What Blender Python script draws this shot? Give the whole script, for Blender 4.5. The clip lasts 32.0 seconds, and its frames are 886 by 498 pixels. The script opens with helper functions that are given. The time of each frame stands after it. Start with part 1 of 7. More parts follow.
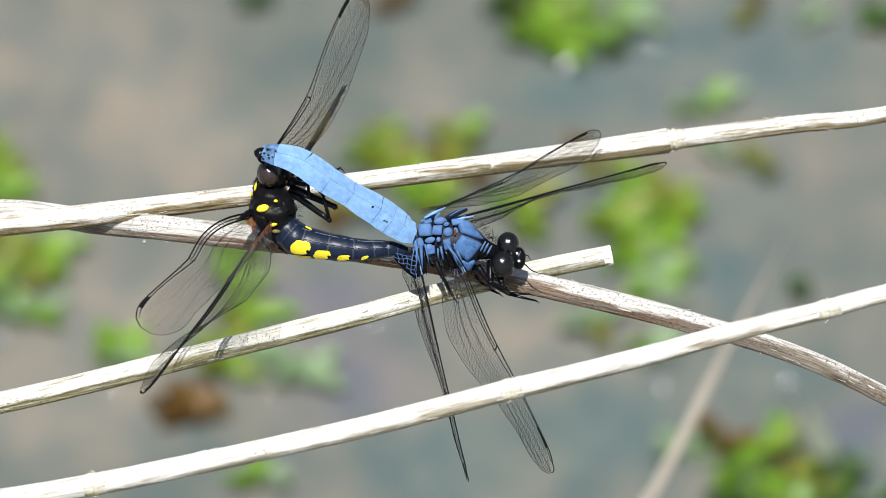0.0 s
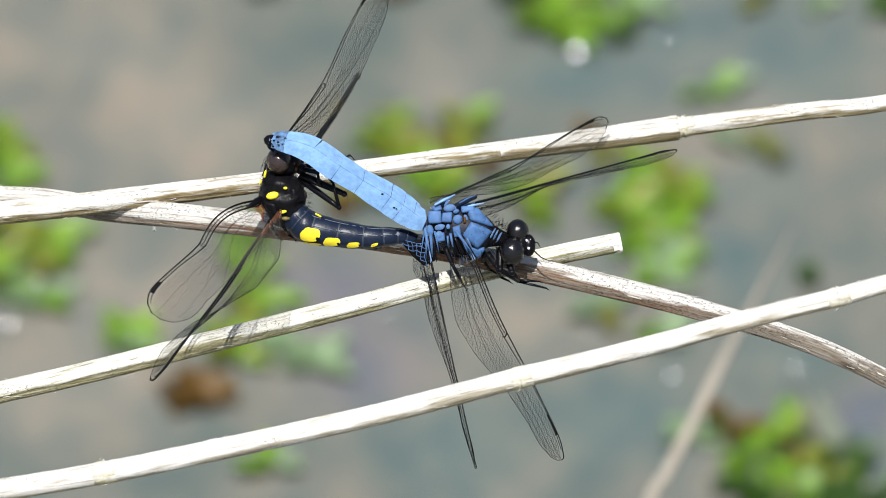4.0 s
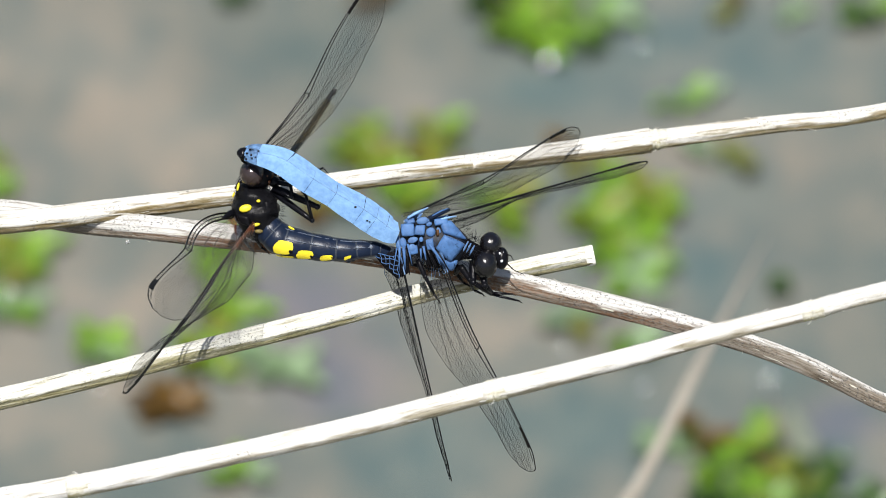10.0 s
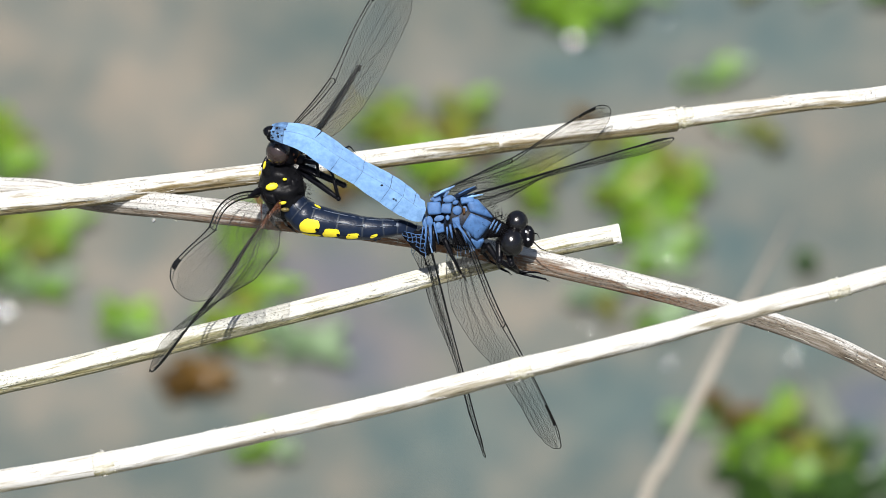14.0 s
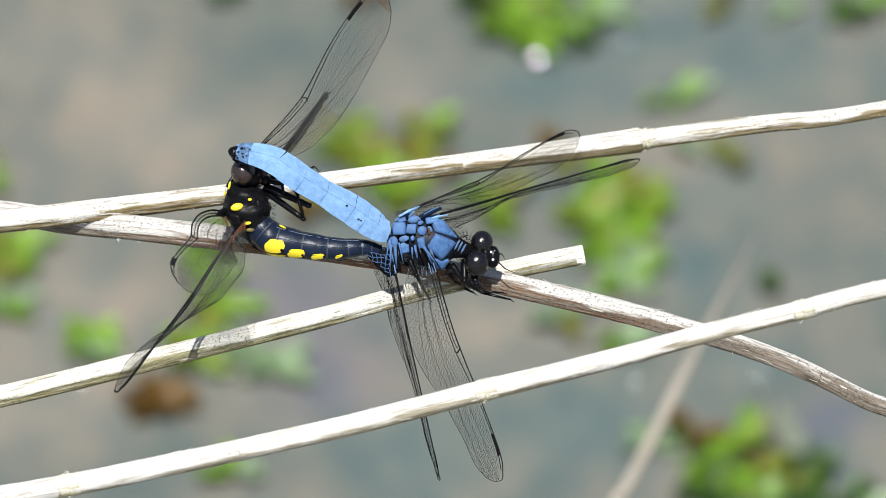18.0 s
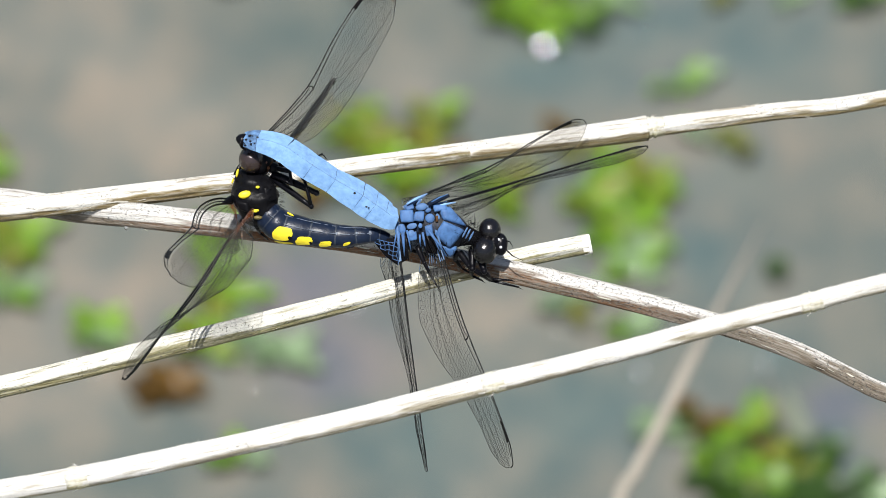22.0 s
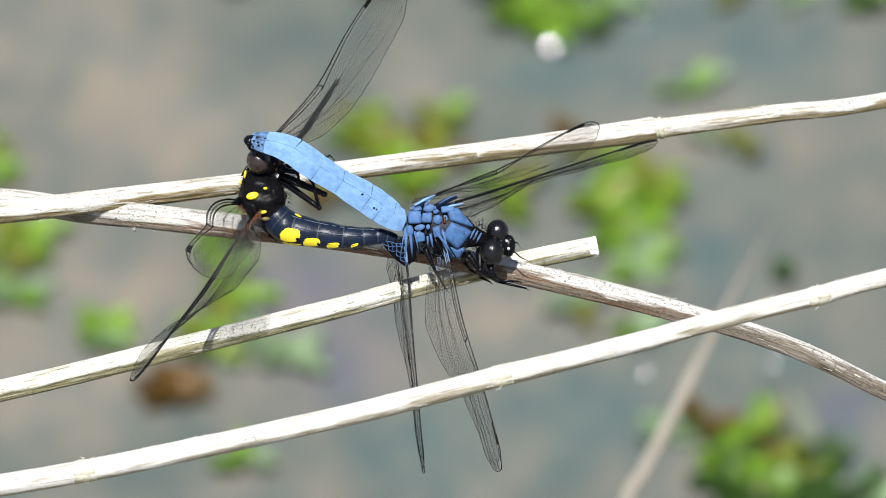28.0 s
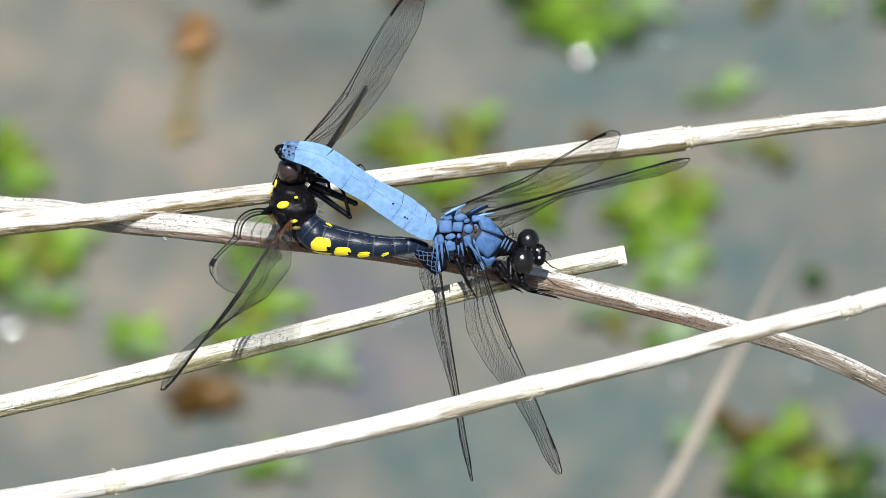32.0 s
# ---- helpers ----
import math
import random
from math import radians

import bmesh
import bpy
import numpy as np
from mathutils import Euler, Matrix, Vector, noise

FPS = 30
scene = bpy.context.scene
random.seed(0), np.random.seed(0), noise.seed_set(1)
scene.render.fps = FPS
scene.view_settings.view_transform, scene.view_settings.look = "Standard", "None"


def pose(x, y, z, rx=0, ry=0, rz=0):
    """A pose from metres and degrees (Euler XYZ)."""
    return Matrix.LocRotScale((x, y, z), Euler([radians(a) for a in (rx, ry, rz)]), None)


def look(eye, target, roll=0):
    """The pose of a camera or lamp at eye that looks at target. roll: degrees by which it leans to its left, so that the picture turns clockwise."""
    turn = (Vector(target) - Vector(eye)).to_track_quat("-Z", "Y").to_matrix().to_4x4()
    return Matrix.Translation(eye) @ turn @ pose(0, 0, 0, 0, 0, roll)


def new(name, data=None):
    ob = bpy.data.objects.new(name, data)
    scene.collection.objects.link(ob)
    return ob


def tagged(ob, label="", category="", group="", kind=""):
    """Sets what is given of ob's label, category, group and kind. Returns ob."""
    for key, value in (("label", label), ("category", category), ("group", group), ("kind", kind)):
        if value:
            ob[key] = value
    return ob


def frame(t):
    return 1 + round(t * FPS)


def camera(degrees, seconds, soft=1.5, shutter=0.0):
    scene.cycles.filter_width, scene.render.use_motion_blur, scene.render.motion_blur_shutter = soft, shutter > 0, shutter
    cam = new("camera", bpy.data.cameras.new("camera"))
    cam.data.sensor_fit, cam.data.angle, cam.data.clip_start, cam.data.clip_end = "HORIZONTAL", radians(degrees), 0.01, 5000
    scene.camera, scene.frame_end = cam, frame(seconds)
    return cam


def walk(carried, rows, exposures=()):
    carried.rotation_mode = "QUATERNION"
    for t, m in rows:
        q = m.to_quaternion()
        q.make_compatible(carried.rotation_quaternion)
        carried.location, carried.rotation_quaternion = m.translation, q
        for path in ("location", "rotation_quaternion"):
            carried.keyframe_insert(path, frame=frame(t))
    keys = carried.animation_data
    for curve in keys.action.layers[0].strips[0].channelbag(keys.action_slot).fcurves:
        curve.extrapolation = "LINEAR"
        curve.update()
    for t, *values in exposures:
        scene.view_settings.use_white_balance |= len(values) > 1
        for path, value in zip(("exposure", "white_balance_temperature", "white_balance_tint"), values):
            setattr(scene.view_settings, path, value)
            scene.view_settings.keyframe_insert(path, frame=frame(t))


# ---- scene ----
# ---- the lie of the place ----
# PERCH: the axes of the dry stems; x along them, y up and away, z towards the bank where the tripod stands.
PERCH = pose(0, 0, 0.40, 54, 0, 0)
MM = 0.001

# ---- camera: a long lens on a tripod on the bank ----
cam = camera(2.3954, 32.0, soft=0.82, shutter=0.5)
cam.data.dof.use_dof = True
cam.data.dof.focus_distance, cam.data.dof.aperture_fstop = 2.995, 41.00
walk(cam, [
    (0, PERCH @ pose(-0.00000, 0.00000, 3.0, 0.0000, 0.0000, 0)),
    (0.5, PERCH @ pose(-0.00007, 0.00011, 3.0, -0.0091, 0.0173, 0)),
    (1, PERCH @ pose(-0.00015, 0.00022, 3.0, -0.0252, 0.0205, 0)),
    (1.5, PERCH @ pose(-0.00022, 0.00032, 3.0, -0.0366, 0.0261, 0)),
    (2, PERCH @ pose(-0.00030, 0.00043, 3.0, -0.0130, 0.0235, 0)),
    (2.5, PERCH @ pose(-0.00037, 0.00054, 3.0, 0.0060, 0.0034, 0)),
    (3, PERCH @ pose(-0.00045, 0.00065, 3.0, -0.0101, 0.0089, 0)),
    (3.5, PERCH @ pose(-0.00052, 0.00076, 3.0, -0.0356, 0.0192, 0)),
    (5.5, PERCH @ pose(-0.00082, 0.00119, 3.0, -0.0626, -0.0088, 0)),
    (6, PERCH @ pose(-0.00090, 0.00130, 3.0, -0.0273, -0.0090, 0)),
    (6.5, PERCH @ pose(-0.00097, 0.00141, 3.0, -0.0316, -0.0011, 0)),
    (7, PERCH @ pose(-0.00105, 0.00152, 3.0, -0.0687, -0.0061, 0)),
    (7.5, PERCH @ pose(-0.00112, 0.00162, 3.0, -0.0755, -0.0098, 0)),
    (8, PERCH @ pose(-0.00120, 0.00173, 3.0, -0.0425, -0.0089, 0)),
    (8.5, PERCH @ pose(-0.00127, 0.00184, 3.0, -0.0235, -0.0360, 0)),
    (9, PERCH @ pose(-0.00135, 0.00195, 3.0, -0.0443, -0.0632, 0)),
    (9.5, PERCH @ pose(-0.00142, 0.00206, 3.0, -0.0604, -0.0740, 0)),
    (10, PERCH @ pose(-0.00150, 0.00217, 3.0, -0.0414, -0.0754, 0)),
    (10.5, PERCH @ pose(-0.00157, 0.00228, 3.0, 0.0022, -0.0791, 0)),
    (11, PERCH @ pose(-0.00165, 0.00238, 3.0, -0.0151, -0.0712, 0)),
    (11.5, PERCH @ pose(-0.00172, 0.00249, 3.0, -0.0687, -0.0435, 0)),
    (12, PERCH @ pose(-0.00180, 0.00260, 3.0, -0.0707, -0.0227, 0)),
    (12.5, PERCH @ pose(-0.00187, 0.00271, 3.0, -0.0354, -0.0054, 0)),
    (13, PERCH @ pose(-0.00195, 0.00282, 3.0, -0.0562, 0.0026, 0)),
    (13.5, PERCH @ pose(-0.00202, 0.00292, 3.0, -0.1237, 0.0011, 0)),
    (14, PERCH @ pose(-0.00210, 0.00303, 3.0, -0.1165, -0.0155, 0)),
    (14.5, PERCH @ pose(-0.00217, 0.00314, 3.0, -0.0997, -0.0474, 0)),
    (15, PERCH @ pose(-0.00225, 0.00325, 3.0, -0.0854, -0.0839, 0)),
    (15.5, PERCH @ pose(-0.00232, 0.00336, 3.0, -0.0805, -0.1146, 0)),
    (17.5, PERCH @ pose(-0.00262, 0.00379, 3.0, -0.0678, -0.1367, 0)),
    (18, PERCH @ pose(-0.00270, 0.00390, 3.0, -0.0781, -0.1217, 0)),
    (18.5, PERCH @ pose(-0.00277, 0.00390, 3.0, -0.0908, -0.1209, 0)),
    (19, PERCH @ pose(-0.00285, 0.00390, 3.0, -0.0815, -0.0964, 0)),
    (19.5, PERCH @ pose(-0.00292, 0.00390, 3.0, -0.0792, -0.0604, 0)),
    (20, PERCH @ pose(-0.00300, 0.00390, 3.0, -0.1189, -0.0468, 0)),
    (20.5, PERCH @ pose(-0.00307, 0.00390, 3.0, -0.1283, -0.0681, 0)),
    (21, PERCH @ pose(-0.00315, 0.00390, 3.0, -0.1306, -0.0929, 0)),
    (21.5, PERCH @ pose(-0.00322, 0.00390, 3.0, -0.1201, -0.1072, 0)),
    (22, PERCH @ pose(-0.00330, 0.00390, 3.0, -0.1119, -0.1121, 0)),
    (22.5, PERCH @ pose(-0.00337, 0.00390, 3.0, -0.1131, -0.1030, 0)),
    (23, PERCH @ pose(-0.00345, 0.00390, 3.0, -0.1189, -0.1068, 0)),
    (23.5, PERCH @ pose(-0.00352, 0.00390, 3.0, -0.1131, -0.1164, 0)),
    (24, PERCH @ pose(-0.00360, 0.00390, 3.0, -0.1119, -0.1191, 0)),
    (24.5, PERCH @ pose(-0.00367, 0.00390, 3.0, -0.1049, -0.1217, 0)),
    (25, PERCH @ pose(-0.00375, 0.00390, 3.0, -0.0628, -0.1114, 0)),
    (25.5, PERCH @ pose(-0.00382, 0.00390, 3.0, -0.0477, -0.1011, 0)),
    (27.5, PERCH @ pose(-0.00412, 0.00390, 3.0, -0.1026, -0.0799, 0)),
    (28, PERCH @ pose(-0.00420, 0.00390, 3.0, -0.1084, -0.1083, 0)),
    (28.5, PERCH @ pose(-0.00427, 0.00390, 3.0, -0.1178, -0.1378, 0)),
    (29, PERCH @ pose(-0.00435, 0.00390, 3.0, -0.0933, -0.1369, 0)),
    (29.5, PERCH @ pose(-0.00442, 0.00390, 3.0, -0.0827, -0.1266, 0)),
    (30, PERCH @ pose(-0.00450, 0.00390, 3.0, -0.0851, -0.1164, 0)),
    (30.5, PERCH @ pose(-0.00457, 0.00390, 3.0, -0.0815, -0.1003, 0)),
    (31, PERCH @ pose(-0.00465, 0.00390, 3.0, -0.0944, -0.0794, 0)),
    (31.5, PERCH @ pose(-0.00472, 0.00390, 3.0, -0.0851, -0.0505, 0)),
    (32, PERCH @ pose(-0.00480, 0.00390, 3.0, -0.0838, -0.0367, 0))])


# ---- light ----
world = bpy.data.worlds.new("sky")
scene.world = world
world.use_nodes = True
wn = world.node_tree.nodes
sky = wn.new("ShaderNodeTexSky")
sky.sky_type, sky.sun_disc = "NISHITA", False
SUN_EL, SUN_AZ = radians(64), radians(-172)
sky.sun_elevation, sky.sun_rotation = SUN_EL, SUN_AZ
sky.air_density, sky.dust_density = 1.0, 1.6
world.node_tree.links.new(sky.outputs[0], wn["Background"].inputs["Color"])
wn["Background"].inputs["Strength"].default_value = 0.065
sun = new("sun", bpy.data.lights.new("sun", "SUN"))
sun.data.energy, sun.data.angle, sun.data.color = 5.0, radians(0.55), (1.0, 0.97, 0.93)
sun_from = Vector((math.sin(SUN_AZ) * math.cos(SUN_EL), math.cos(SUN_AZ) * math.cos(SUN_EL), math.sin(SUN_EL)))
sun.matrix_world = look(sun_from * 20, (0, 0, 0))
scene.view_settings.exposure = 0.62


# ---- materials ----
class Mat:
    """A node material with a Principled surface and short ways to feed it."""

    def __init__(self, name, colour, rough=0.6, spec=0.5):
        self.m = bpy.data.materials.new(name)
        self.m.use_nodes = True
        self.n, self.l = self.m.node_tree.nodes, self.m.node_tree.links
        self.b = self.n["Principled BSDF"]
        self.set("Base Color", (*colour, 1))
        self.set("Roughness", rough)
        self.set("Specular IOR Level", spec)

    def set(self, key, value):
        self.b.inputs[key].default_value = value
        return self

    def coords(self, kind="Object", scale=(1, 1, 1)):
        tc, mp = self.n.new("ShaderNodeTexCoord"), self.n.new("ShaderNodeMapping")
        mp.inputs["Scale"].default_value = scale
        self.l.new(tc.outputs[kind], mp.inputs["Vector"])
        return mp.outputs[0]

    def noise(self, scale, detail=4, rough=0.6, vec=None):
        t = self.n.new("ShaderNodeTexNoise")
        t.inputs["Scale"].default_value, t.inputs["Detail"].default_value, t.inputs["Roughness"].default_value = scale, detail, rough
        if vec is not None:
            self.l.new(vec, t.inputs["Vector"])
        return t.outputs["Fac"]

    def ramp(self, fac, stops):
        r = self.n.new("ShaderNodeValToRGB")
        while len(r.color_ramp.elements) < len(stops):
            r.color_ramp.elements.new(0.5)
        for e, (p, c) in zip(r.color_ramp.elements, stops):
            e.position, e.color = p, (*c, 1) if len(c) == 3 else c
        self.l.new(fac, r.inputs[0])
        return r.outputs[0]

    def mix(self, fac, a, b, mode="MIX"):
        m = self.n.new("ShaderNodeMix")
        m.data_type, m.blend_type = "RGBA", mode
        for sock, v in ((m.inputs[0], fac), (m.inputs[6], a), (m.inputs[7], b)):
            if isinstance(v, (int, float)):
                sock.default_value = v
            elif isinstance(v, tuple):
                sock.default_value = (*v, 1)
            else:
                self.l.new(v, sock)
        return m.outputs[2]

    def math(self, op, *vals):
        m = self.n.new("ShaderNodeMath")
        m.operation = op
        for sock, v in zip(m.inputs, vals):
            if isinstance(v, (int, float)):
                sock.default_value = v
            else:
                self.l.new(v, sock)
        return m.outputs[0]

    def colour(self, out):
        self.l.new(out, self.b.inputs["Base Color"])
        return self

    def rough(self, out):
        self.l.new(out, self.b.inputs["Roughness"])
        return self

    def bump(self, fac, height, strength=0.6):
        b = self.n.new("ShaderNodeBump")
        b.inputs["Strength"].default_value, b.inputs["Distance"].default_value = strength, height
        self.l.new(fac, b.inputs["Height"])
        self.l.new(b.outputs[0], self.b.inputs["Normal"])
        return self

    def random(self):
        return self.n.new("ShaderNodeObjectInfo").outputs["Random"]


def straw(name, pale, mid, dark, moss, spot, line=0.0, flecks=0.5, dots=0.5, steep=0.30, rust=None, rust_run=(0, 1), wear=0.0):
    """Dry plant stalk, bleached and painted sunlit along the back, painted shaded below, with stained fibres, mossy
    flecks and mould dots on the flank. UV: u round from the flank, v along, in mm.
    """
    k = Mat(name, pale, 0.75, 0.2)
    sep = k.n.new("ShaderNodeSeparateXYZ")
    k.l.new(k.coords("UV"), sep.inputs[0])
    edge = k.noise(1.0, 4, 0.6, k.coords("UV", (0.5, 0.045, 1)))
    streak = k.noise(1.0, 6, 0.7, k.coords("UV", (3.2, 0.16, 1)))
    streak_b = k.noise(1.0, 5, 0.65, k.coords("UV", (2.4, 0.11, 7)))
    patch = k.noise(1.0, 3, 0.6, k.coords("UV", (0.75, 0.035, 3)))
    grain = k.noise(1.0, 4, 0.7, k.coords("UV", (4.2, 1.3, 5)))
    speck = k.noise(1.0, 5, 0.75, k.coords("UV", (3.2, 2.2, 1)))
    # edge between bleached, painted-sunlit top and painted-shaded underside, wavering with noise
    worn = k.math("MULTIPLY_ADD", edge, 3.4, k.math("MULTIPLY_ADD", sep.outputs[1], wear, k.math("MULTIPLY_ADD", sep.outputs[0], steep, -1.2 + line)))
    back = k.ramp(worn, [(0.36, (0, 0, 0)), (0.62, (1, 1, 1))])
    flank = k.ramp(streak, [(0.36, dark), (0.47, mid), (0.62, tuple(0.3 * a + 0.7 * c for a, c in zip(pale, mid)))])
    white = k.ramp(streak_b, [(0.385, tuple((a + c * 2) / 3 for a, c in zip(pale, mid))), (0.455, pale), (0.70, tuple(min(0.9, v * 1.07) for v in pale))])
    if rust:
        # a rusty stain over one stretch of the stalk, fading out at both ends
        a, b = rust_run
        mid_run = k.math("ABSOLUTE", k.math("SUBTRACT", sep.outputs[1], (a + b) / 2))
        inner = k.math("SUBTRACT", 1.0, k.math("DIVIDE", mid_run, (b - a) / 2))
        stain = k.math("MULTIPLY_ADD", inner, 0.35, k.noise(1.0, 3, 0.6, k.coords("UV", (0.25, 0.022, 17))))
        flank = k.mix(k.ramp(stain, [(0.46, (0, 0, 0)), (0.66, (0.85, 0.85, 0.85))]), flank, k.mix(streak, tuple(v * 0.15 for v in rust), tuple(v * 1.25 for v in rust)))
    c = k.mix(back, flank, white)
    spread = k.ramp(patch, [(0.56 - 0.2 * flecks, (0, 0, 0)), (0.66 - 0.2 * flecks, (1, 1, 1))])
    c = k.mix(k.mix(k.mix(k.math("MULTIPLY", back, 0.8), spread, (0.0, 0.0, 0.0)), (0.0, 0.0, 0.0), k.ramp(grain, [(0.49, (0, 0, 0)), (0.57, (0.9, 0.9, 0.9))])), c, moss)
    where = k.ramp(k.noise(1.0, 3, 0.6, k.coords("UV", (0.34, 0.10, 11))), [(0.60 - 0.25 * dots, (0, 0, 0)), (0.72 - 0.25 * dots, (1, 1, 1))])
    c = k.mix(k.mix(where, (0.0, 0.0, 0.0), k.ramp(speck, [(0.54, (0, 0, 0)), (0.61, (0.9, 0.9, 0.9))])), c, spot)
    k.colour(c).bump(streak, 0.00028, 1.0)
    return k.m


# mid and dark tones include the underside's shade, pale the sunlit top
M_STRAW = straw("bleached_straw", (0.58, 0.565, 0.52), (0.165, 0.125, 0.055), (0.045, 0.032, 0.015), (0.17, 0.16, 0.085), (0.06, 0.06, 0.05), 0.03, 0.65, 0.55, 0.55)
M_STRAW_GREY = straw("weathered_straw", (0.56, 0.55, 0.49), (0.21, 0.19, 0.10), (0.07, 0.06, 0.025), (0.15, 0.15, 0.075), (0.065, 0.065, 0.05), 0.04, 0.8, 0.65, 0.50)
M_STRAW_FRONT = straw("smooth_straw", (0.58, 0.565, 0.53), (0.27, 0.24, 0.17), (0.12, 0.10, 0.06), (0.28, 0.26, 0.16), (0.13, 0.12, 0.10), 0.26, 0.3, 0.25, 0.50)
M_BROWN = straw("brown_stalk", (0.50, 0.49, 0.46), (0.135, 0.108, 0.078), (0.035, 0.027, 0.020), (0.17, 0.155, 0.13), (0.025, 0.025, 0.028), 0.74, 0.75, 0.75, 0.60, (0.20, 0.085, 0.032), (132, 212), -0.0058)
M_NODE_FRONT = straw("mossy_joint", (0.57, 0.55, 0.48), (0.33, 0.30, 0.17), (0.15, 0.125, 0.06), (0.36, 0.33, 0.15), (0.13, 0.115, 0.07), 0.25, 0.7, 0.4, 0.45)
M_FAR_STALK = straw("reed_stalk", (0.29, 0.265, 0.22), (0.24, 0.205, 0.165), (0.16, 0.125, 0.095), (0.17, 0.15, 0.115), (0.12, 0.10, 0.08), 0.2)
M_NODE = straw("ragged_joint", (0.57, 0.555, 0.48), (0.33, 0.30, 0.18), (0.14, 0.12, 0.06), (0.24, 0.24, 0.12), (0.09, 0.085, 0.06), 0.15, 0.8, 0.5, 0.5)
M_PITH = Mat("white_pith", (0.82, 0.80, 0.72), 0.9, 0.2)
M_PITH.bump(M_PITH.noise(1500, 3, 0.6, M_PITH.coords()), 0.0002)
M_PITH = M_PITH.m


def pruinose(name, tint, dusk, powder=0.3):
    """Waxy bloom on the cuticle: matt, mottled, worn to the dark shell in specks."""
    k = Mat(name, tint, 0.62, 0.35)
    a = k.noise(1100, 5, 0.65, k.coords())
    b = k.noise(5200, 3, 0.7, k.coords())
    c = k.mix(k.ramp(a, [(0.38, (0, 0, 0)), (0.66, (0.9, 0.9, 0.9))]), tint, dusk)
    c = k.mix(k.ramp(k.noise(420, 3, 0.6, k.coords()), [(0.5, (0, 0, 0)), (0.75, (0.6, 0.6, 0.6))]), c, tuple(min(1, v * 1.12) for v in tint))
    c = k.mix(k.ramp(b, [(0.25, (0.7, 0.7, 0.7)), (0.35, (0, 0, 0))]), c, (0.03, 0.06, 0.12))
    k.set("Sheen Weight", powder).set("Sheen Roughness", 0.45).set("Sheen Tint", (0.75, 0.88, 1.0, 1))
    k.colour(c).bump(b, 0.00006, 0.6)
    return k.m


M_BLUE = pruinose("blue_bloom", (0.172, 0.32, 0.55), (0.105, 0.215, 0.41), 0.3)
M_BLUE_TIP = pruinose("blue_bloom_mottled", (0.105, 0.21, 0.39), (0.012, 0.022, 0.045), 0.2)
M_BLUE_DEEP = pruinose("blue_bloom_deep", (0.062, 0.14, 0.29), (0.03, 0.075, 0.18))
M_BLUE_MID = pruinose("blue_bloom_worn", (0.047, 0.122, 0.28), (0.024, 0.064, 0.16), 0.08)
k = Mat("thin_bloom", (0.1, 0.2, 0.4), 0.6, 0.3)
k.colour(k.ramp(k.noise(1400, 5, 0.7, k.coords()), [(0.50, (0.002, 0.003, 0.006)), (0.64, (0.008, 0.018, 0.045)), (0.80, (0.04, 0.09, 0.19))]))
M_THIN_BLOOM = k.bump(k.noise(2600, 3, 0.6, k.coords()), 0.00008, 0.6).m


def shell(name, colour, dusk, rough=0.32, grain=2200, spec=0.5):
    k = Mat(name, colour, rough, spec)
    a = k.noise(grain, 4, 0.6, k.coords())
    k.colour(k.mix(a, dusk, colour)).bump(a, 0.00007, 0.7)
    return k.m


M_BLACK = shell("black_cuticle", (0.005, 0.005, 0.007), (0.002, 0.002, 0.003), 0.28, 2200, 0.15)
M_HAIRY = shell("downy_black_cuticle", (0.007, 0.007, 0.008), (0.002, 0.002, 0.003), 0.8, 2500, 0.04)
M_THORAX = shell("dull_black_cuticle", (0.006, 0.006, 0.007), (0.002, 0.002, 0.003), 0.42, 1500, 0.10)
M_NAVY = shell("navy_cuticle", (0.009, 0.017, 0.038), (0.003, 0.005, 0.012), 0.33, 1500, 0.18)
M_YELLOW = shell("yellow_mark", (0.74, 0.62, 0.03), (0.60, 0.47, 0.02), 0.5, 1400, 0.3)
M_RUST = shell("rust_cuticle", (0.19, 0.065, 0.018), (0.07, 0.024, 0.008), 0.5)
M_FACE_RUST = shell("mottled_rust_cuticle", (0.13, 0.055, 0.012), (0.010, 0.006, 0.004), 0.6, 900, 0.2)
M_GREY = shell("grey_rim", (0.030, 0.040, 0.060), (0.006, 0.009, 0.014), 0.45, 3000, 0.3)
M_SLATE_LINE = shell("slate_line", (0.12, 0.145, 0.19), (0.035, 0.045, 0.065), 0.5, 1800, 0.3)
M_PALE = shell("pale_knob", (0.20, 0.23, 0.28), (0.05, 0.06, 0.08), 0.5, 3000, 0.3)
M_SEAM = shell("blue_black_cuticle", (0.022, 0.040, 0.085), (0.006, 0.010, 0.022), 0.5, 2200, 0.2)
M_EYE = shell("dark_eye", (0.006, 0.005, 0.006), (0.003, 0.003, 0.003), 0.17, 3000, 0.6)
M_EYE_BROWN = shell("brown_eye", (0.034, 0.021, 0.018), (0.014, 0.009, 0.008), 0.17, 3000, 0.75)
M_FACE = shell("face_mark", (0.55, 0.58, 0.60), (0.4, 0.42, 0.45), 0.4)
M_VEIN = shell("black_vein", (0.004, 0.004, 0.004), (0.002, 0.002, 0.002), 0.3, 2200, 0.25)
M_VEIN_BLUE = shell("bloomed_vein", (0.14, 0.24, 0.40), (0.06, 0.11, 0.2), 0.6)
M_VEIN_RUST = shell("rust_vein", (0.10, 0.035, 0.012), (0.05, 0.018, 0.008), 0.45)
M_STIGMA = shell("stigma_black", (0.008, 0.007, 0.007), (0.004, 0.004, 0.004), 0.5, 2200, 0.12)
M_GOLD = shell("golden_brown_cuticle", (0.22, 0.115, 0.035), (0.14, 0.07, 0.02), 0.45)
M_DUN = shell("olive_brown_cuticle", (0.16, 0.12, 0.03), (0.09, 0.07, 0.02), 0.5)


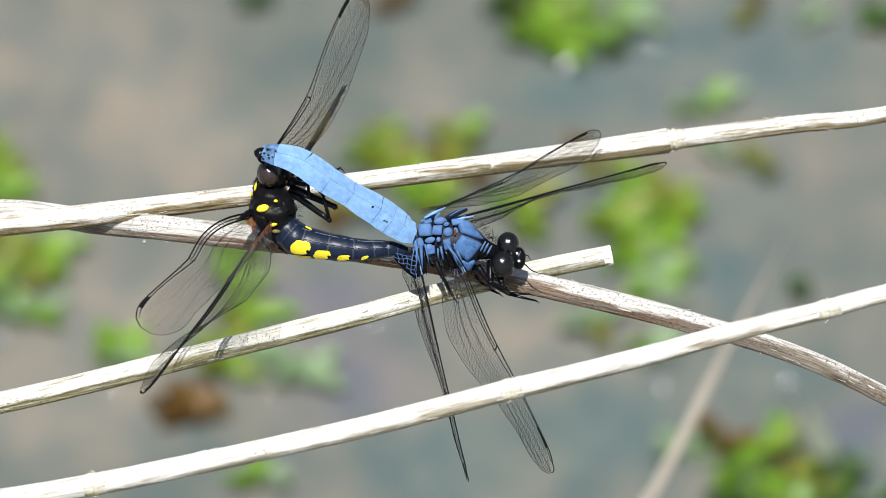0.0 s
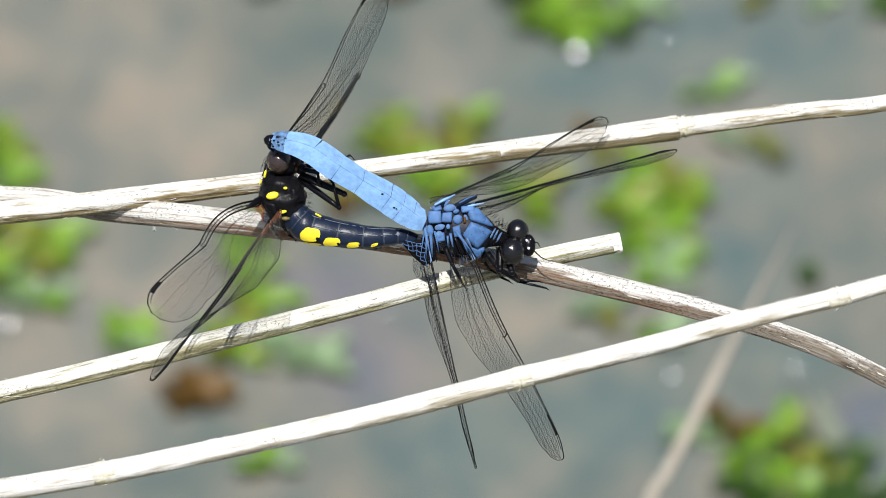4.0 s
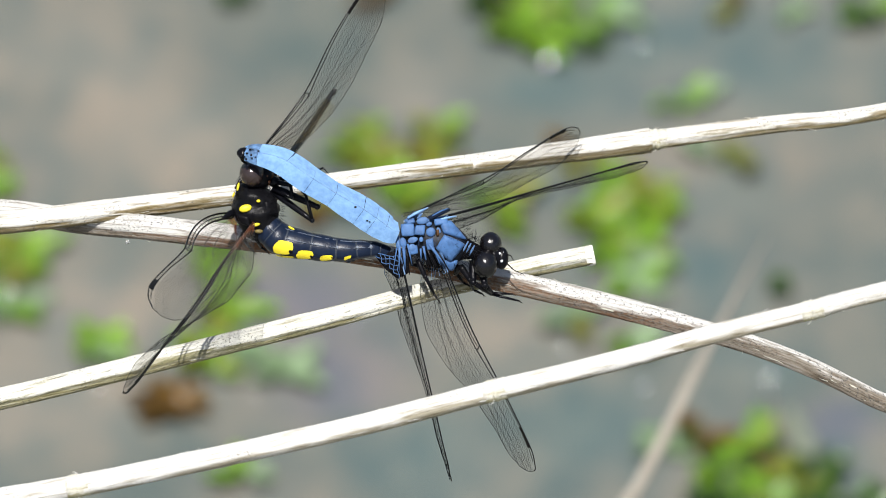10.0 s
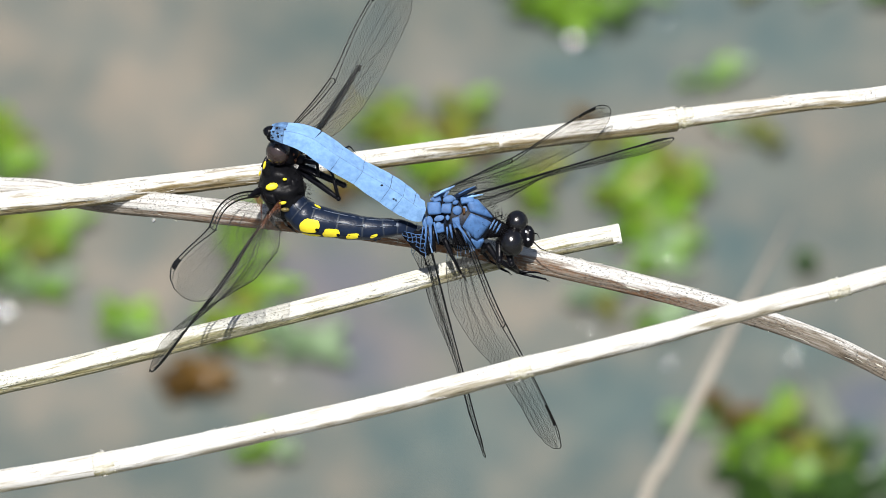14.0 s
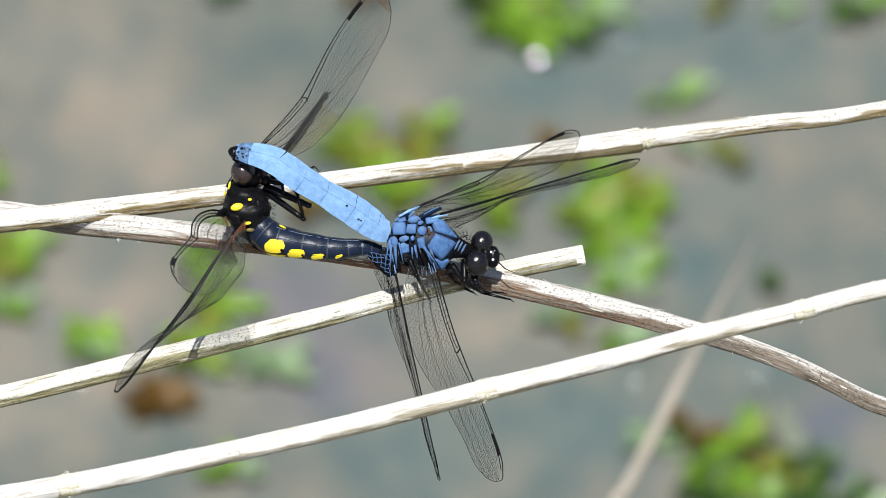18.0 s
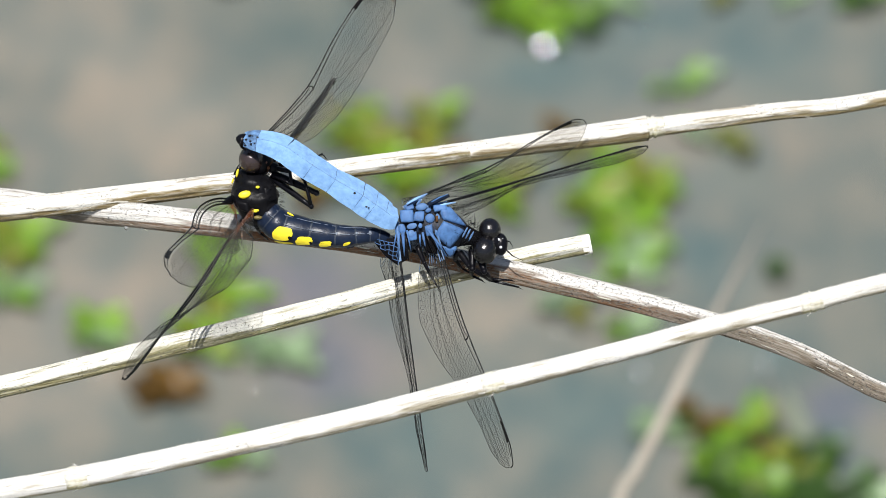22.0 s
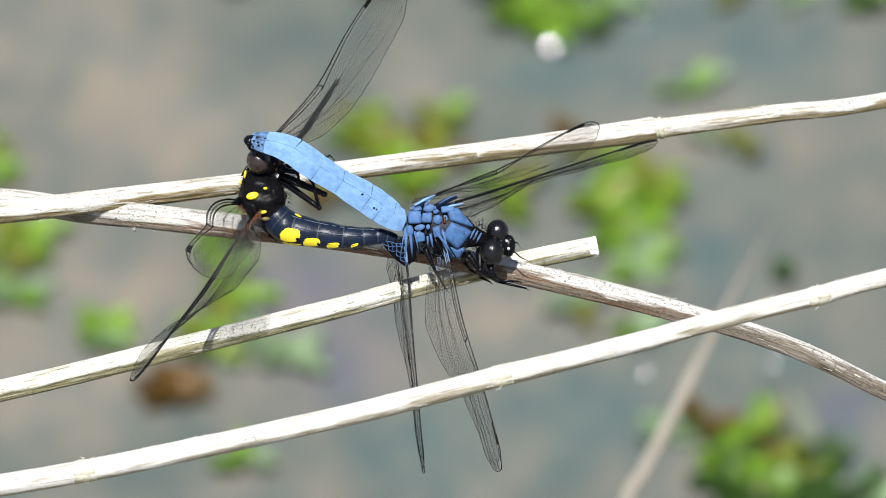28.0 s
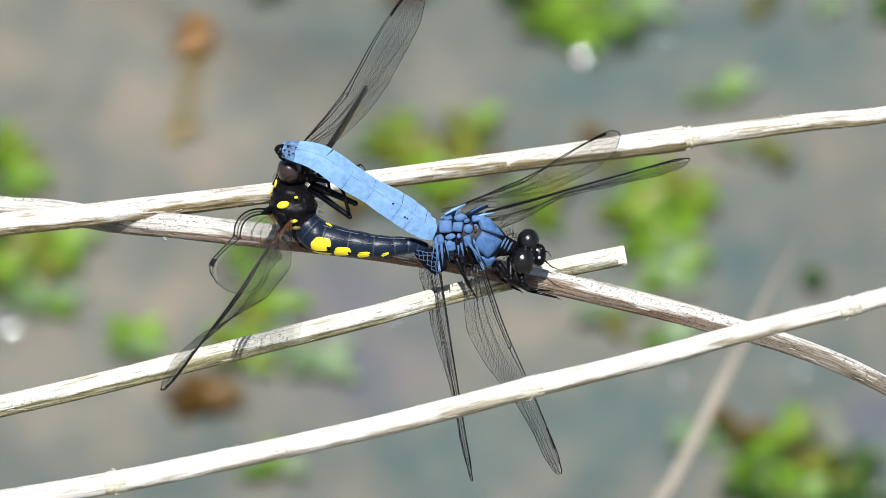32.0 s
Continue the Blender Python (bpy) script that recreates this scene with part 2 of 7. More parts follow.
def film_material(name, tint, cover, rough=0.14):
    """A thin clear film: mostly see-through, the rest tinted cuticle with a soft shine."""
    k = Mat(name, tint, rough, 0.6)
    k.colour(k.mix(k.noise(700, 3, 0.6, k.coords()), tint, tuple(v * 0.7 for v in tint)))
    k.bump(k.noise(1300, 2, 0.5, k.coords()), 0.00024, 0.9)
    t = k.n.new("ShaderNodeBsdfTransparent")
    mx = k.n.new("ShaderNodeMixShader")
    mx.inputs[0].default_value = cover
    k.l.new(t.outputs[0], mx.inputs[1])
    k.l.new(k.b.outputs[0], mx.inputs[2])
    k.l.new(mx.outputs[0], k.n["Material Output"].inputs["Surface"])
    return k.m


M_FILM = film_material("wing_film", (0.19, 0.185, 0.17), 0.12)
M_FILM_AMBER = film_material("amber_wing_film", (0.22, 0.17, 0.06), 0.24)
M_FILM_TIP = film_material("smoky_wing_tip", (0.13, 0.07, 0.025), 0.42)
M_FILM_BASE = film_material("amber_wing_base", (0.20, 0.050, 0.010), 0.66)
M_FILM_FLYER = film_material("faint_amber_wing", (0.34, 0.20, 0.08), 0.05)


def leaf_material(name, young, old, wet=0.3):
    k = Mat(name, young, wet, 0.5)
    c = k.mix(k.random(), young, old)
    c = k.mix(k.ramp(k.noise(420, 3, 0.6, k.coords()), [(0.4, (0, 0, 0)), (0.75, (0.6, 0.6, 0.6))]), c, old)
    k.colour(c)
    tr = k.n.new("ShaderNodeBsdfTranslucent")
    k.l.new(c, tr.inputs[0])
    mx = k.n.new("ShaderNodeMixShader")
    mx.inputs[0].default_value = 0.25
    k.l.new(k.b.outputs[0], mx.inputs[1])
    k.l.new(tr.outputs[0], mx.inputs[2])
    k.l.new(mx.outputs[0], k.n["Material Output"].inputs["Surface"])
    return k.m


M_LEAF = leaf_material("fresh_water_leaf", (0.185, 0.345, 0.02), (0.11, 0.22, 0.018))
M_LEAF_OLIVE = leaf_material("olive_water_leaf", (0.175, 0.23, 0.02), (0.155, 0.15, 0.03))
M_LEAF_PALE = leaf_material("silty_water_leaf", (0.215, 0.325, 0.16), (0.19, 0.27, 0.15))
M_LEAF_SILT = leaf_material("silted_leaf", (0.225, 0.255, 0.18), (0.17, 0.19, 0.145))
M_LEAF_BROWN = leaf_material("rotting_leaf", (0.145, 0.080, 0.012), (0.092, 0.050, 0.010))
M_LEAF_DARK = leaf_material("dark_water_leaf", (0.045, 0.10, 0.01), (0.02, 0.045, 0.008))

k = Mat("pond_mud", (0.33, 0.3, 0.26), 0.85, 0.3)
mid = k.noise(48, 4, 0.55, k.coords("Object", (1, 0.6, 1)))
big = k.noise(17, 3, 0.5, k.coords("Object", (1.0, 0.55, 1)))
tone = k.ramp(big, [(0.36, (0.096, 0.111, 0.109)), (0.5, (0.129, 0.132, 0.125)), (0.68, (0.162, 0.150, 0.136))])
# drifts of silt: tan, slate and mauve, each with its own place and reach in metres
TAN, SLATE, MAUVE, DULL = (0.198, 0.177, 0.158), (0.080, 0.113, 0.120), (0.125, 0.118, 0.150), (0.121, 0.126, 0.120)
pos = k.n.new("ShaderNodeNewGeometry").outputs["Position"]
warp = k.n.new("ShaderNodeTexNoise")
warp.inputs["Scale"].default_value, warp.inputs["Detail"].default_value = 30, 2
k.l.new(pos, warp.inputs["Vector"])
wob = k.n.new("ShaderNodeVectorMath")
wob.operation = "MULTIPLY_ADD"
wob.inputs[1].default_value = (0.03, 0.03, 0.0)
k.l.new(warp.outputs["Color"], wob.inputs[0])
k.l.new(pos, wob.inputs[2])
for (px, py), reach, tint in (((-0.0600, 0.6048), 0.022, TAN), ((-0.0439, 0.5861), 0.018, TAN), ((-0.0302, 0.6031), 0.010, DULL), ((0.0538, 0.5708), 0.012, SLATE), ((-0.0004, 0.5997), 0.014, TAN), ((0.0234, 0.5997), 0.014, SLATE), ((0.0394, 0.6151), 0.018, SLATE), ((0.0632, 0.6082), 0.020, SLATE), ((0.0685, 0.5608), 0.020, DULL),
                              ((-0.0646, 0.5077), 0.022, TAN), ((-0.0256, 0.4914), 0.018, DULL), ((-0.0131, 0.5176), 0.016, MAUVE), ((0.0015, 0.4881), 0.020, SLATE), ((0.0287, 0.4979), 0.018, SLATE), ((0.0133, 0.5258), 0.013, TAN), ((-0.0571, 0.5341), 0.016, TAN),
                              ((0.0467, 0.5457), 0.011, SLATE), ((0.0724, 0.4979), 0.010, MAUVE), ((0.0683, 0.4833), 0.013, SLATE), ((0.0532, 0.5176), 0.012, SLATE), ((-0.0219, 0.5374), 0.012, MAUVE), ((-0.0718, 0.5963), 0.012, DULL)):
    d = k.n.new("ShaderNodeVectorMath")
    d.operation = "DISTANCE"
    d.inputs[1].default_value = (px + 0.015, py + 0.015, -0.002)
    k.l.new(wob.outputs[0], d.inputs[0])
    mr = k.n.new("ShaderNodeMapRange")
    mr.interpolation_type = "SMOOTHERSTEP"
    mr.inputs[1].default_value, mr.inputs[2].default_value, mr.inputs[3].default_value, mr.inputs[4].default_value = 0.0, reach * 1.5, 0.85, 0.0
    k.l.new(d.outputs["Value"], mr.inputs[0])
    tone = k.mix(mr.outputs[0], tone, tint)
tone = k.mix(k.ramp(mid, [(0.46, (0, 0, 0)), (0.72, (0.5, 0.5, 0.5))]), tone, (0.160, 0.152, 0.140))
blotch = k.noise(105, 2, 0.5, k.coords("Object", (1, 0.65, 1)))
tone = k.mix(0.85, tone, k.ramp(blotch, [(0.34, (0.36, 0.42, 0.45)), (0.66, (0.64, 0.58, 0.55))]), "SOFT_LIGHT")
k.colour(tone).bump(mid, 0.003)
M_MUD = k.m

k = Mat("pond_water", (0.05, 0.06, 0.05), 0.03, 0.5)
gl, tp, fr, mx = (k.n.new(s) for s in ("ShaderNodeBsdfGlossy", "ShaderNodeBsdfTransparent", "ShaderNodeFresnel", "ShaderNodeMixShader"))
gl.inputs["Roughness"].default_value = 0.03
tp.inputs["Color"].default_value = (0.93, 0.95, 0.92, 1)
fr.inputs["IOR"].default_value = 1.33
bp = k.n.new("ShaderNodeBump")
bp.inputs["Strength"].default_value, bp.inputs["Distance"].default_value = 0.25, 0.002
k.l.new(k.noise(35, 2, 0.5, k.coords()), bp.inputs["Height"])
k.l.new(bp.outputs[0], gl.inputs["Normal"])
for a, b in ((fr.outputs[0], mx.inputs[0]), (tp.outputs[0], mx.inputs[1]), (gl.outputs[0], mx.inputs[2]), (mx.outputs[0], k.n["Material Output"].inputs["Surface"])):
    k.l.new(a, b)
M_WATER = k.m
# full mirror for the caps added to make glints on the water
k = Mat("glint_mirror", (0.9, 0.92, 0.92), 0.12, 0.5)
k.set("Metallic", 1.0).rough(k.ramp(k.noise(900, 2, 0.5, k.coords()), [(0.3, (0.08, 0.08, 0.08)), (0.8, (0.22, 0.22, 0.22))]))
M_GLINT_MIRROR = k.m
k = Mat("water_drop", (0.95, 0.95, 0.95), 0.05, 0.5)
k.set("Transmission Weight", 0.9).set("IOR", 1.33)
M_DROP = k.m


# ---- mesh helpers ----
def part(name, bm, material, parent, label=""):
    """Links a bmesh as one mesh object under a thing or a part."""
    me = bpy.data.meshes.new(name)
    bm.to_mesh(me)
    bm.free()
    me.materials.append(material)
    for p in me.polygons:
        p.use_smooth = True
    ob = new(name, me)
    ob.parent = parent
    return tagged(ob, label) if label else ob


def sheet(name, verts, faces, material, parent, label="", smooth=True):
    me = bpy.data.meshes.new(name)
    me.from_pydata(verts, [], faces)
    me.materials.append(material)
    if smooth:
        me.polygons.foreach_set("use_smooth", [True] * len(me.polygons))
    me.update()
    ob = new(name, me)
    ob.parent = parent
    return tagged(ob, label) if label else ob


def thing(name, base, label, category, group=""):
    """An Empty in the frame of the stems, at base (mm)."""
    ob = new(name)
    ob.empty_display_size = 0.005
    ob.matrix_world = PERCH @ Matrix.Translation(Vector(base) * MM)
    return tagged(ob, label, category, group)


def smooth_line(points, n):
    """Catmull-Rom through points of any width, n samples."""
    p = np.array(points, float)
    p = np.vstack([2 * p[0] - p[1], p, 2 * p[-1] - p[-2]])
    out = []
    for s in np.linspace(0, len(points) - 1, n):
        i = min(int(s), len(points) - 2)
        t = s - i
        a, b, c, d = p[i:i + 4]
        out.append(0.5 * (2 * b + (c - a) * t + (2 * a - 5 * b + 4 * c - d) * t * t + (3 * b - a - 3 * c + d) * t ** 3))
    return np.array(out)


def loft(bm, rows, dorsal, seg=20, keel=0.0, shape=None, caps=True, off=(0, 0, 0)):
    """A body along rows of (x, y, z, half width, half height) in mm. dorsal: which way its back faces. keel 0 to 1: round to roof-shaped."""
    rows = np.array(rows, float)
    pts = [Vector(r[:3]) for r in rows]
    dorsal = Vector(dorsal)
    uv = bm.loops.layers.uv.verify()
    rings, run = [], 0.0
    lens = []
    for i, p in enumerate(pts):
        if i:
            run += (p - pts[i - 1]).length
        lens.append(run)
        t = (pts[min(i + 1, len(pts) - 1)] - pts[max(i - 1, 0)]).normalized()
        side = t.cross(dorsal).normalized()
        up = side.cross(t)
        ring = []
        for j in range(seg):
            a = 2 * math.pi * j / seg
            c, s = math.cos(a), math.sin(a)
            m = (1 - keel) + keel / (abs(c) + abs(s)) * (1.0 if s > 0 else 1.15)
            if shape:
                m *= shape(a, run, i)
            q = p + side * (c * m * rows[i][3]) + up * (s * m * rows[i][4]) - Vector(off)
            ring.append(bm.verts.new(q * MM))
        rings.append(ring)
    for i in range(len(rings) - 1):
        r = max(rows[i][3], 0.05)
        for j in range(seg):
            k = (j + 1) % seg
            f = bm.faces.new((rings[i][j], rings[i][k], rings[i + 1][k], rings[i + 1][j]))
            w = seg if j >= seg // 2 else 0
            for lp, (jj, ii) in zip(f.loops, ((j - w, i), (j + 1 - w, i), (j + 1 - w, i + 1), (j - w, i + 1))):
                lp[uv].uv = (2 * math.pi * r * jj / seg, lens[ii])
    if caps:
        bm.faces.new(rings[0][::-1])
        bm.faces.new(rings[-1])
    return rings


def body(name, rows, dorsal, material, parent, label="", off=(0, 0, 0), n=0, **kw):
    bm = bmesh.new()
    if n:
        rows = smooth_line(rows, n)
    loft(bm, rows, dorsal, off=off, **kw)
    bmesh.ops.recalc_face_normals(bm, faces=bm.faces)
    return part(name, bm, material, parent, label)


def egg(name, at, axes, material, parent, label="", off=(0, 0, 0), turn=None, u=20, v=14):
    """An ellipsoid with half axes (mm) along the frame turned by `turn`."""
    bm = bmesh.new()
    bmesh.ops.create_uvsphere(bm, u_segments=u, v_segments=v, radius=1.0)
    m = Matrix.Translation((Vector(at) - Vector(off)) * MM) @ (turn or Matrix()) @ Matrix.Diagonal((axes[0] * MM, axes[1] * MM, axes[2] * MM, 1))
    bmesh.ops.transform(bm, matrix=m, verts=bm.verts)
    return part(name, bm, material, parent, label)


def tube(points, radii, seg=8, n=0):
    """Rows for loft() from points and radii."""
    pts = np.array(points, float)
    r = np.array(radii if hasattr(radii, "__len__") else [radii] * len(pts), float)
    rows = np.column_stack([pts, r, r])
    return smooth_line(rows, n) if n else rows


def bars(name, edges, material, parent, label=""):
    """Thin three-sided bars joined into one mesh, from (p, q, radius_p, radius_q) in metres."""
    verts, faces = [], []
    for p, q, ra, rb in edges:
        p, q = Vector(p), Vector(q)
        t = q - p
        if t.length < 1e-7:
            continue
        a = t.orthogonal().normalized()
        b = t.normalized().cross(a)
        i = len(verts)
        for c, r in ((p, ra), (q, rb)):
            for ang in (0, 2.0944, 4.18879):
                verts.append(c + (a * math.cos(ang) + b * math.sin(ang)) * r)
        faces += [(i, i + 1, i + 4, i + 3), (i + 1, i + 2, i + 5, i + 4), (i + 2, i, i + 3, i + 5)]
    return sheet(name, verts, faces, material, parent, label)


# ---- ground and water ----
def ground_sheet(name, z, size, step, near, material, label, category, rise=0.0):
    """One sheet to the horizon; fine near the stems, wide cells far off."""
    lines = sorted({round(s * v, 4) for s in (-1, 1) for v in [*np.arange(0, near + step, step), *(near * 1.7 ** i for i in range(1, 40) if near * 1.7 ** i < size), size]})
    verts, n = [], len(lines)
    for y in lines:
        for x in lines:
            h = rise * (noise.noise((x * 22, y * 22, 0.3)) + 0.5 * noise.noise((x * 60, y * 60, 1.7))) if max(abs(x), abs(y)) < near else 0
            verts.append((x, y + 0.55, z + h))
    faces = [(j * n + i, j * n + i + 1, (j + 1) * n + i + 1, (j + 1) * n + i) for j in range(n - 1) for i in range(n - 1)]
    return tagged(sheet(name, verts, faces, material, None), label, category, kind="structure")


ground_sheet("ground", -0.002, 2200, 0.012, 0.42, M_MUD, "grey-brown silty mud on the pond bed", "mud", 0.0007)
water = ground_sheet("water", 0.0, 2200, 0.05, 0.42, M_WATER, "still clear shallow pond water over mud", "water")


# ---- dry stems ----
def stalk(name, rows, material, label, nodes=(), ridges=7, depth=0.05, cut=None, seed=0, step=1.2, swell=0.07, joint=None, sheath=None):
    """A dry bent plant stalk through rows of (x, y, z, radius) in mm, ribbed lengthwise, with swollen nodes (fractions) and a hollow cut end."""
    rnd = random.Random(seed)
    base = rows[0][:3]
    ob = thing(name, base, label, "dry reed", "dry reeds over the water")
    raw = np.array(rows, float)
    length = np.linalg.norm(np.diff(raw[:, :3], axis=0), axis=1).sum()
    line = smooth_line(raw, max(16, int(length / step)))
    line = np.column_stack([line, line[:, 3]])
    ph = rnd.random() * 6
    amps = [rnd.uniform(0.5, 1.2) for _ in range(3)]

    def shape(a, run, i):
        v = 1 + depth * amps[0] * (abs(math.sin(ridges * 0.5 * a + ph)) * 2 - 1.2) + depth * 0.6 * amps[1] * math.sin((ridges * 2 + 1) * a + 0.02 * run)
        v += 0.05 * noise.noise((math.cos(a) * 1.3, math.sin(a) * 1.3 + seed, run * 0.08)) + 0.025 * noise.noise((math.cos(a) * 4, math.sin(a) * 4 + seed, run * 0.5))
        return v

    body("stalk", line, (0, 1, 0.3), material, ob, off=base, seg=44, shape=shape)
    if sheath:
        x0, x1, grow = sheath
        rows_s = [r.copy() for r in line if x0 <= r[0] <= x1]
        for i, r in enumerate(rows_s):
            r[3:] *= 1.01 + (grow - 1.01) * (i / (len(rows_s) - 1)) ** 1.4
        body("leaf_sheath", rows_s, (0, 1, 0.3), material, ob, "split dry leaf sheath round the stalk", off=base, seg=40,
             shape=lambda a, run, i: shape(a, run + 40, i) + 0.04 * math.sin(3 * a + 1) + (0.10 * noise.noise((math.cos(a) * 4, math.sin(a) * 4, 2.2)) if i > len(rows_s) - 4 else 0))
    bulge = 0.45 if joint else 1.0
    for fx in nodes:
        i = int(np.argmin(abs(line[:, 0] - fx)))
        p, q = line[max(i - 1, 0)], line[min(i + 1, len(line) - 1)]
        t = (q[:3] - p[:3]) / np.linalg.norm(q[:3] - p[:3])
        c, r = line[i, :3], line[i, 3]
        prof = [(-2.0, 0.98), (-1.2, 1.03), (-0.55, 1.12), (-0.4, 1.02), (-0.15, 1.03), (0.0, 1.16), (0.45, 1.12), (0.6, 1.03), (1.3, 1.02), (2.2, 0.98)]
        body("node_collar", [(*(c + t * d * 0.75), r * (1 + (m - 1) * bulge), r * (1 + (m - 1) * bulge)) for d, m in prof], (0, 1, 0.3), joint or M_NODE, ob, "swollen ragged joint of the stalk", off=base, seg=30,
             shape=lambda a, run, i: 1 + swell * (0.5 + 1.6 * noise.noise((math.cos(a) * 3.5, math.sin(a) * 3.5, run * 1.5 + seed))))
        hair = []
        for _ in range(9):
            a = rnd.uniform(0, 6.28)
            o = Vector((0, math.cos(a), math.sin(a)))
            s = Vector(c) + o * r * 1.15 - Vector(base)
            hair.append((s * MM, (s + o * rnd.uniform(0.05, 0.35) + Vector(t) * rnd.uniform(-0.8, 0.8)) * MM, 0.00006, 0.00002))
        tagged(bars("node_fibres", hair, material, ob), kind="stuff")
    hair = []
    for _ in range(int(length / (30 if joint else 9))):
        i = rnd.randrange(2, len(line) - 4)
        a = rnd.uniform(0, 6.28)
        o = Vector((0, math.cos(a), math.sin(a)))
        t = Vector(line[i + 1, :3] - line[i - 1, :3]).normalized()
        s = Vector(line[i, :3]) + o * line[i, 3] - Vector(base)
        hair.append((s * MM, (s + o * rnd.uniform(0.05, 0.35) + t * rnd.uniform(-1.4, 1.4)) * MM, 0.00007, 0.00003))
    rind = M_STRAW_GREY if material == M_BROWN else material
    tagged(bars("loose_fibres", hair, rind, ob), kind="stuff")
    flakes_v, flakes_f = [], []
    for _ in range(int(length / 16)):
        i = rnd.randrange(3, len(line) - 9)
        a = rnd.uniform(-0.9, 2.4)
        o = Vector((0, math.sin(a), math.cos(a)))
        t = Vector(line[i + 1, :3] - line[i - 1, :3]).normalized()
        w = t.cross(o).normalized() * rnd.uniform(0.05, 0.15)
        s = Vector(line[i, :3]) + o * line[i, 3] * 1.01 - Vector(base)
        ln = rnd.uniform(0.8, 3.0)
        n0 = len(flakes_v)
        for x, h, k in ((0, 0.0, 0.5), (0.3, 0.05, 1), (0.75, 0.08, 0.9), (1.0, rnd.uniform(0.1, 0.3), 0.3)):
            flakes_v += [(s + t * ln * x + o * h + w * k) * MM, (s + t * ln * x + o * (h + 0.05)) * MM, (s + t * ln * x + o * h - w * k) * MM]
        for j in range(3):
            b = n0 + j * 3
            flakes_f += [(b, b + 1, b + 4, b + 3), (b + 1, b + 2, b + 5, b + 4)]
    tagged(sheet("peeling_rind", flakes_v, flakes_f, rind, ob), kind="stuff")
    if cut:
        e, q = Vector(line[-1, :3]), Vector(line[-2, :3])
        t = (e - q).normalized()
        r = line[-1, 3]
        body("cut_end", [(*(e - t * 0.9), r * 1.02, r * 1.02), (*(e + t * 0.1), r * 1.06, r * 1.06), (*(e + t * 0.35), r * 0.98, r * 0.98), (*(e + t * 0.30), r * 0.7, r * 0.7),
                         (*(e + t * 0.02), r * 0.5, r * 0.5)], (0, 1, 0.3), M_PITH, ob, "pale frayed cut end with pith", off=base, seg=26,
             shape=lambda a, run, i: 1 + 0.14 * noise.noise((math.cos(a) * 2.2, math.sin(a) * 2.2, run + seed)))
    return ob


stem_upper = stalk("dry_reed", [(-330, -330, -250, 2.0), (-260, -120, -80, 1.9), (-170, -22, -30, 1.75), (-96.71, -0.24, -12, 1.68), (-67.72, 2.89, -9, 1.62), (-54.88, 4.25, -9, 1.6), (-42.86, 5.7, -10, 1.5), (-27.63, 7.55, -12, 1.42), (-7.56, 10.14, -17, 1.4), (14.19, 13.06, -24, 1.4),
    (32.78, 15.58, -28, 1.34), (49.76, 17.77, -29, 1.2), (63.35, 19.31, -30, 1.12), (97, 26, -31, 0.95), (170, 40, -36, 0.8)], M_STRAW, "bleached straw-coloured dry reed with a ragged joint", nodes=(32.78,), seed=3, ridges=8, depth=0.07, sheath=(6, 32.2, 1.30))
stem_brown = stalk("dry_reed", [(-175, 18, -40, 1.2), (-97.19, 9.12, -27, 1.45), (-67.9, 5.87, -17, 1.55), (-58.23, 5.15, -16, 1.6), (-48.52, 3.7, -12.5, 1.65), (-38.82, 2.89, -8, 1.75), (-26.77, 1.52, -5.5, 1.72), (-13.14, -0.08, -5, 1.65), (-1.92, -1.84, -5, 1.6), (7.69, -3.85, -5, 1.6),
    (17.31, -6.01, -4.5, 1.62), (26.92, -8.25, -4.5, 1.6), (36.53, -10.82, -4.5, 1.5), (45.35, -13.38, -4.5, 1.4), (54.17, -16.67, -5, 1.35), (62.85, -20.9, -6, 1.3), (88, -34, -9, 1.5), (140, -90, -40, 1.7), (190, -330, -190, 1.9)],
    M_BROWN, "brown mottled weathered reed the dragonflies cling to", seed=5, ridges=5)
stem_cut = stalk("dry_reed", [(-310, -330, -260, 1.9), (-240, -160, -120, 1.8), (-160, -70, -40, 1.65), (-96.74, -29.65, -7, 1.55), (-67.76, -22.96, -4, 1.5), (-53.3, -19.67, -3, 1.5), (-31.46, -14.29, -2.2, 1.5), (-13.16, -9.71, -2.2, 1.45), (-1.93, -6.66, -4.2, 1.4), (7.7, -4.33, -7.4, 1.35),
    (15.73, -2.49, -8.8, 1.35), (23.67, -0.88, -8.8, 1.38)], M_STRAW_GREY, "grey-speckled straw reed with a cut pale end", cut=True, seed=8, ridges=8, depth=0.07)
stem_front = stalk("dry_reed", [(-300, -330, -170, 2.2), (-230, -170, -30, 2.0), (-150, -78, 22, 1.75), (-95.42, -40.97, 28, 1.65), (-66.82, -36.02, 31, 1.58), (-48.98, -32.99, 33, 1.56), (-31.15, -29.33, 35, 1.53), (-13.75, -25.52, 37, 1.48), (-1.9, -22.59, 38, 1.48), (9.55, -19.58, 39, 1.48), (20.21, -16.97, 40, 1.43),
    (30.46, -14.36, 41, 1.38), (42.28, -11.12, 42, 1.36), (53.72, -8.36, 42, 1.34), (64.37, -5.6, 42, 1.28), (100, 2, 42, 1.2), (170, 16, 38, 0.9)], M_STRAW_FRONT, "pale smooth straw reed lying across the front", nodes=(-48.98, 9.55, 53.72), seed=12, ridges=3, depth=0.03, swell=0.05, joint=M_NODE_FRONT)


drop = egg("water_drop", (-42.36, 1.04, -8.6), (0.32, 0.36, 0.32), M_DROP, None, u=14, v=10)
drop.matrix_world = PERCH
tagged(drop, "clear water drop hanging under the brown reed", "water drop")


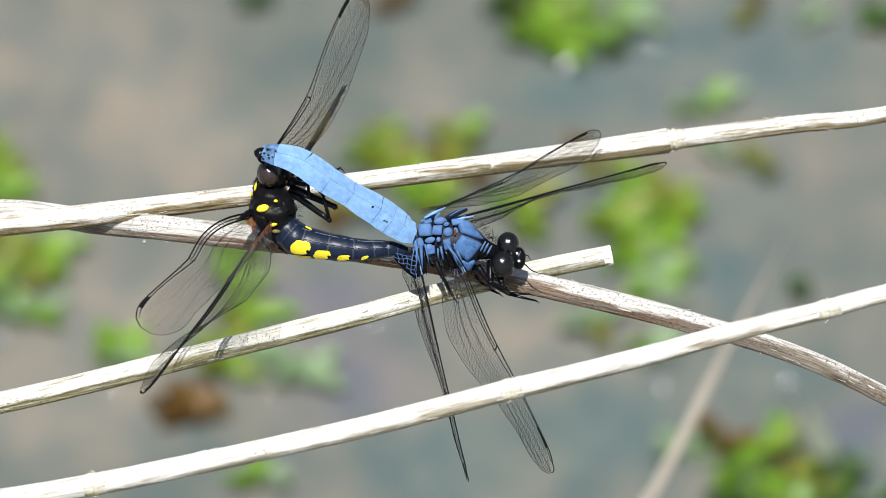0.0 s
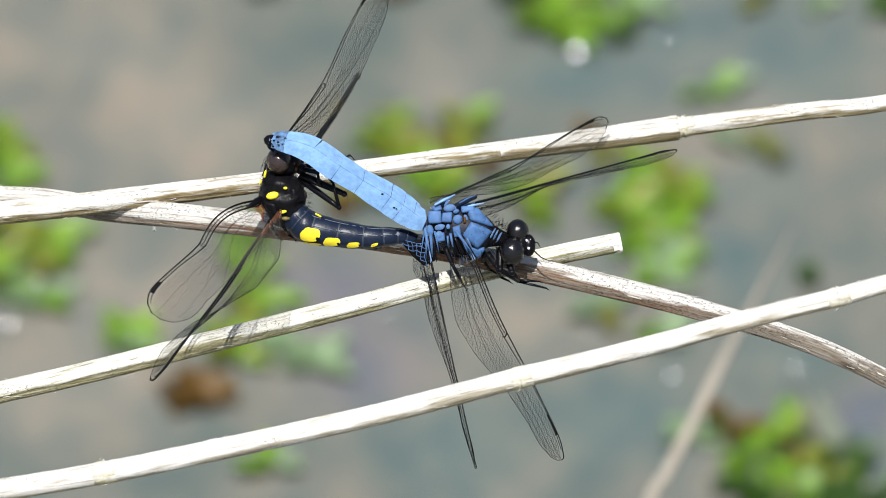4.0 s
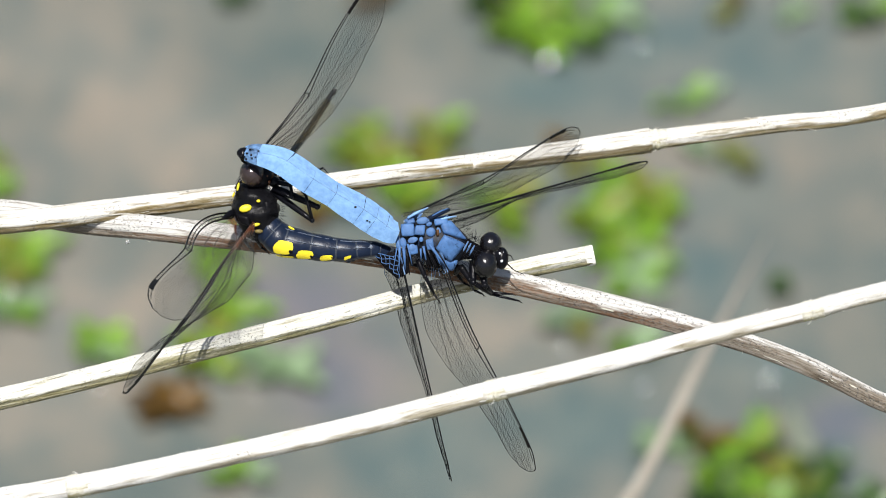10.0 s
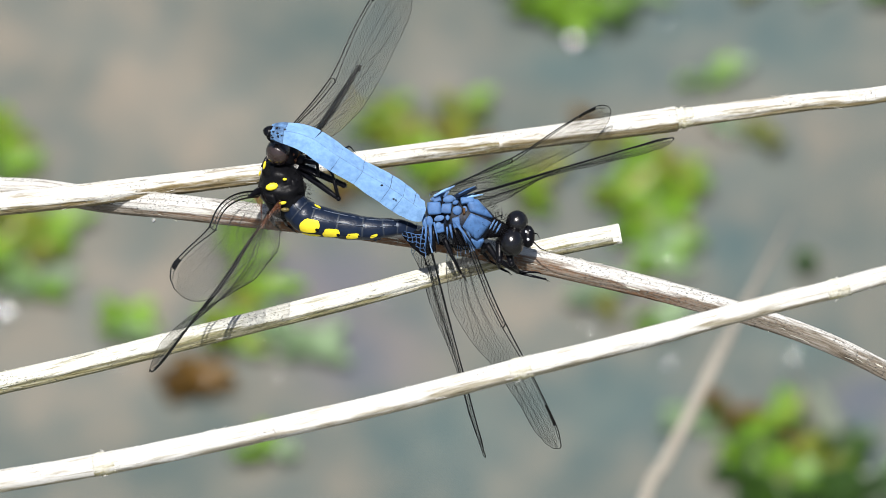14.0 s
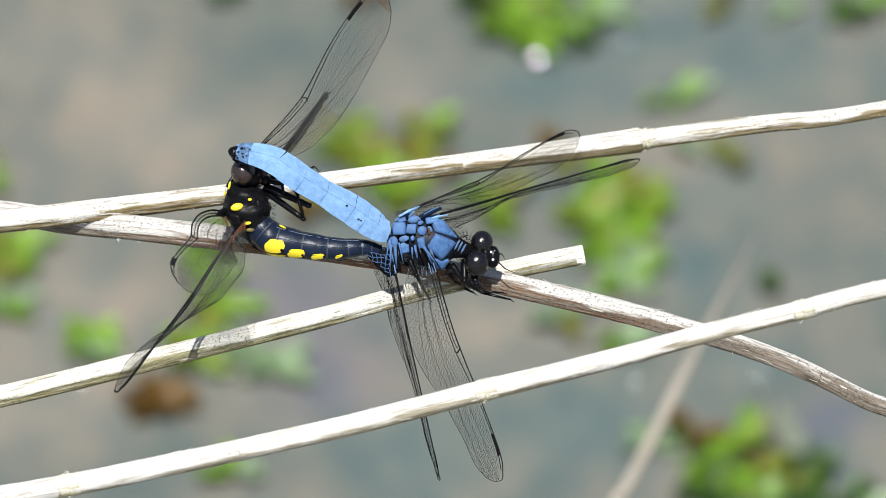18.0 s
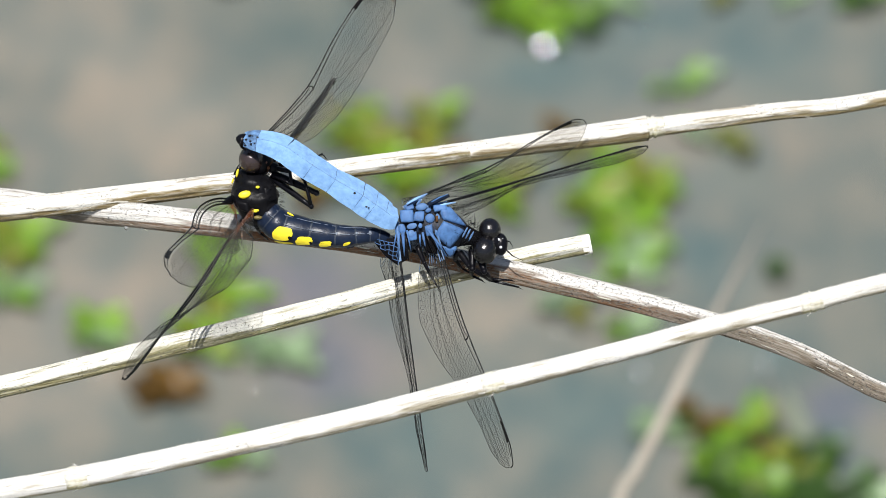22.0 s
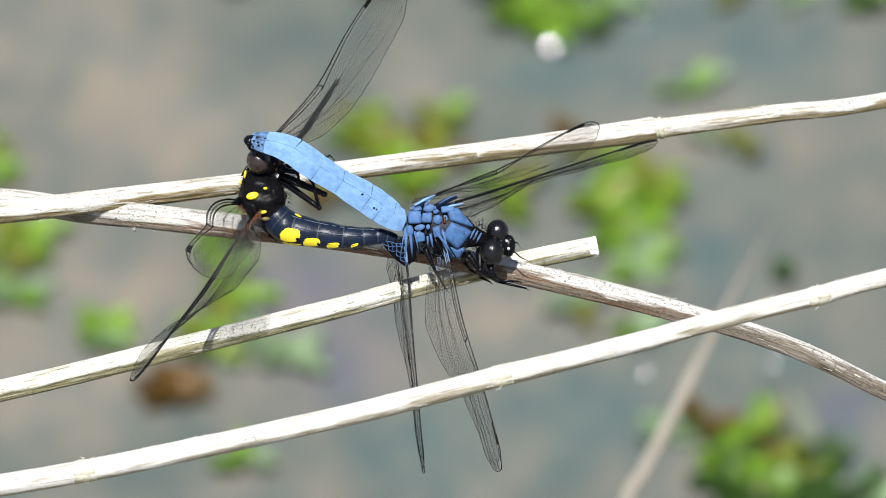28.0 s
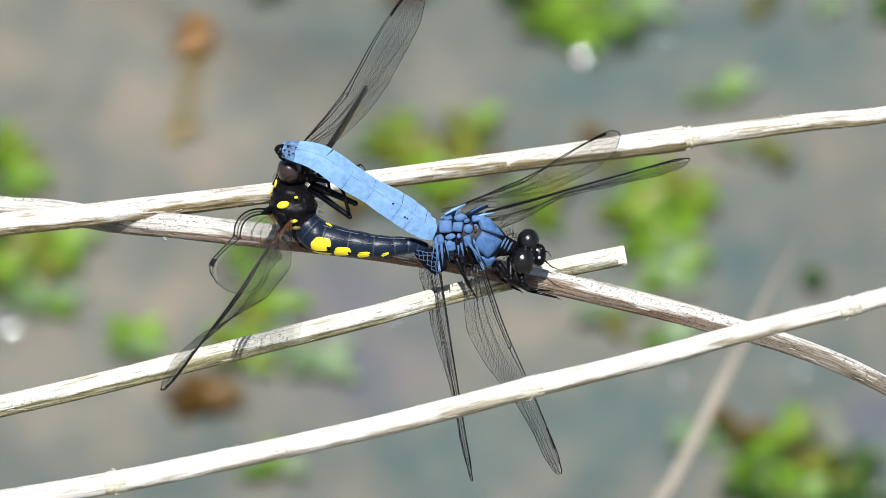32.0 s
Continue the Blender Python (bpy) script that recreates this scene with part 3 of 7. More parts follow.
def reed(rows, label, seed):
    ob = stalk("dry_reed", rows, M_FAR_STALK, label, seed=seed, step=4)
    ob["category"] = "reed"
    ob["group"] = "reeds rising from the water"
    return ob


reed([(0, -250, -337, 1.3), (22.0, -76, -374, 1.15), (30.98, -44.05, -378, 1.02), (33.87, -38.47, -379, 1.02), (37.83, -30.99, -381, 1.0), (42.30, -21.95, -384, 0.9), (47.8, -11.70, -400, 0.65), (52.2, -4.29, -424, 0.35), (56.0, 1.93, -455, 0.12)], "thin bent straw reed rising from the water", 21)
reed([(65.46, -47.21, -620.64, 0.7), (64.26, -41.64, -640, 0.6), (61.95, -34.75, -630, 0.5), (59.55, -26.97, -625, 0.35), (58.5, -24.04, -620, 0.2)], "pale short reed stub standing in the water", 23)


# ---- dragonflies ----
FORE_CHORD = ((0, 0.03, 0.08, 0.15, 0.25, 0.4, 0.55, 0.7, 0.82), (1.3, 2.7, 5.0, 6.6, 7.3, 7.5, 7.7, 7.9, 7.6))
HIND_CHORD = ((0, 0.025, 0.06, 0.11, 0.18, 0.28, 0.42, 0.58, 0.72, 0.82), (2.6, 5.6, 8.4, 10.4, 11.3, 11.2, 10.2, 9.0, 8.1, 7.4))
TWIST_AT = (0, 0.1, 0.2, 0.32, 0.48, 0.62, 0.8, 1)


def planform(kind, bow=0.0, shoulder=0.0):
    """Leading and trailing edge of a wing at s = 0 to 1, in mm: (length, lead(s), trail(s))."""
    xs, ys = FORE_CHORD if kind == "fore" else HIND_CHORD
    length = 35.5 if kind == "fore" else 34.5

    def inner(s):
        return sum(float(np.interp(min(max(s + d, 0), 0.82), xs, ys)) for d in (-0.015, 0, 0.015)) / 3

    def chord(s):
        return inner(s) if s <= 0.82 else inner(0.82) * max(0.0, 1 - min(1.0, (s - 0.82) / 0.18) ** 2.4) ** 0.55

    def lead(s):
        bend = bow * math.sin(math.pi * min(s, 1)) if bow > 0 else bow * min(s / 0.455, (1 - s) / 0.545)
        if bow < 0 and s > 0.455:
            bend -= bow * 0.6 * math.sin(math.pi * (s - 0.455) / 0.545)
        bend += shoulder * math.sin(math.pi * min(1, s / 0.455))
        edge = bend - 0.25 * math.sin(math.pi * min(s, 1)) + (0.12 * math.exp(-((s - 0.46) / 0.05) ** 2))
        return edge - (0.33 * (inner(0.82) - chord(s)) if s > 0.82 else 0)

    return length, lead, lambda s: lead(s) - chord(s)


def wing(name, kind, m, parent, label, twist=(0,) * 8, bow=0.0, basal=None, tip=None, seed=0, film=None, basal_end=0.075, flush=False, rim=1.0, shoulder=0.0, rust_to=0.05):
    """A veined wing: x along its span from the hinge, y to the leading edge. twist: degrees by which it is turned about its span at TWIST_AT."""
    rnd = random.Random(seed)
    length, lead, trail = planform(kind, bow, shoulder)
    holder = new(name)
    holder.empty_display_size = 0.004
    holder.parent = parent
    holder.matrix_basis = m
    tagged(holder, label)

    def place(s, y, lift=0.0):
        a = radians(float(np.interp(s, TWIST_AT, twist)))
        camber = 0.35 * math.sin(y * 1.1) * (1 - 0.6 * s) + 0.10 * math.sin(y * 4.2) - 0.9 * s * s
        z = camber * 0.5 + lift
        return Vector((s * length, y * math.cos(a) - z * math.sin(a), y * math.sin(a) + z * math.cos(a))) * MM

    ns, nc = 60, 10
    span = [1 - (1 - i / ns) ** 1.5 for i in range(ns + 1)]
    cells = {"film": [], "tip": [], "base": [], "flush": []}
    verts = []
    for i in range(ns + 1):
        s = span[i]
        for j in range(nc + 1):
            verts.append(place(s, lead(s) + (trail(s) - lead(s)) * j / nc))
    for i in range(ns):
        s = (span[i] + span[i + 1]) / 2
        which = "tip" if tip and s > tip else "film"
        for j in range(nc):
            b = i * (nc + 1) + j
            rusty = basal == "rust" and j >= 2 and s < rust_to * (1 + 0.14 * math.sin(2.3 * j))
            cells["flush" if flush and 0.15 < s < 0.50 and j >= 6 + 1.2 * math.sin(9 * s) else "base" if rusty else which].append((b, b + 1, b + nc + 2, b + nc + 1))
    sheet("membrane", verts, cells["film"], film or M_FILM, holder)
    if cells["tip"]:
        sheet("smoky_tip", verts, cells["tip"], M_FILM_TIP, holder, "brown-tinted wing tip")
    if cells["flush"]:
        sheet("amber_flush", verts, cells["flush"], M_FILM_AMBER, holder, "amber flush of the inner trailing edge")
    if cells["base"]:
        sheet("amber_base", verts, cells["base"], M_FILM_BASE, holder, "amber patch at the wing root")

    dark, root = [], []

    def vein(line, r0, r1, stout=False):
        for a, b in zip(line[:-1], line[1:]):
            s = (a[0] + b[0]) / 2
            r = (r0 + (r1 - r0) * s) * (0.35 if film else 1.0)
            (root if s < basal_end and basal and not (stout and basal == "rust") else dark).append((place(*a), place(*b), r * MM, r * MM))

    S = 1 - (1 - np.linspace(0.0, 1.0, 56)) ** 1.5
    vein([(s, lead(s)) for s in S], 0.13 * rim, 0.085 * rim, True)
    vein([(s, trail(s)) for s in S], 0.042, 0.052)
    ch = lambda s: lead(s) - trail(s)
    sub = lambda s: lead(s) - min(0.5, 0.25 * ch(s)) * (1 if s < 0.44 else max(0.0, 1 - (s - 0.44) / 0.03))
    rad = lambda s: lead(s) - (min(0.95, 0.36 * ch(s)) if s < 0.46 else min(0.95, 0.36 * ch(s)) * max(0.55, 1 - 2.4 * (s - 0.46)))
    vein([(s, sub(s)) for s in S if s < 0.47], 0.085, 0.06, True)
    vein([(s, rad(s)) for s in S if s < 0.965], 0.12 * rim, 0.06 * rim, True)
    for s in np.arange(0.05, 0.45, 0.026):
        vein([(s, lead(s)), (s + 0.004, rad(s + 0.004))], 0.060 if shoulder else 0.036, 0.03, True)
    for s in np.arange(0.49, 0.80, 0.020):
        vein([(s, lead(s)), (s + 0.004, rad(s + 0.004))], 0.03, 0.026)
    vein([(0.45, lead(0.45)), (0.463, lead(0.463) - 0.65), (0.455, rad(0.455) - 0.2)], 0.12, 0.11)
    # long veins that run out to the trailing edge
    longs = [(0.02, 0.30, 0.99, 0.42, 0.055), (0.02, 0.36, 0.93, 0.86, 0.052), (0.16, 0.34, 0.82, 0.97, 0.045), (0.02, 0.46, 0.66, 0.99, 0.05), (0.02, 0.55, 0.52, 0.99, 0.045), (0.30, 0.32, 0.97, 0.62, 0.042)]
    if kind == "hind":
        longs += [(0.02, 0.55, 0.34, 0.995, 0.05), (0.02, 0.6, 0.22, 0.995, 0.05), (0.02, 0.65, 0.12, 0.995, 0.045)]
    for s0, f0, s1, f1, r in longs:
        line = []
        for q in np.linspace(0, 1, 18):
            s = s0 + (s1 - s0) * q
            fr = f0 + (f1 - f0) * q ** 2.4 if f1 > 0.9 else f0 + (f1 - f0) * q
            line.append((s, lead(s) - max(ch(s) * fr, min(1.1, 0.40 * ch(s)))))
        vein(line, r * 0.85, r * 0.4)
    # fine net of six-sided cells behind the long veins
    xs, x = [], 0.5
    while x < length:
        xs.append(x)
        x += (0.40 if film is None else 1.1) * (1.0 - 0.55 * x / length)
    knot = {}
    for i, x in enumerate(xs):
        step = 0.60 * (1.0 - 0.46 * x / length)
        for j in range(int(16 / 0.4)):
            y = lead(x / length) - j * step + (step / 6 if (i + j) % 2 else -step / 6)
            knot[(i, j)] = ((x + rnd.uniform(-0.10, 0.10)) / length, y + rnd.uniform(-0.2, 0.2) * step)

    def inside(s, y):
        return 0.015 < s < 0.995 and trail(s) + 0.02 < y < lead(s) - min(0.98, 0.37 * ch(s))

    for (i, j), a in knot.items():
        for k in ((i + 1, j), (i, j + 1)) if (i + j) % 2 == 0 else ((i + 1, j),):
            b = knot.get(k)
            if b and not film and inside(*a) and inside(*b):
                rr = (0.024 - 0.006 * a[0] if kind == "fore" else 0.027 - 0.009 * a[0]) * MM
                (root if a[0] < basal_end and basal == "rust" else dark).append((place(*a), place(*b), rr, rr))
    bars("venation", dark, M_VEIN, holder)
    if root:
        bars("root_venation", root, M_VEIN_BLUE if basal == "blue" else M_VEIN_RUST, holder, "blue-bloomed veins at the root" if basal == "blue" else "rusty veins at the root")
    # dark cell near the tip of the leading edge
    sv, sf = [], []
    T = np.linspace(0.815, 0.905, 9)
    for s in T:
        a, b = lead(s) + 0.03, lead(s) - min(0.7, 0.35 * ch(s))
        sv += [place(s, a, 0.06), place(s, b, 0.06), place(s, b, -0.06), place(s, a, -0.06)]
    for i in range(len(T) - 1):
        for j in range(4):
            sf.append((i * 4 + j, i * 4 + (j + 1) % 4, i * 4 + 4 + (j + 1) % 4, i * 4 + 4 + j))
    sf += [(3, 2, 1, 0), tuple(len(sv) - 4 + i for i in range(4))]
    sheet("wing_mark", sv, sf, M_STIGMA, holder, "black cell on the leading edge", smooth=False)
    # stout root joint
    bm = bmesh.new()
    loft(bm, [(-0.9, -0.3, 0, 0.6, 0.45), (0.3, 0.0, 0, 0.55, 0.32), (1.6, 0.1, 0, 0.35, 0.18), (3.0, 0.3, 0, 0.14, 0.09)], (0, 0, 1), seg=10)
    part("wing_root", bm, M_BLUE_DEEP if basal == "blue" else M_BLACK, holder)
    return holder


def leg(parent, off, joints, radii=(0.34, 0.24, 0.15), label=""):
    """A jointed leg: thigh, shin with bristles, foot with claws. joints: hip, knee, ankle, toe in mm."""
    hip, knee, ankle, toe = (Vector(j) for j in joints)
    o = Vector(off)
    up = (0.1, 0.4, 0.9)
    femur = body("femur", tube([hip, hip.lerp(knee, 0.3), hip.lerp(knee, 0.8), knee], [radii[0] * 1.1, radii[0] * 1.2, radii[0], radii[1] * 1.1]), up, M_BLACK, parent, label, off=off, seg=10)
    egg("knee", knee, (radii[1] * 1.35,) * 3, M_BLACK, femur, off=off, u=10, v=8)
    tibia = body("tibia", tube([knee, knee.lerp(ankle, 0.5), ankle], [radii[1], radii[1] * 0.95, radii[2] * 1.1]), up, M_BLACK, parent, off=off, seg=10)
    rnd = random.Random(int(hip.x * 91 + ankle.y * 37))
    spines = []
    t = (ankle - knee).normalized()
    for i in range(12):
        p = knee.lerp(ankle, 0.12 + 0.8 * i / 12) - o
        d = (t * 0.8 + Vector((rnd.uniform(-1, 1), rnd.uniform(-1, 1), rnd.uniform(-0.6, 0.6)))).normalized() * rnd.uniform(0.5, 0.9)
        spines.append((p * MM, (p + d) * MM, 0.00004, 0.000012))
    bars("bristles", spines, M_BLACK, tibia)
    tarsus = body("tarsus", tube([ankle, ankle.lerp(toe, 0.5) + Vector((0, 0, 0.12)), toe], [radii[2], radii[2] * 0.9, radii[2] * 0.6]), up, M_BLACK, parent, off=off, seg=8)
    d = (toe - ankle).normalized()
    bars("claws", [((toe - o) * MM, (toe - o + d * 0.35 + Vector((0.2, -0.25, 0.1))) * MM, 0.00007, 0.00002), ((toe - o) * MM, (toe - o + d * 0.4 + Vector((-0.15, -0.28, -0.1))) * MM, 0.00007, 0.00002)], M_BLACK, tarsus)


def down(name, parent, at, axes, n, length, material, seed, off, turn=None):
    """Short hairs standing on an egg-shaped body."""
    rnd = random.Random(seed)
    out = []
    m = (turn or Matrix()).to_3x3()
    for _ in range(n):
        d = Vector((rnd.gauss(0, 1), rnd.gauss(0, 1), rnd.gauss(0, 1))).normalized()
        p = Vector(at) - Vector(off) + m @ Vector((d.x * axes[0], d.y * axes[1], d.z * axes[2]))
        q = p + (m @ d + Vector((rnd.uniform(-0.3, 0.3), rnd.uniform(-0.3, 0.3), 0))) * length * rnd.uniform(0.5, 1.1)
        out.append((p * MM, q * MM, 0.000028, 0.00001))
    return bars(name, out, material, parent)


def abdomen(parent, off, spine, cuts, dorsal, keel, material, joint_material, pinch=0.025, ring_scale=0.965, n=90):
    """Segments of an abdomen along spine rows, each slightly swollen, with sunken joints between them."""
    line = smooth_line(spine, n)
    segs = []
    for a, b in zip(cuts[:-1], cuts[1:]):
        i, j = int(a * (n - 1)), int(b * (n - 1))
        rows = []
        for q in (i, i + 0.12, *np.linspace(i + 0.3, j - 0.3, 9), j - 0.12, j):
            f0 = min(int(q), n - 2)
            r = line[f0] + (line[f0 + 1] - line[f0]) * (q - f0)
            e = (q - i) / max(j - i, 1)
            r[3:] *= 1.01 - pinch + pinch * math.sin(math.pi * min(1, e * 1.1)) ** 0.6 if 0 < e < 1 else 0.965 - pinch
            rows.append(r)
        segs.append(body("abdomen_segment", rows, dorsal, material, parent, off=off, seg=28, keel=keel))
        k0 = min(j, n - 2)
        ring = np.array([line[k0] + (line[k0 + 1] - line[k0]) * d for d in (-0.55, -0.2, 0.2, 0.55)])
        ring[:, 3:] *= ring_scale
        if j < n - 1:
            body("segment_joint", ring, dorsal, joint_material, parent, off=off, seg=28, keel=keel)
    return line, segs


# the blue male, clinging to the brown stem
MALE = (1.28, 0.88, 1)
male = thing("male_dragonfly", MALE, "powder-blue male dragonfly with black eyes clinging to a brown stem", "dragonfly", "pair of dragonflies on the stems")
BACK = (0.28, 0.42, 0.86)
spine = [(-4.1, 2.2, 3.5, 1.45, 1.07), (-5.2, 2.52, 3.9, 1.78, 1.32), (-6.16, 3.16, 4.2, 2.0, 1.48), (-7.6, 4.12, 4.7, 2.15, 1.59), (-9.51, 5.43, 5.4, 2.15, 1.59), (-11.35, 6.51, 6.0, 2.02, 1.5), (-13.22, 7.67, 6.6, 1.85, 1.37), (-14.94, 8.74, 7.2, 1.91, 1.42), (-16.57, 9.74, 7.6, 2.02, 1.5), (-18.2, 10.9, 8.0, 2.02, 1.5), (-19.76, 11.97, 7.7, 1.98, 1.47), (-21.72, 12.81, 7.4, 1.76, 1.3), (-23.64, 13.25, 7.0, 1.54, 1.14), (-24.6, 13.41, 6.8, 1.32, 0.98), (-25.55, 13.45, 6.6, 1.04, 0.77)]
M_line, m_segs = abdomen(male, MALE, spine, [0, 0.143, 0.214, 0.286, 0.43, 0.571, 0.714, 0.857, 1.0], (0.22, 0.27, 0.94), 0.85, M_BLUE, M_SEAM)
m_segs[-1].data.materials[0] = M_BLUE_TIP
for ob in m_segs:
    ob.data.set_sharp_from_angle(angle=radians(32))
off = Vector(MALE)
keel_line = []
for a, b in zip(M_line[8:-8:2], M_line[10:-6:2]):
    t = Vector(b[:3] - a[:3]).normalized()
    sd = t.cross(Vector((0.22, 0.27, 0.94))).normalized()
    up = sd.cross(t)
    keel_line.append(((Vector(a[:3]) + up * a[4] * 1.0 - off) * MM, (Vector(b[:3]) + up * b[4] * 1.0 - off) * MM, 0.00004, 0.00004))
bars("dorsal_ridge", keel_line, M_BLUE_DEEP, male, "thin dark ridge line along the back")
body("tail_tip", [(-25.45, 13.45, 6.6, 1.00, 0.76), (-25.90, 13.55, 6.5, 0.90, 0.7), (-26.35, 13.63, 6.4, 0.66, 0.55), (-26.62, 13.66, 6.3, 0.25, 0.25)], BACK, M_BLACK, male, "black tip of the abdomen", off=MALE, seg=18)
for a, b in (((-26.1, 13.2, 6.6), (-25.33, 12.04, 5.4)), ((-25.5, 12.95, 6.6), (-24.85, 12.2, 5.6))):
    body("clasper", tube([a, Vector(a).lerp(Vector(b), 0.6) + Vector((-0.15, 0, 0.2)), b], [0.34, 0.3, 0.15]), BACK, M_BLACK, male, off=MALE, seg=10)
rnd = random.Random(4)
for _ in range(18):
    i = rnd.choice((79, 80, 81, 82, 83, 84, 85, 86, 87, 20, 27))
    r = M_line[i]
    big = rnd.uniform(0.45, 1.0)
    egg("dark_speck", (r[0] + rnd.uniform(-0.8, 0.8), r[1] + rnd.uniform(-0.8, 0.8), r[2] + r[4] * 0.93), (0.22 * big, 0.16 * big, 0.10), M_BLACK, male, off=MALE, u=8, v=6)

TH = Matrix.Rotation(radians(-17), 4, "Z") @ Matrix.Rotation(radians(-8), 4, "Y")
egg("thorax", (1.28, 1.24, 0.2), (5.2, 3.1, 3.3), M_THIN_BLOOM, male, "blue-black thorax under blue plates", off=MALE, turn=TH, u=32, v=22)
down("thorax_down", male, (2.24, 0.88, 0.2), (5.2, 3.5, 3.4), 420, 0.9, M_HAIRY, 7, MALE, TH)


def plate(name, corners, lift, material, parent, off, bulge=0.35, label="", shrink=1.0):
    """A rounded cuticle plate over a quadrilateral of corners (mm), swollen in the middle, with thickness."""
    mid = sum((Vector(p) for p in corners), Vector()) / 4
    a, b, c, d = (mid.lerp(Vector(p), shrink) - Vector(off) for p in corners)
    nrm = ((c - a).cross(d - b)).normalized()
    if nrm.z < 0:
        nrm = -nrm
    n = 9
    verts, faces = [], []
    for layer in (0, 1):
        for i in range(n):
            for j in range(n):
                u, v = i / (n - 1), j / (n - 1)
                # round the corners by pulling towards a disc
                x, y = 2 * u - 1, 2 * v - 1
                rx, ry = x * math.sqrt(1 - 0.13 * y * y), y * math.sqrt(1 - 0.13 * x * x)
                u2, v2 = (rx + 1) / 2, (ry + 1) / 2
                p = (a * (1 - u2) + b * u2) * (1 - v2) + (d * (1 - u2) + c * u2) * v2
                h = (1 - x ** 4) * (1 - y ** 4)
                p = p + nrm * (lift + bulge * h ** 0.7) if layer == 0 else p - nrm * 0.5
                verts.append(p * MM)
    q = n * n
    for i in range(n - 1):
        for j in range(n - 1):
            k0 = i * n + j
            faces += [(k0, k0 + 1, k0 + n + 1, k0 + n), (q + k0, q + k0 + n, q + k0 + n + 1, q + k0 + 1)]
    rim = [i for i in range(n)] + [i * n + n - 1 for i in range(1, n)] + [(n - 1) * n + j for j in range(n - 2, -1, -1)] + [i * n for i in range(n - 2, 0, -1)]
    for i, j in zip(rim, rim[1:] + rim[:1]):
        faces.append((i, i + q, j + q, j))
    bm = bmesh.new()
    vs = [bm.verts.new(v) for v in verts]
    for f in faces:
        bm.faces.new([vs[i] for i in f])
    bmesh.ops.recalc_face_normals(bm, faces=bm.faces)
    return part(name, bm, material, parent, label)


for cs, lift in ((((2.05, 3.8, 3.3), (3.5, 4.15, 2.8), (6.05, 1.15, 2.3), (2.5, 2.25, 3.7)), 0.12), (((1.28, 0.08, 3.4), (2.64, 2.08, 3.8), (5.75, 0.72, 2.8), (3.52, -2, 2.3)), 0.16), (((1.27, -1.3, 2.3), (4.7, -1.75, 2.1), (3.9, -3.1, 1.0), (1.9, -2.8, 1.2)), 0.1)):
    plate("thorax_plate", [Vector(c) for c in cs], lift, M_BLUE_MID, male, MALE, 0.28, "large powder-blue plate of the thorax", 0.97)
for cs in (((-3.6, 3.6, 3.6), (-1.6, 3.68, 3.7), (-1.52, 1.84, 3.8), (-3.44, 1.76, 3.7)), ((-1.44, 3.36, 3.7), (0, 3.44, 3.6), (-0.16, 1.92, 3.8), (-1.68, 2, 3.8)), ((1.12, 4.24, 3.3), (3.04, 4.4, 3), (3.2, 3.6, 3.3), (1.28, 3.28, 3.5)), ((-2.56, 0.24, 3.3), (-1.2, 0.56, 3.5), (-1.04, -0.64, 3.3), (-2.24, -0.88, 3.2)), ((-2.88, 3.92, 3), (-1.68, 4.4, 2.8), (-1.44, 3.76, 3.1), (-2.56, 3.44, 3.2)), ((-0.08, 1.28, 3.9), (1.04, 1.6, 3.9), (1.2, 0.08, 3.8), (0.24, -0.24, 3.7))):
    plate("back_sclerite", [Vector(c) for c in cs], 0.12, M_BLUE_MID, male, MALE, 0.12, "small blue plate between the wings", 0.97)
for c, ax, tz, mt in (((0.72, 2.4, 3.7), (0.76, 0.74, 0.5), 0, M_BLUE_MID), ((-1.84, 1.28, 3.8), (0.82, 0.48, 0.4), 15, M_BLUE_DEEP), ((-1.92, 0.24, 3.6), (0.58, 0.56, 0.4), 0, M_BLUE_DEEP), ((-0.48, 4, 3.1), (0.95, 0.62, 0.5), 10, M_BLUE_DEEP), ((-3.2, 0.88, 3.6), (0.55, 0.85, 0.5), 10, M_BLUE_MID),
                      ((-4.32, 2.4, 3.2), (0.55, 0.7, 0.5), 0, M_BLUE_MID), ((-3.92, 0.64, 3.4), (0.34, 0.7, 0.4), 0, M_BLUE_MID), ((-0.64, 1.36, 3.9), (0.32, 0.42, 0.3), 0, M_BLUE_MID), ((1.84, 2.64, 3.5), (0.3, 0.5, 0.3), 20, M_BLUE_DEEP), ((0.48, 3.52, 3.3), (0.5, 0.35, 0.35), 20, M_BLUE_MID)):
    egg("back_sclerite", Vector(c) - Vector((0, 0, 0.12)), (ax[0] * 0.9, ax[1] * 0.9, ax[2] * 0.45), mt, male, "small rounded blue plate between the wings", off=MALE, turn=Matrix.Rotation(radians(tz), 4, "Z"), u=16, v=10)
for cs in (((-4.96, 0.24, 2.4), (-2.16, 0.4, 2.9), (-2.24, -3.92, 2.4), (-4.16, -4.72, 1.8)), ((-0.96, 0.08, 2.6), (1.12, 0.24, 2.8), (2.88, -3.12, 2.2), (0.32, -2.8, 1.8))):
    plate("wing_root_fold", [Vector(c) for c in cs], 0.0, M_HAIRY, male, MALE, 0.15, "black fold at the wing root", 0.8)
for c in ((5.67, 0.4, 3), (6.07, 0.16, 2.8), (6.55, -0.16, 2.5)):
    egg("collar_stripe", c, (0.15, 0.85, 0.3), M_BLUE_DEEP, male, "deep blue stripe of the collar", off=MALE, turn=Matrix.Rotation(radians(-28), 4, "Z"), u=10, v=8)
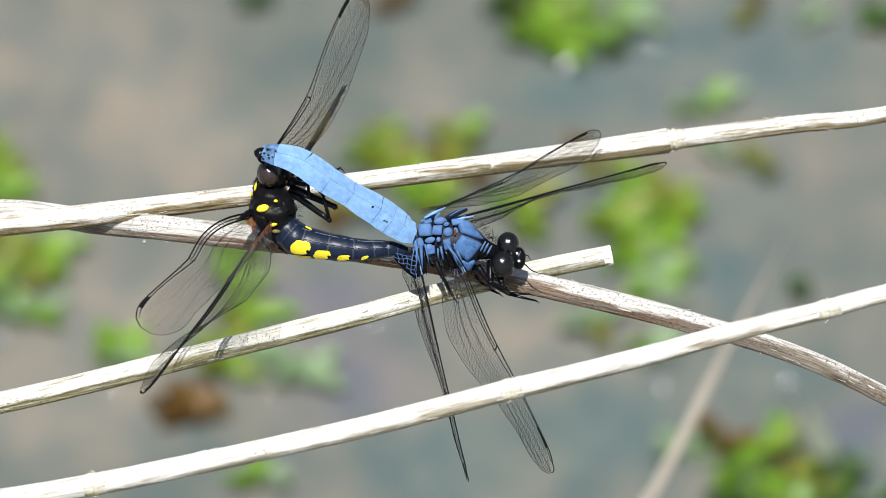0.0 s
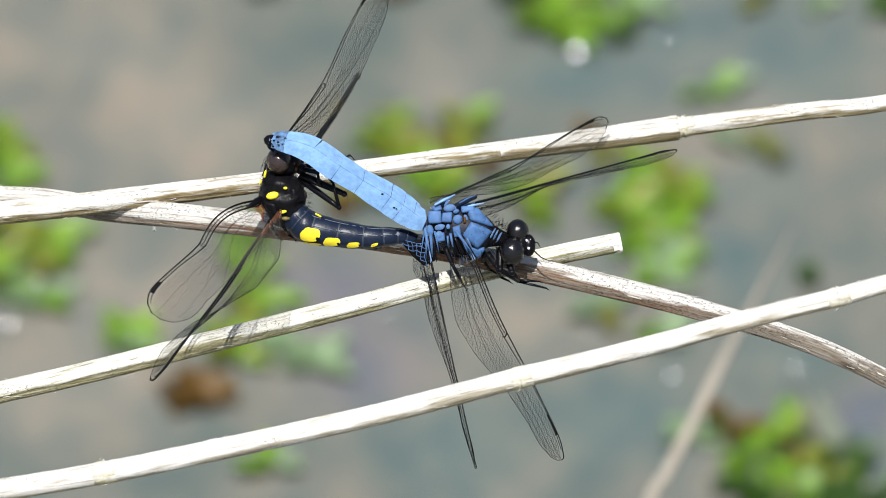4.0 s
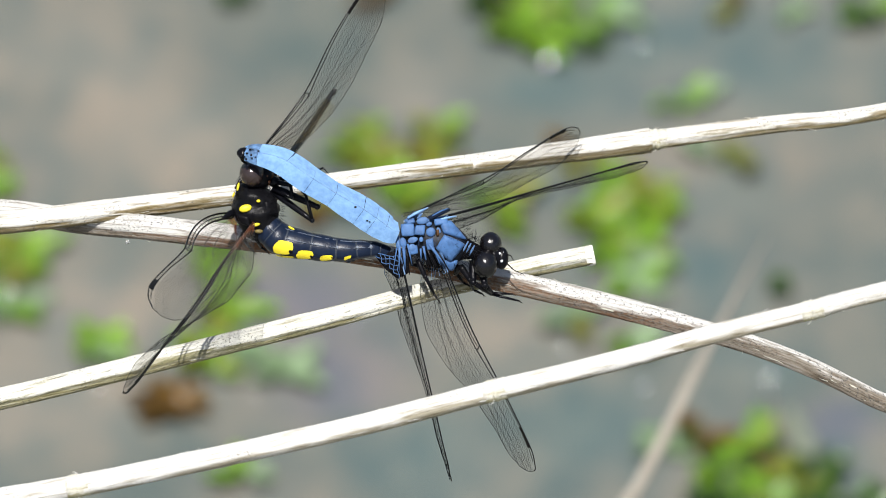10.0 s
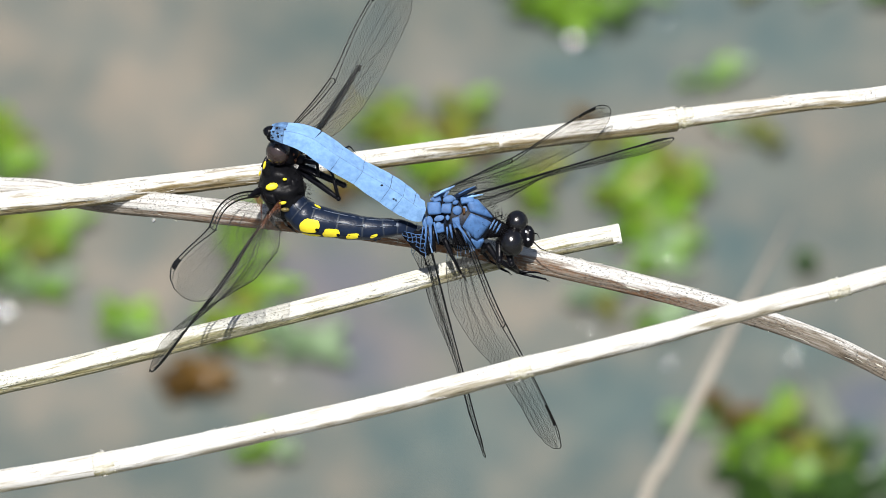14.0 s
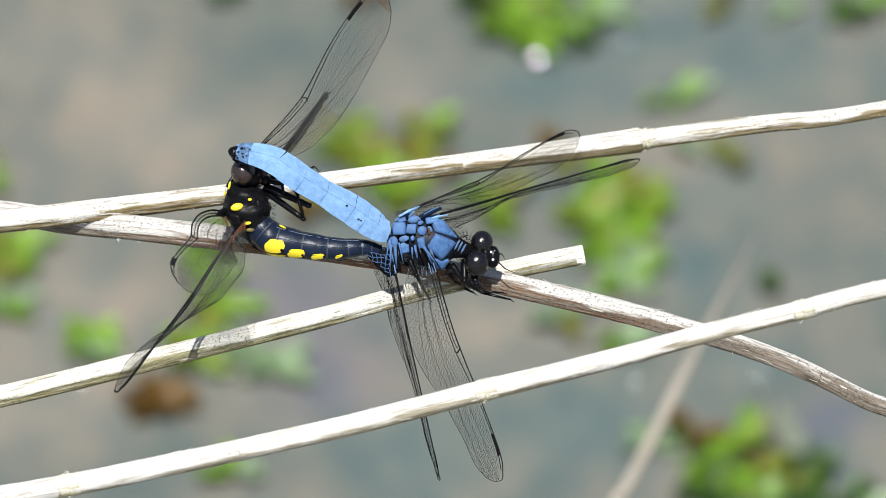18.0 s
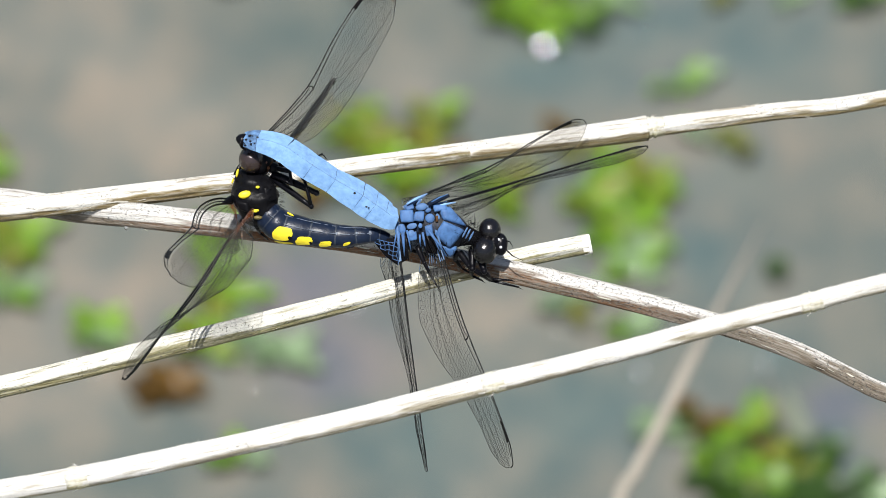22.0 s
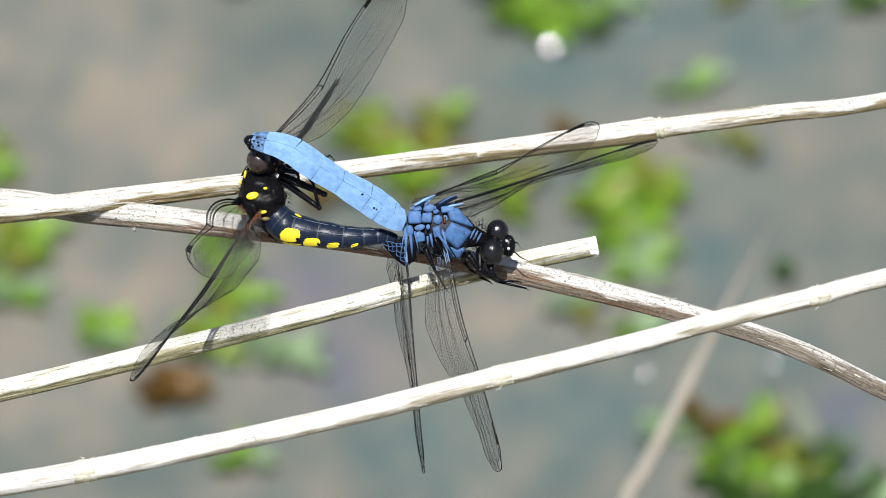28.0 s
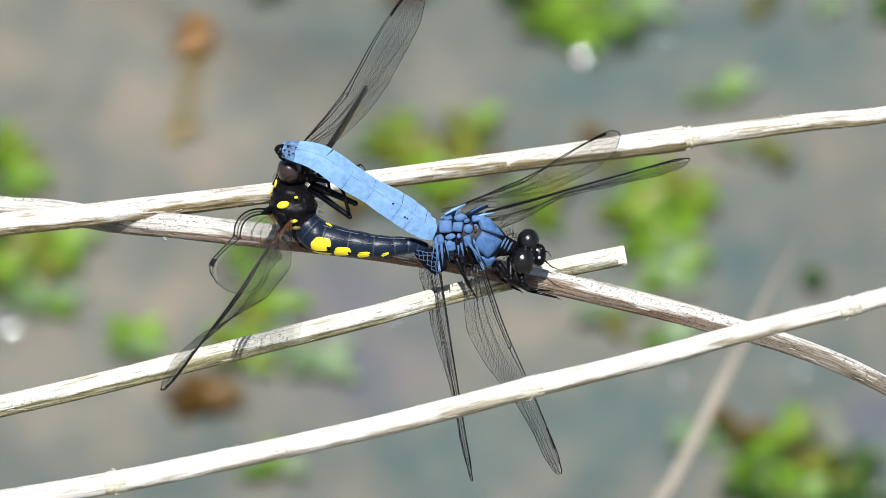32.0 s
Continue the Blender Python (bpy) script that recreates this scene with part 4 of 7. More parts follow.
plate("red_brown_joint", [Vector(c) for c in ((1.5, 2.7, 3.6), (1.85, 2.8, 3.5), (1.85, 1.9, 3.6), (1.55, 1.8, 3.7))], 0.1, M_FACE_RUST, male, MALE, 0.15, "rust-coloured soft joint")
for a, b, r in (((-3.12, 0.4, 3.8), (-2.88, -2.96, 3), 0.24), ((-3.68, 0.4, 3.6), (-3.76, -3.28, 2.6), 0.17), ((-0.32, 0.4, 3.8), (0.16, -2.16, 3), 0.18), ((0.48, 0.72, 4), (2.72, -2.32, 3.4), 0.24), ((-0.72, 0.08, 3.6), (-0.64, -1.68, 3), 0.15), ((-2.56, 0.72, 3.7), (-1.92, -2.32, 3), 0.14), ((1.04, 0.24, 3.9), (2.24, -2.64, 3.2), 0.14), ((-4.1, 0.1, 3.5), (-4.5, -2.6, 2.7), 0.10)):
    body("wing_strut", tube([a, Vector(a).lerp(Vector(b), 0.5) + Vector((0, 0, 0.3)), b], [r * 1.05, r * 0.78, r * 0.3]), BACK, M_BLUE_MID, male, "blue-bloomed wing root strut", off=MALE, seg=10)
for a, b, r in (((-3.4, 0.1, 3.5), (-3.3, -4.0, 2.5), 0.20), ((-2.75, 0.2, 3.4), (-2.3, -3.6, 2.6), 0.17), ((-0.5, 0.2, 3.5), (0.5, -3.2, 2.7), 0.18), ((0.1, 0.3, 3.6), (1.5, -3.0, 2.9), 0.20), ((0.75, 0.3, 3.6), (2.6, -3.4, 3.0), 0.18), ((1.3, 0.1, 3.5), (3.3, -3.0, 3.0), 0.14)):
    body("wing_strut", tube([a, Vector(a).lerp(Vector(b), 0.5) + Vector((0, 0, 0.2)), b], [r, r * 0.9, r * 0.5]), BACK, M_BLACK, male, "black wing root strut", off=MALE, seg=10)
for a, b, r, mt in (((-2.56, 4.4, 3), (0.32, 5.84, 1.6), 0.20, M_BLUE), ((0.48, 4.32, 3), (3.36, 5.6, 1.8), 0.42, M_NAVY), ((0.96, 4.71, 3.3), (3.2, 5.76, 2.2), 0.12, M_BLUE_MID), ((1.28, 3.92, 3.4), (4.32, 4.64, 2.4), 0.17, M_BLUE), ((-1.12, 4.24, 3), (-0.48, 5.04, 2.4), 0.2, M_BLUE_DEEP)):
    body("wing_strut", tube([a, Vector(a).lerp(Vector(b), 0.5) + Vector((0, 0.1, 0.25)), b], [r * 0.8, r, r * 0.6]), BACK, mt, male, "blue-bloomed wing root strut", off=MALE, seg=10)
body("neck", [(5.28, 0.08, 1.6, 1.7, 1.5), (6.56, -0.24, 1.3, 1.25, 1.15), (7.68, -0.56, 1.2, 1, 0.9)], BACK, M_HAIRY, male, off=MALE, seg=16)
down("neck_bristles", male, (6.72, -0.08, 1.6), (1.2, 1.6, 1.4), 160, 1.3, M_BLACK, 17, MALE)
head = egg("head", (9.50, -1.1, 0.8), (1.5, 1.9, 1.5), M_BLACK, male, "black head", off=MALE)
egg("eye", (9.19, 0.70, 1.1), (1.58, 1.72, 1.7), M_EYE, head, "glossy black compound eye", off=MALE, u=28, v=20)
egg("eye", (8.45, -2.12, 1.9), (1.78, 2.02, 1.9), M_EYE, head, "glossy black compound eye", off=MALE, u=28, v=20)
egg("face", (10.75, -1.3, 0.9), (1.0, 1.6, 1.15), M_BLACK, head, off=MALE)
for p, s in (((10.45, -0.62, 1.9), 0.20), ((10.95, -0.5, 1.75), 0.16), ((10.75, -1.7, 2.0), 0.22)):
    egg("face_spot", p, (s, s, s * 0.6), M_FACE, head, "pale shiny spot", off=MALE, u=8, v=6)
for a, b, c in (((11.28, -1.84, 1.2), (12.47, -2.96, 1.5), (13.91, -3.6, 1.6)), ((11.2, -0.72, 1), (11.99, -0.88, 1.6), (12.47, -1.68, 2))):
    bars("antenna", [((Vector(a) - off) * MM, (Vector(b) - off) * MM, 0.00013, 0.0001), ((Vector(b) - off) * MM, (Vector(c) - off) * MM, 0.0001, 0.00003)], M_BLACK, head)
leg(male, MALE, ((6.72, -1.68, 0), (6.72, -4.72, 1), (9.29, -6.4, -2.2), (13.29, -7.37, -2.4)), (0.5, 0.36, 0.22))
leg(male, MALE, ((7.68, -2.32, 0), (8.4, -5.12, 1.6), (9.45, -6.24, -1.6), (12.33, -6.4, -2.2)), (0.5, 0.36, 0.2))
leg(male, MALE, ((4.88, -2.32, 0), (6.24, -4.32, 0.2), (6.73, -5.76, -2.4), (8.09, -6.41, -2.6)), (0.42, 0.3, 0.2))
leg(male, MALE, ((-1.12, -1.52, 1.2), (-0.08, -3.92, 1.4), (1.28, -6.48, -0.4), (1.92, -7.44, -0.8)), (0.36, 0.26, 0.17))
leg(male, MALE, ((4.48, -2.48, 0.6), (4.32, -3.44, -1.6), (5.28, -4.72, -2.8), (6.57, -5.45, -2.8)), (0.36, 0.26, 0.17))
leg(male, MALE, ((-2.72, -0.72, 0), (-1.92, -2.16, -2), (0.48, -2.8, -2.8), (2.48, -3.28, -3)), (0.36, 0.26, 0.17))
# lattice of blue cells at the hind wing's root
lat = []
rnd = random.Random(9)
grid = {(i, j): Vector((-6.95, -0.56, 2.7)) - off + Vector((i * 0.62 + rnd.uniform(-0.17, 0.17), -j * 0.62 - i * 0.10 + rnd.uniform(-0.17, 0.17), 0.12 * i)) for i in range(6) for j in range(6) if j <= i * 0.8 + 1.2}
for (i, j), p in grid.items():
    for k2 in ((i + 1, j), (i, j + 1)):
        if k2 in grid:
            lat.append((p * MM, grid[k2] * MM, 0.00007, 0.00005))
bars("root_lattice", lat, M_BLUE_MID, male, "blue-bloomed lattice of veins at the wing root")
plate("root_lobe", [Vector(c) for c in ((-7.67, -0.4, 2.3), (-4.08, -0.48, 2.5), (-3.68, -4.48, 2.1), (-5.6, -2.96, 2.1))], 0, M_HAIRY, male, MALE, 0.05, "dark lobe of the hind wing root")

# the black and yellow female, held by the head
FEMALE = (-23.91, 5.68, 1)
female = thing("female_dragonfly", FEMALE, "black and yellow female dragonfly held by the head beneath the male", "dragonfly", "pair of dragonflies on the stems")
FB = (-0.35, -0.25, 0.9)
FT = Matrix.Rotation(radians(-62), 4, "Z")
body("thorax", [(-23.99, 9.2, 1.6, 1.3, 1.3), (-24.15, 8.4, 1.4, 2.5, 2.3), (-24.23, 7.28, 1.2, 3, 2.8), (-24.07, 5.84, 1, 3.35, 3.1), (-23.51, 4.24, 1, 3.1, 2.9), (-22.79, 3.12, 1.1, 2.5, 2.4), (-22.15, 2.4, 1.2, 1.7, 1.7)], FB, M_THORAX, female, "dull black downy thorax with yellow marks", off=FEMALE, n=34, seg=40,
     shape=lambda a, run, i: 1 + 0.035 * math.sin(4 * a + run * 0.9) + 0.05 * math.sin(1.9 * run + 2 * math.cos(a)) + 0.07 * noise.noise((math.cos(a) * 2.5, math.sin(a) * 2.5, run * 0.6)) + 0.06 * noise.noise((math.cos(a) * 6, math.sin(a) * 6, run * 1.6)))
for cs in (((-22.85, 6.79, 3.8), (-21.1, 7.11, 2.6), (-20.78, 4.88, 2.4), (-22.53, 4.55, 3.7)), ((-22.69, 4.24, 3.4), (-21.1, 4.56, 2.4), (-21.1, 3.12, 2.2), (-22.38, 2.64, 3.2)), ((-26.85, 5.03, 3.2), (-25.09, 4.55, 4), (-24.77, 3.12, 3.6), (-26.21, 3.6, 3))):
    plate("thorax_plate", [Vector(c) for c in cs], 0.05, M_THORAX, female, FEMALE, 0.25)
down("thorax_down", female, (-23.75, 5.84, 1), (4.0, 3.2, 3.2), 420, 0.8, M_HAIRY, 27, FEMALE, FT)
for c, ax, tz in (((-25.49, 5.75, 3.95), (0.92, 0.55, 0.4), 15), ((-23.65, 6.79, 4.35), (0.30, 0.22, 0.22), 0), ((-23.97, 3.44, 4), (0.55, 0.25, 0.3), 10), ((-26.54, 8.79, 2.4), (0.2, 0.62, 0.4), -12), ((-27.18, 7.67, 2.2), (0.16, 0.4, 0.3), -20), ((-19.02, 2.96, 3.2), (0.55, 0.16, 0.25), -28)):
    egg("yellow_spot", c, ax, M_YELLOW, female, "bright yellow spot", off=FEMALE, turn=Matrix.Rotation(radians(tz), 4, "Z"), u=14, v=10)
egg("olive_spot", (-23.6, 2.5, 3.3), (0.62, 0.3, 0.35), M_DUN, female, "dull olive-yellow spot", off=FEMALE, u=14, v=10)
fh = egg("head", (-23.34, 10.47, 2.4), (1.9, 1.9, 1.9), M_BLACK, female, "dark head", off=FEMALE)
egg("eye", (-24.53, 10.71, 3.5), (1.8, 1.95, 1.85), M_EYE_BROWN, fh, "glossy dark brown compound eye", off=FEMALE, u=28, v=20)
egg("eye", (-22.31, 11.04, 1), (1.5, 1.5, 1.6), M_EYE_BROWN, fh, "glossy dark brown compound eye", off=FEMALE, u=28, v=20)
egg("face", (-22.3, 10.1, 2.7), (0.95, 1.15, 0.9), M_FACE_RUST, fh, "rust-brown face", off=FEMALE)
egg("mouth", (-21.42, 9.51, 2.8), (0.9, 0.8, 0.9), M_BLACK, fh, off=FEMALE)
for p in ((-22.45, 10.31, 3.9), (-22.13, 9.51, 3.8)):
    egg("face_spot", p, (0.2, 0.25, 0.2), M_RUST, fh, "yellowish spot", off=FEMALE, u=8, v=6)
FD = (0.25, 0.75, 0.6)
fsp = [(-22.95, 3.6, 1.2, 2, 2), (-21.75, 2.4, 1.4, 2.35, 2.3), (-20.15, 1.28, 1.6, 2.5, 2.3), (-17.11, 0.56, 1.8, 2.2, 2.1), (-14.07, 0.08, 2, 1.98, 1.9), (-11.19, -0.16, 2.1, 1.72, 1.65), (-8.79, 0, 2.1, 1.42, 1.35), (-6.88, 0, 1.9, 1.15, 1.1), (-5.12, -0.4, 1.6, 0.8, 0.75)]
F_line, f_segs = abdomen(female, FEMALE, fsp, [0, 0.15, 0.275, 0.425, 0.565, 0.70, 0.82, 0.91, 1.0], FD, 0.2, M_NAVY, M_GREY, 0.07, 0.975)
fo = Vector(FEMALE)


def side_patch(line, x0, x1, a_mid, a_half, dorsal, parent, off, cusp=0.0):
    """A coloured marking that lies on the flank of an abdomen between x0 and x1 (mm)."""
    verts, faces, n = [], [], 11
    for i in range(n):
        u = i / (n - 1)
        x = x0 + (x1 - x0) * u
        q = int(np.clip(np.searchsorted(line[:, 0], x), 2, len(line) - 3))
        f = (x - line[q - 1, 0]) / max(1e-6, line[q, 0] - line[q - 1, 0])
        r = line[q - 1] + (line[q] - line[q - 1]) * f
        t = Vector(line[q + 1, :3] - line[q - 2, :3]).normalized()
        side = t.cross(Vector(dorsal)).normalized()
        up = side.cross(t)
        span = max(0.03, 1 - abs(2 * u - 1) ** 5) ** 0.5 * (0.78 + 0.3 * (1 - u))
        for j in range(n):
            v = 2 * j / (n - 1) - 1
            a = radians(a_mid + a_half * v * span + cusp * (u - 0.5))
            verts.append((Vector(r[:3]) + side * math.cos(a) * r[3] * 1.035 + up * math.sin(a) * r[4] * 1.035 - Vector(off)) * MM)
    faces = [(i * n + j, i * n + j + 1, (i + 1) * n + j + 1, (i + 1) * n + j) for i in range(n - 1) for j in range(n - 1)]
    return sheet("yellow_patch", verts, faces, M_YELLOW, parent, "bright yellow side patch")


for x0, x1, am, ah, par in ((-20.65, -18.45, 12, 29, f_segs[1]), (-20.3, -18.14, -28, 8, f_segs[1]), (-17.9, -15.58, -3, 23, f_segs[2]), (-14.7, -12.94, -6, 17, f_segs[3]), (-11.51, -10.55, 0, 10, f_segs[4])):
    side_patch(F_line, x0, x1, am, ah, FD, par, FEMALE, 14)
for c, ax in (((-19.09, -0.4, 4), (0.30, 0.24, 0.14)), ((-16.14, -1.12, 3.9), (0.26, 0.18, 0.14)), ((-13.18, -1.28, 3.8), (0.18, 0.14, 0.12))):
    egg("dark_speck", c, ax, M_HAIRY, female, off=FEMALE, turn=Matrix.Rotation(radians(-30), 4, "Z"), u=10, v=8)
for c, mt in (((-21.82, 0.4, 2.2), M_YELLOW), ((-10.31, -1.6, 2.2), M_GREY), ((-10.87, -1.76, 2.2), M_GREY)):
    egg("pale_fleck", c, (0.3, 0.22, 0.2), mt, female, off=FEMALE, u=8, v=6)
for q in (0.275, 0.425, 0.565, 0.70, 0.82):
    r = F_line[int(q * 89)]
    egg("pale_ring_mark", (r[0] + 0.1, r[1] + 0.25, r[2] + r[4] * 0.80), (0.26, 0.34, 0.27), M_PALE, female, "grey mark on the segment joint", off=FEMALE, u=10, v=8)
for sgn in (0.15, 0.75):
    line = []
    for a, b in zip(F_line[8:74:2], F_line[10:76:2]):
        if rnd.random() < 0.15:
            continue
        line.append(((Vector((a[0], a[1] + sgn * a[4], a[2] + a[4] * math.sqrt(max(0.02, 1 - sgn * sgn)) * 0.98)) - fo) * MM, (Vector((b[0], b[1] + sgn * b[4], b[2] + b[4] * math.sqrt(max(0.02, 1 - sgn * sgn)) * 0.98)) - fo) * MM, 0.00008, 0.00008))
    bars("side_line", line, M_SLATE_LINE, female, "thin grey line along the abdomen")
leg(female, FEMALE, ((-21.75, 8.23, 2), (-16.05, 4.07, 5.2), (-16.93, 7.58, 6), (-17.72, 8.38, 6.2)), (0.42, 0.28, 0.18))
leg(female, FEMALE, ((-21.5, 8.71, 3), (-15.33, 5.99, 5.6), (-15.02, 5.83, 4), (-17.89, 7.27, 4.5)), (0.46, 0.34, 0.18))
leg(female, FEMALE, ((-21.26, 9.51, 3), (-19.09, 9.02, 5), (-18.85, 7.11, 5.4), (-20.29, 8.07, 5)), (0.32, 0.24, 0.15))
leg(female, FEMALE, ((-21.51, 9.83, 2), (-16.71, 10.32, 1), (-14.56, 11.52, 0.2), (-14.08, 11.04, 0)), (0.3, 0.2, 0.1))
leg(female, FEMALE, ((-24.31, 2.88, 1), (-23.91, 1.36, 1.6), (-23.37, 0.32, -1.6), (-22.34, -0.48, -2.4)), (0.36, 0.26, 0.18))
leg(female, FEMALE, ((-25.51, 2.88, 1), (-25.74, 1.52, 1.8), (-25.13, 0.4, -1.4), (-24.34, -0.4, -2.4)), (0.36, 0.26, 0.18))

# ---- wings, hinged on the thorax ----
male_right_forewing = wing("forewing", "fore", pose(-0.00000, 0.00016, 0.00200, 63.66, -5.74, -65.57), male, "clear forewing with black veins and a blue-bloomed root", basal="blue", basal_end=0.14, seed=1, bow=-0.49, twist=(-4.7, -9.9, -17.0, -24.8, -15.6, -2.0, 3.0, 4.0))
male_right_hindwing = wing("hindwing", "hind", pose(-0.00520, -0.00000, 0.00200, 87.30, -2.09, -78.12), male, "clear hindwing with black veins, seen nearly edge-on", basal="blue", basal_end=0.14, seed=2, bow=0.21, twist=(-16.5, -12.1, -7.2, -7.8, -4.0, -1.4, -2.9, 1.3))
male_left_forewing = wing("forewing", "fore", pose(-0.00344, 0.00336, 0.00100, 61.55, 35.95, 28.11), male, "clear forewing with black veins and a blue-bloomed root", basal="blue", seed=3, bow=-1.87, twist=(51.4, 44.2, 36.3, 26.9, 16.1, 5.7, 0.2, -5.7))
male_left_hindwing = wing("hindwing", "hind", pose(-0.00096, 0.00304, 0.00100, 75.85, 16.22, 14.72), male, "clear narrow hindwing with black veins", basal="blue", rim=1.4, seed=4, bow=-0.17, twist=(8.3, 6.6, 3.7, 5.5, 13.4, 11.3, 6.3, 1.8))
female_right_forewing = wing("forewing", "fore", pose(-0.00242, 0.00360, -0.00200, 49.22, 23.68, 63.75), female, "clear forewing with an amber flush and a smoky tip", tip=0.955, flush=True, seed=5, bow=-1.49, twist=(57.4, 43.6, 28.4, 10.0, 2.5, -2.5, -2.4, 4.0))
female_right_hindwing = wing("hindwing", "hind", pose(0.00238, 0.00441, -0.00300, 87.63, 61.35, 58.81), female, "clear hindwing seen edge-on as a dark line", seed=6, rim=3.8, bow=0.20, twist=(5.9, 5.4, 4.8, 3.9, 2.7, 0.8, -2.4, -2.5))
female_left_forewing = wing("forewing", "fore", pose(-0.00359, -0.00056, 0.00150, -162.55, -50.55, -138.85), female, "clear forewing with black veins and a rusty root", basal="rust", shoulder=1.7, rim=1.25, seed=7, bow=0.85, twist=(-26.2, -16.2, -5.6, 5.7, 16.1, 22.2, 17.7, -3.4))
female_left_hindwing = wing("hindwing", "hind", pose(-0.00239, -0.00440, 0.00150, -80.50, -36.00, -124.64), female, "clear hindwing with a rusty root, outer part edge-on", basal="rust", rim=1.9, rust_to=0.12, basal_end=0.14, seed=8, bow=-0.48, twist=(-12.0, -11.0, -18.0, -30.4, -30.5, -21.9, -4.2, 9.3))

# ---- floating plants, added glint mirrors and passers-by ----
def leaf_mesh(name, material, length, width, cup):
    """A small spoon-shaped leaf with a thick middle and a raised rim."""
    verts, faces = [], []
    n = 8
    for layer, th in ((0, 0.0), (1, -0.12)):
        for i in range(n + 1):
            s = i / n
            w = width * 0.5 * math.sin(math.pi * (0.06 + 0.9 * s ** 0.8)) ** 0.8
            for j in (-1, 0, 1):
                verts.append(Vector((s * length, j * w, cup * (abs(j) * 0.5 + (s - 0.3) ** 2) + th * (1 if j == 0 else 0.3))) * MM)
    k0 = 3 * (n + 1)
    for i in range(n):
        for j in range(2):
            a = i * 3 + j
            faces += [(a, a + 1, a + 4, a + 3), (k0 + a, k0 + a + 3, k0 + a + 4, k0 + a + 1)]
        for j in (0, 2):
            a = i * 3 + j
            faces.append((a, a + 3, k0 + a + 3, k0 + a))
    me = bpy.data.meshes.new(name)
    me.from_pydata(verts, [], faces)
    me.materials.append(material)
    me.polygons.foreach_set("use_smooth", [True] * len(me.polygons))
    return me


LEAVES = {key: [leaf_mesh("leaf", m, ln, wd, cup) for ln, wd, cup in ((5.6, 3.6, 0.5), (4.6, 3.2, 0.7), (6.8, 3.4, 0.4))]
          for key, m in (("fresh", M_LEAF), ("olive", M_LEAF_OLIVE), ("pale", M_LEAF_PALE), ("brown", M_LEAF_BROWN), ("dark", M_LEAF_DARK))}
LABELS = {"fresh": "bright green rosette of floating water leaves", "olive": "olive-green rosette of floating water leaves", "pale": "pale silty green leaves just under the water",
          "brown": "rotting brown leaf clump on the water", "dark": "dark green tangle of water leaves"}


def floating_plant(at, key, n, spread, seed, z=0.0008, second=None):
    """Leaf rosettes on the water round `at` (metres); spread in mm across and along."""
    rnd = random.Random(seed)
    ob = new("floating_plant")
    ob.empty_display_size = 0.01
    ob.location = (at[0], at[1], z)
    tagged(ob, LABELS[key], "water plant", "floating water plants")
    hubs = [(rnd.gauss(0, 0.55) * spread[0], rnd.gauss(0, 0.55) * spread[1]) for _ in range(max(1, n // 7))]
    for i in range(n):
        hx, hy = hubs[i % len(hubs)]
        a = rnd.uniform(0, 6.283)
        kind = second if second and rnd.random() < 0.35 else key
        lf = new("leaf", rnd.choice(LEAVES[kind]))
        lf.parent = ob
        r = rnd.uniform(0.2, 1.2)
        lf.matrix_basis = pose((hx + math.cos(a) * r) * MM, (hy + math.sin(a) * r) * MM, rnd.uniform(0.0, 0.7) * MM, rnd.uniform(-8, 8), rnd.uniform(-12, 2), math.degrees(a)) @ Matrix.Diagonal((*[rnd.uniform(0.75, 1.2)] * 3, 1))
    stem = [((0, 0, 0), (rnd.uniform(-3, 3) * MM, rnd.uniform(-3, 3) * MM, -0.0015), 0.0003, 0.0002)]
    for hx, hy in hubs:
        stem.append(((hx * MM, hy * MM, 0.0), (0, 0, -0.002), 0.0003, 0.0003))
    bars("runner", stem, M_LEAF_DARK, ob)
    return ob


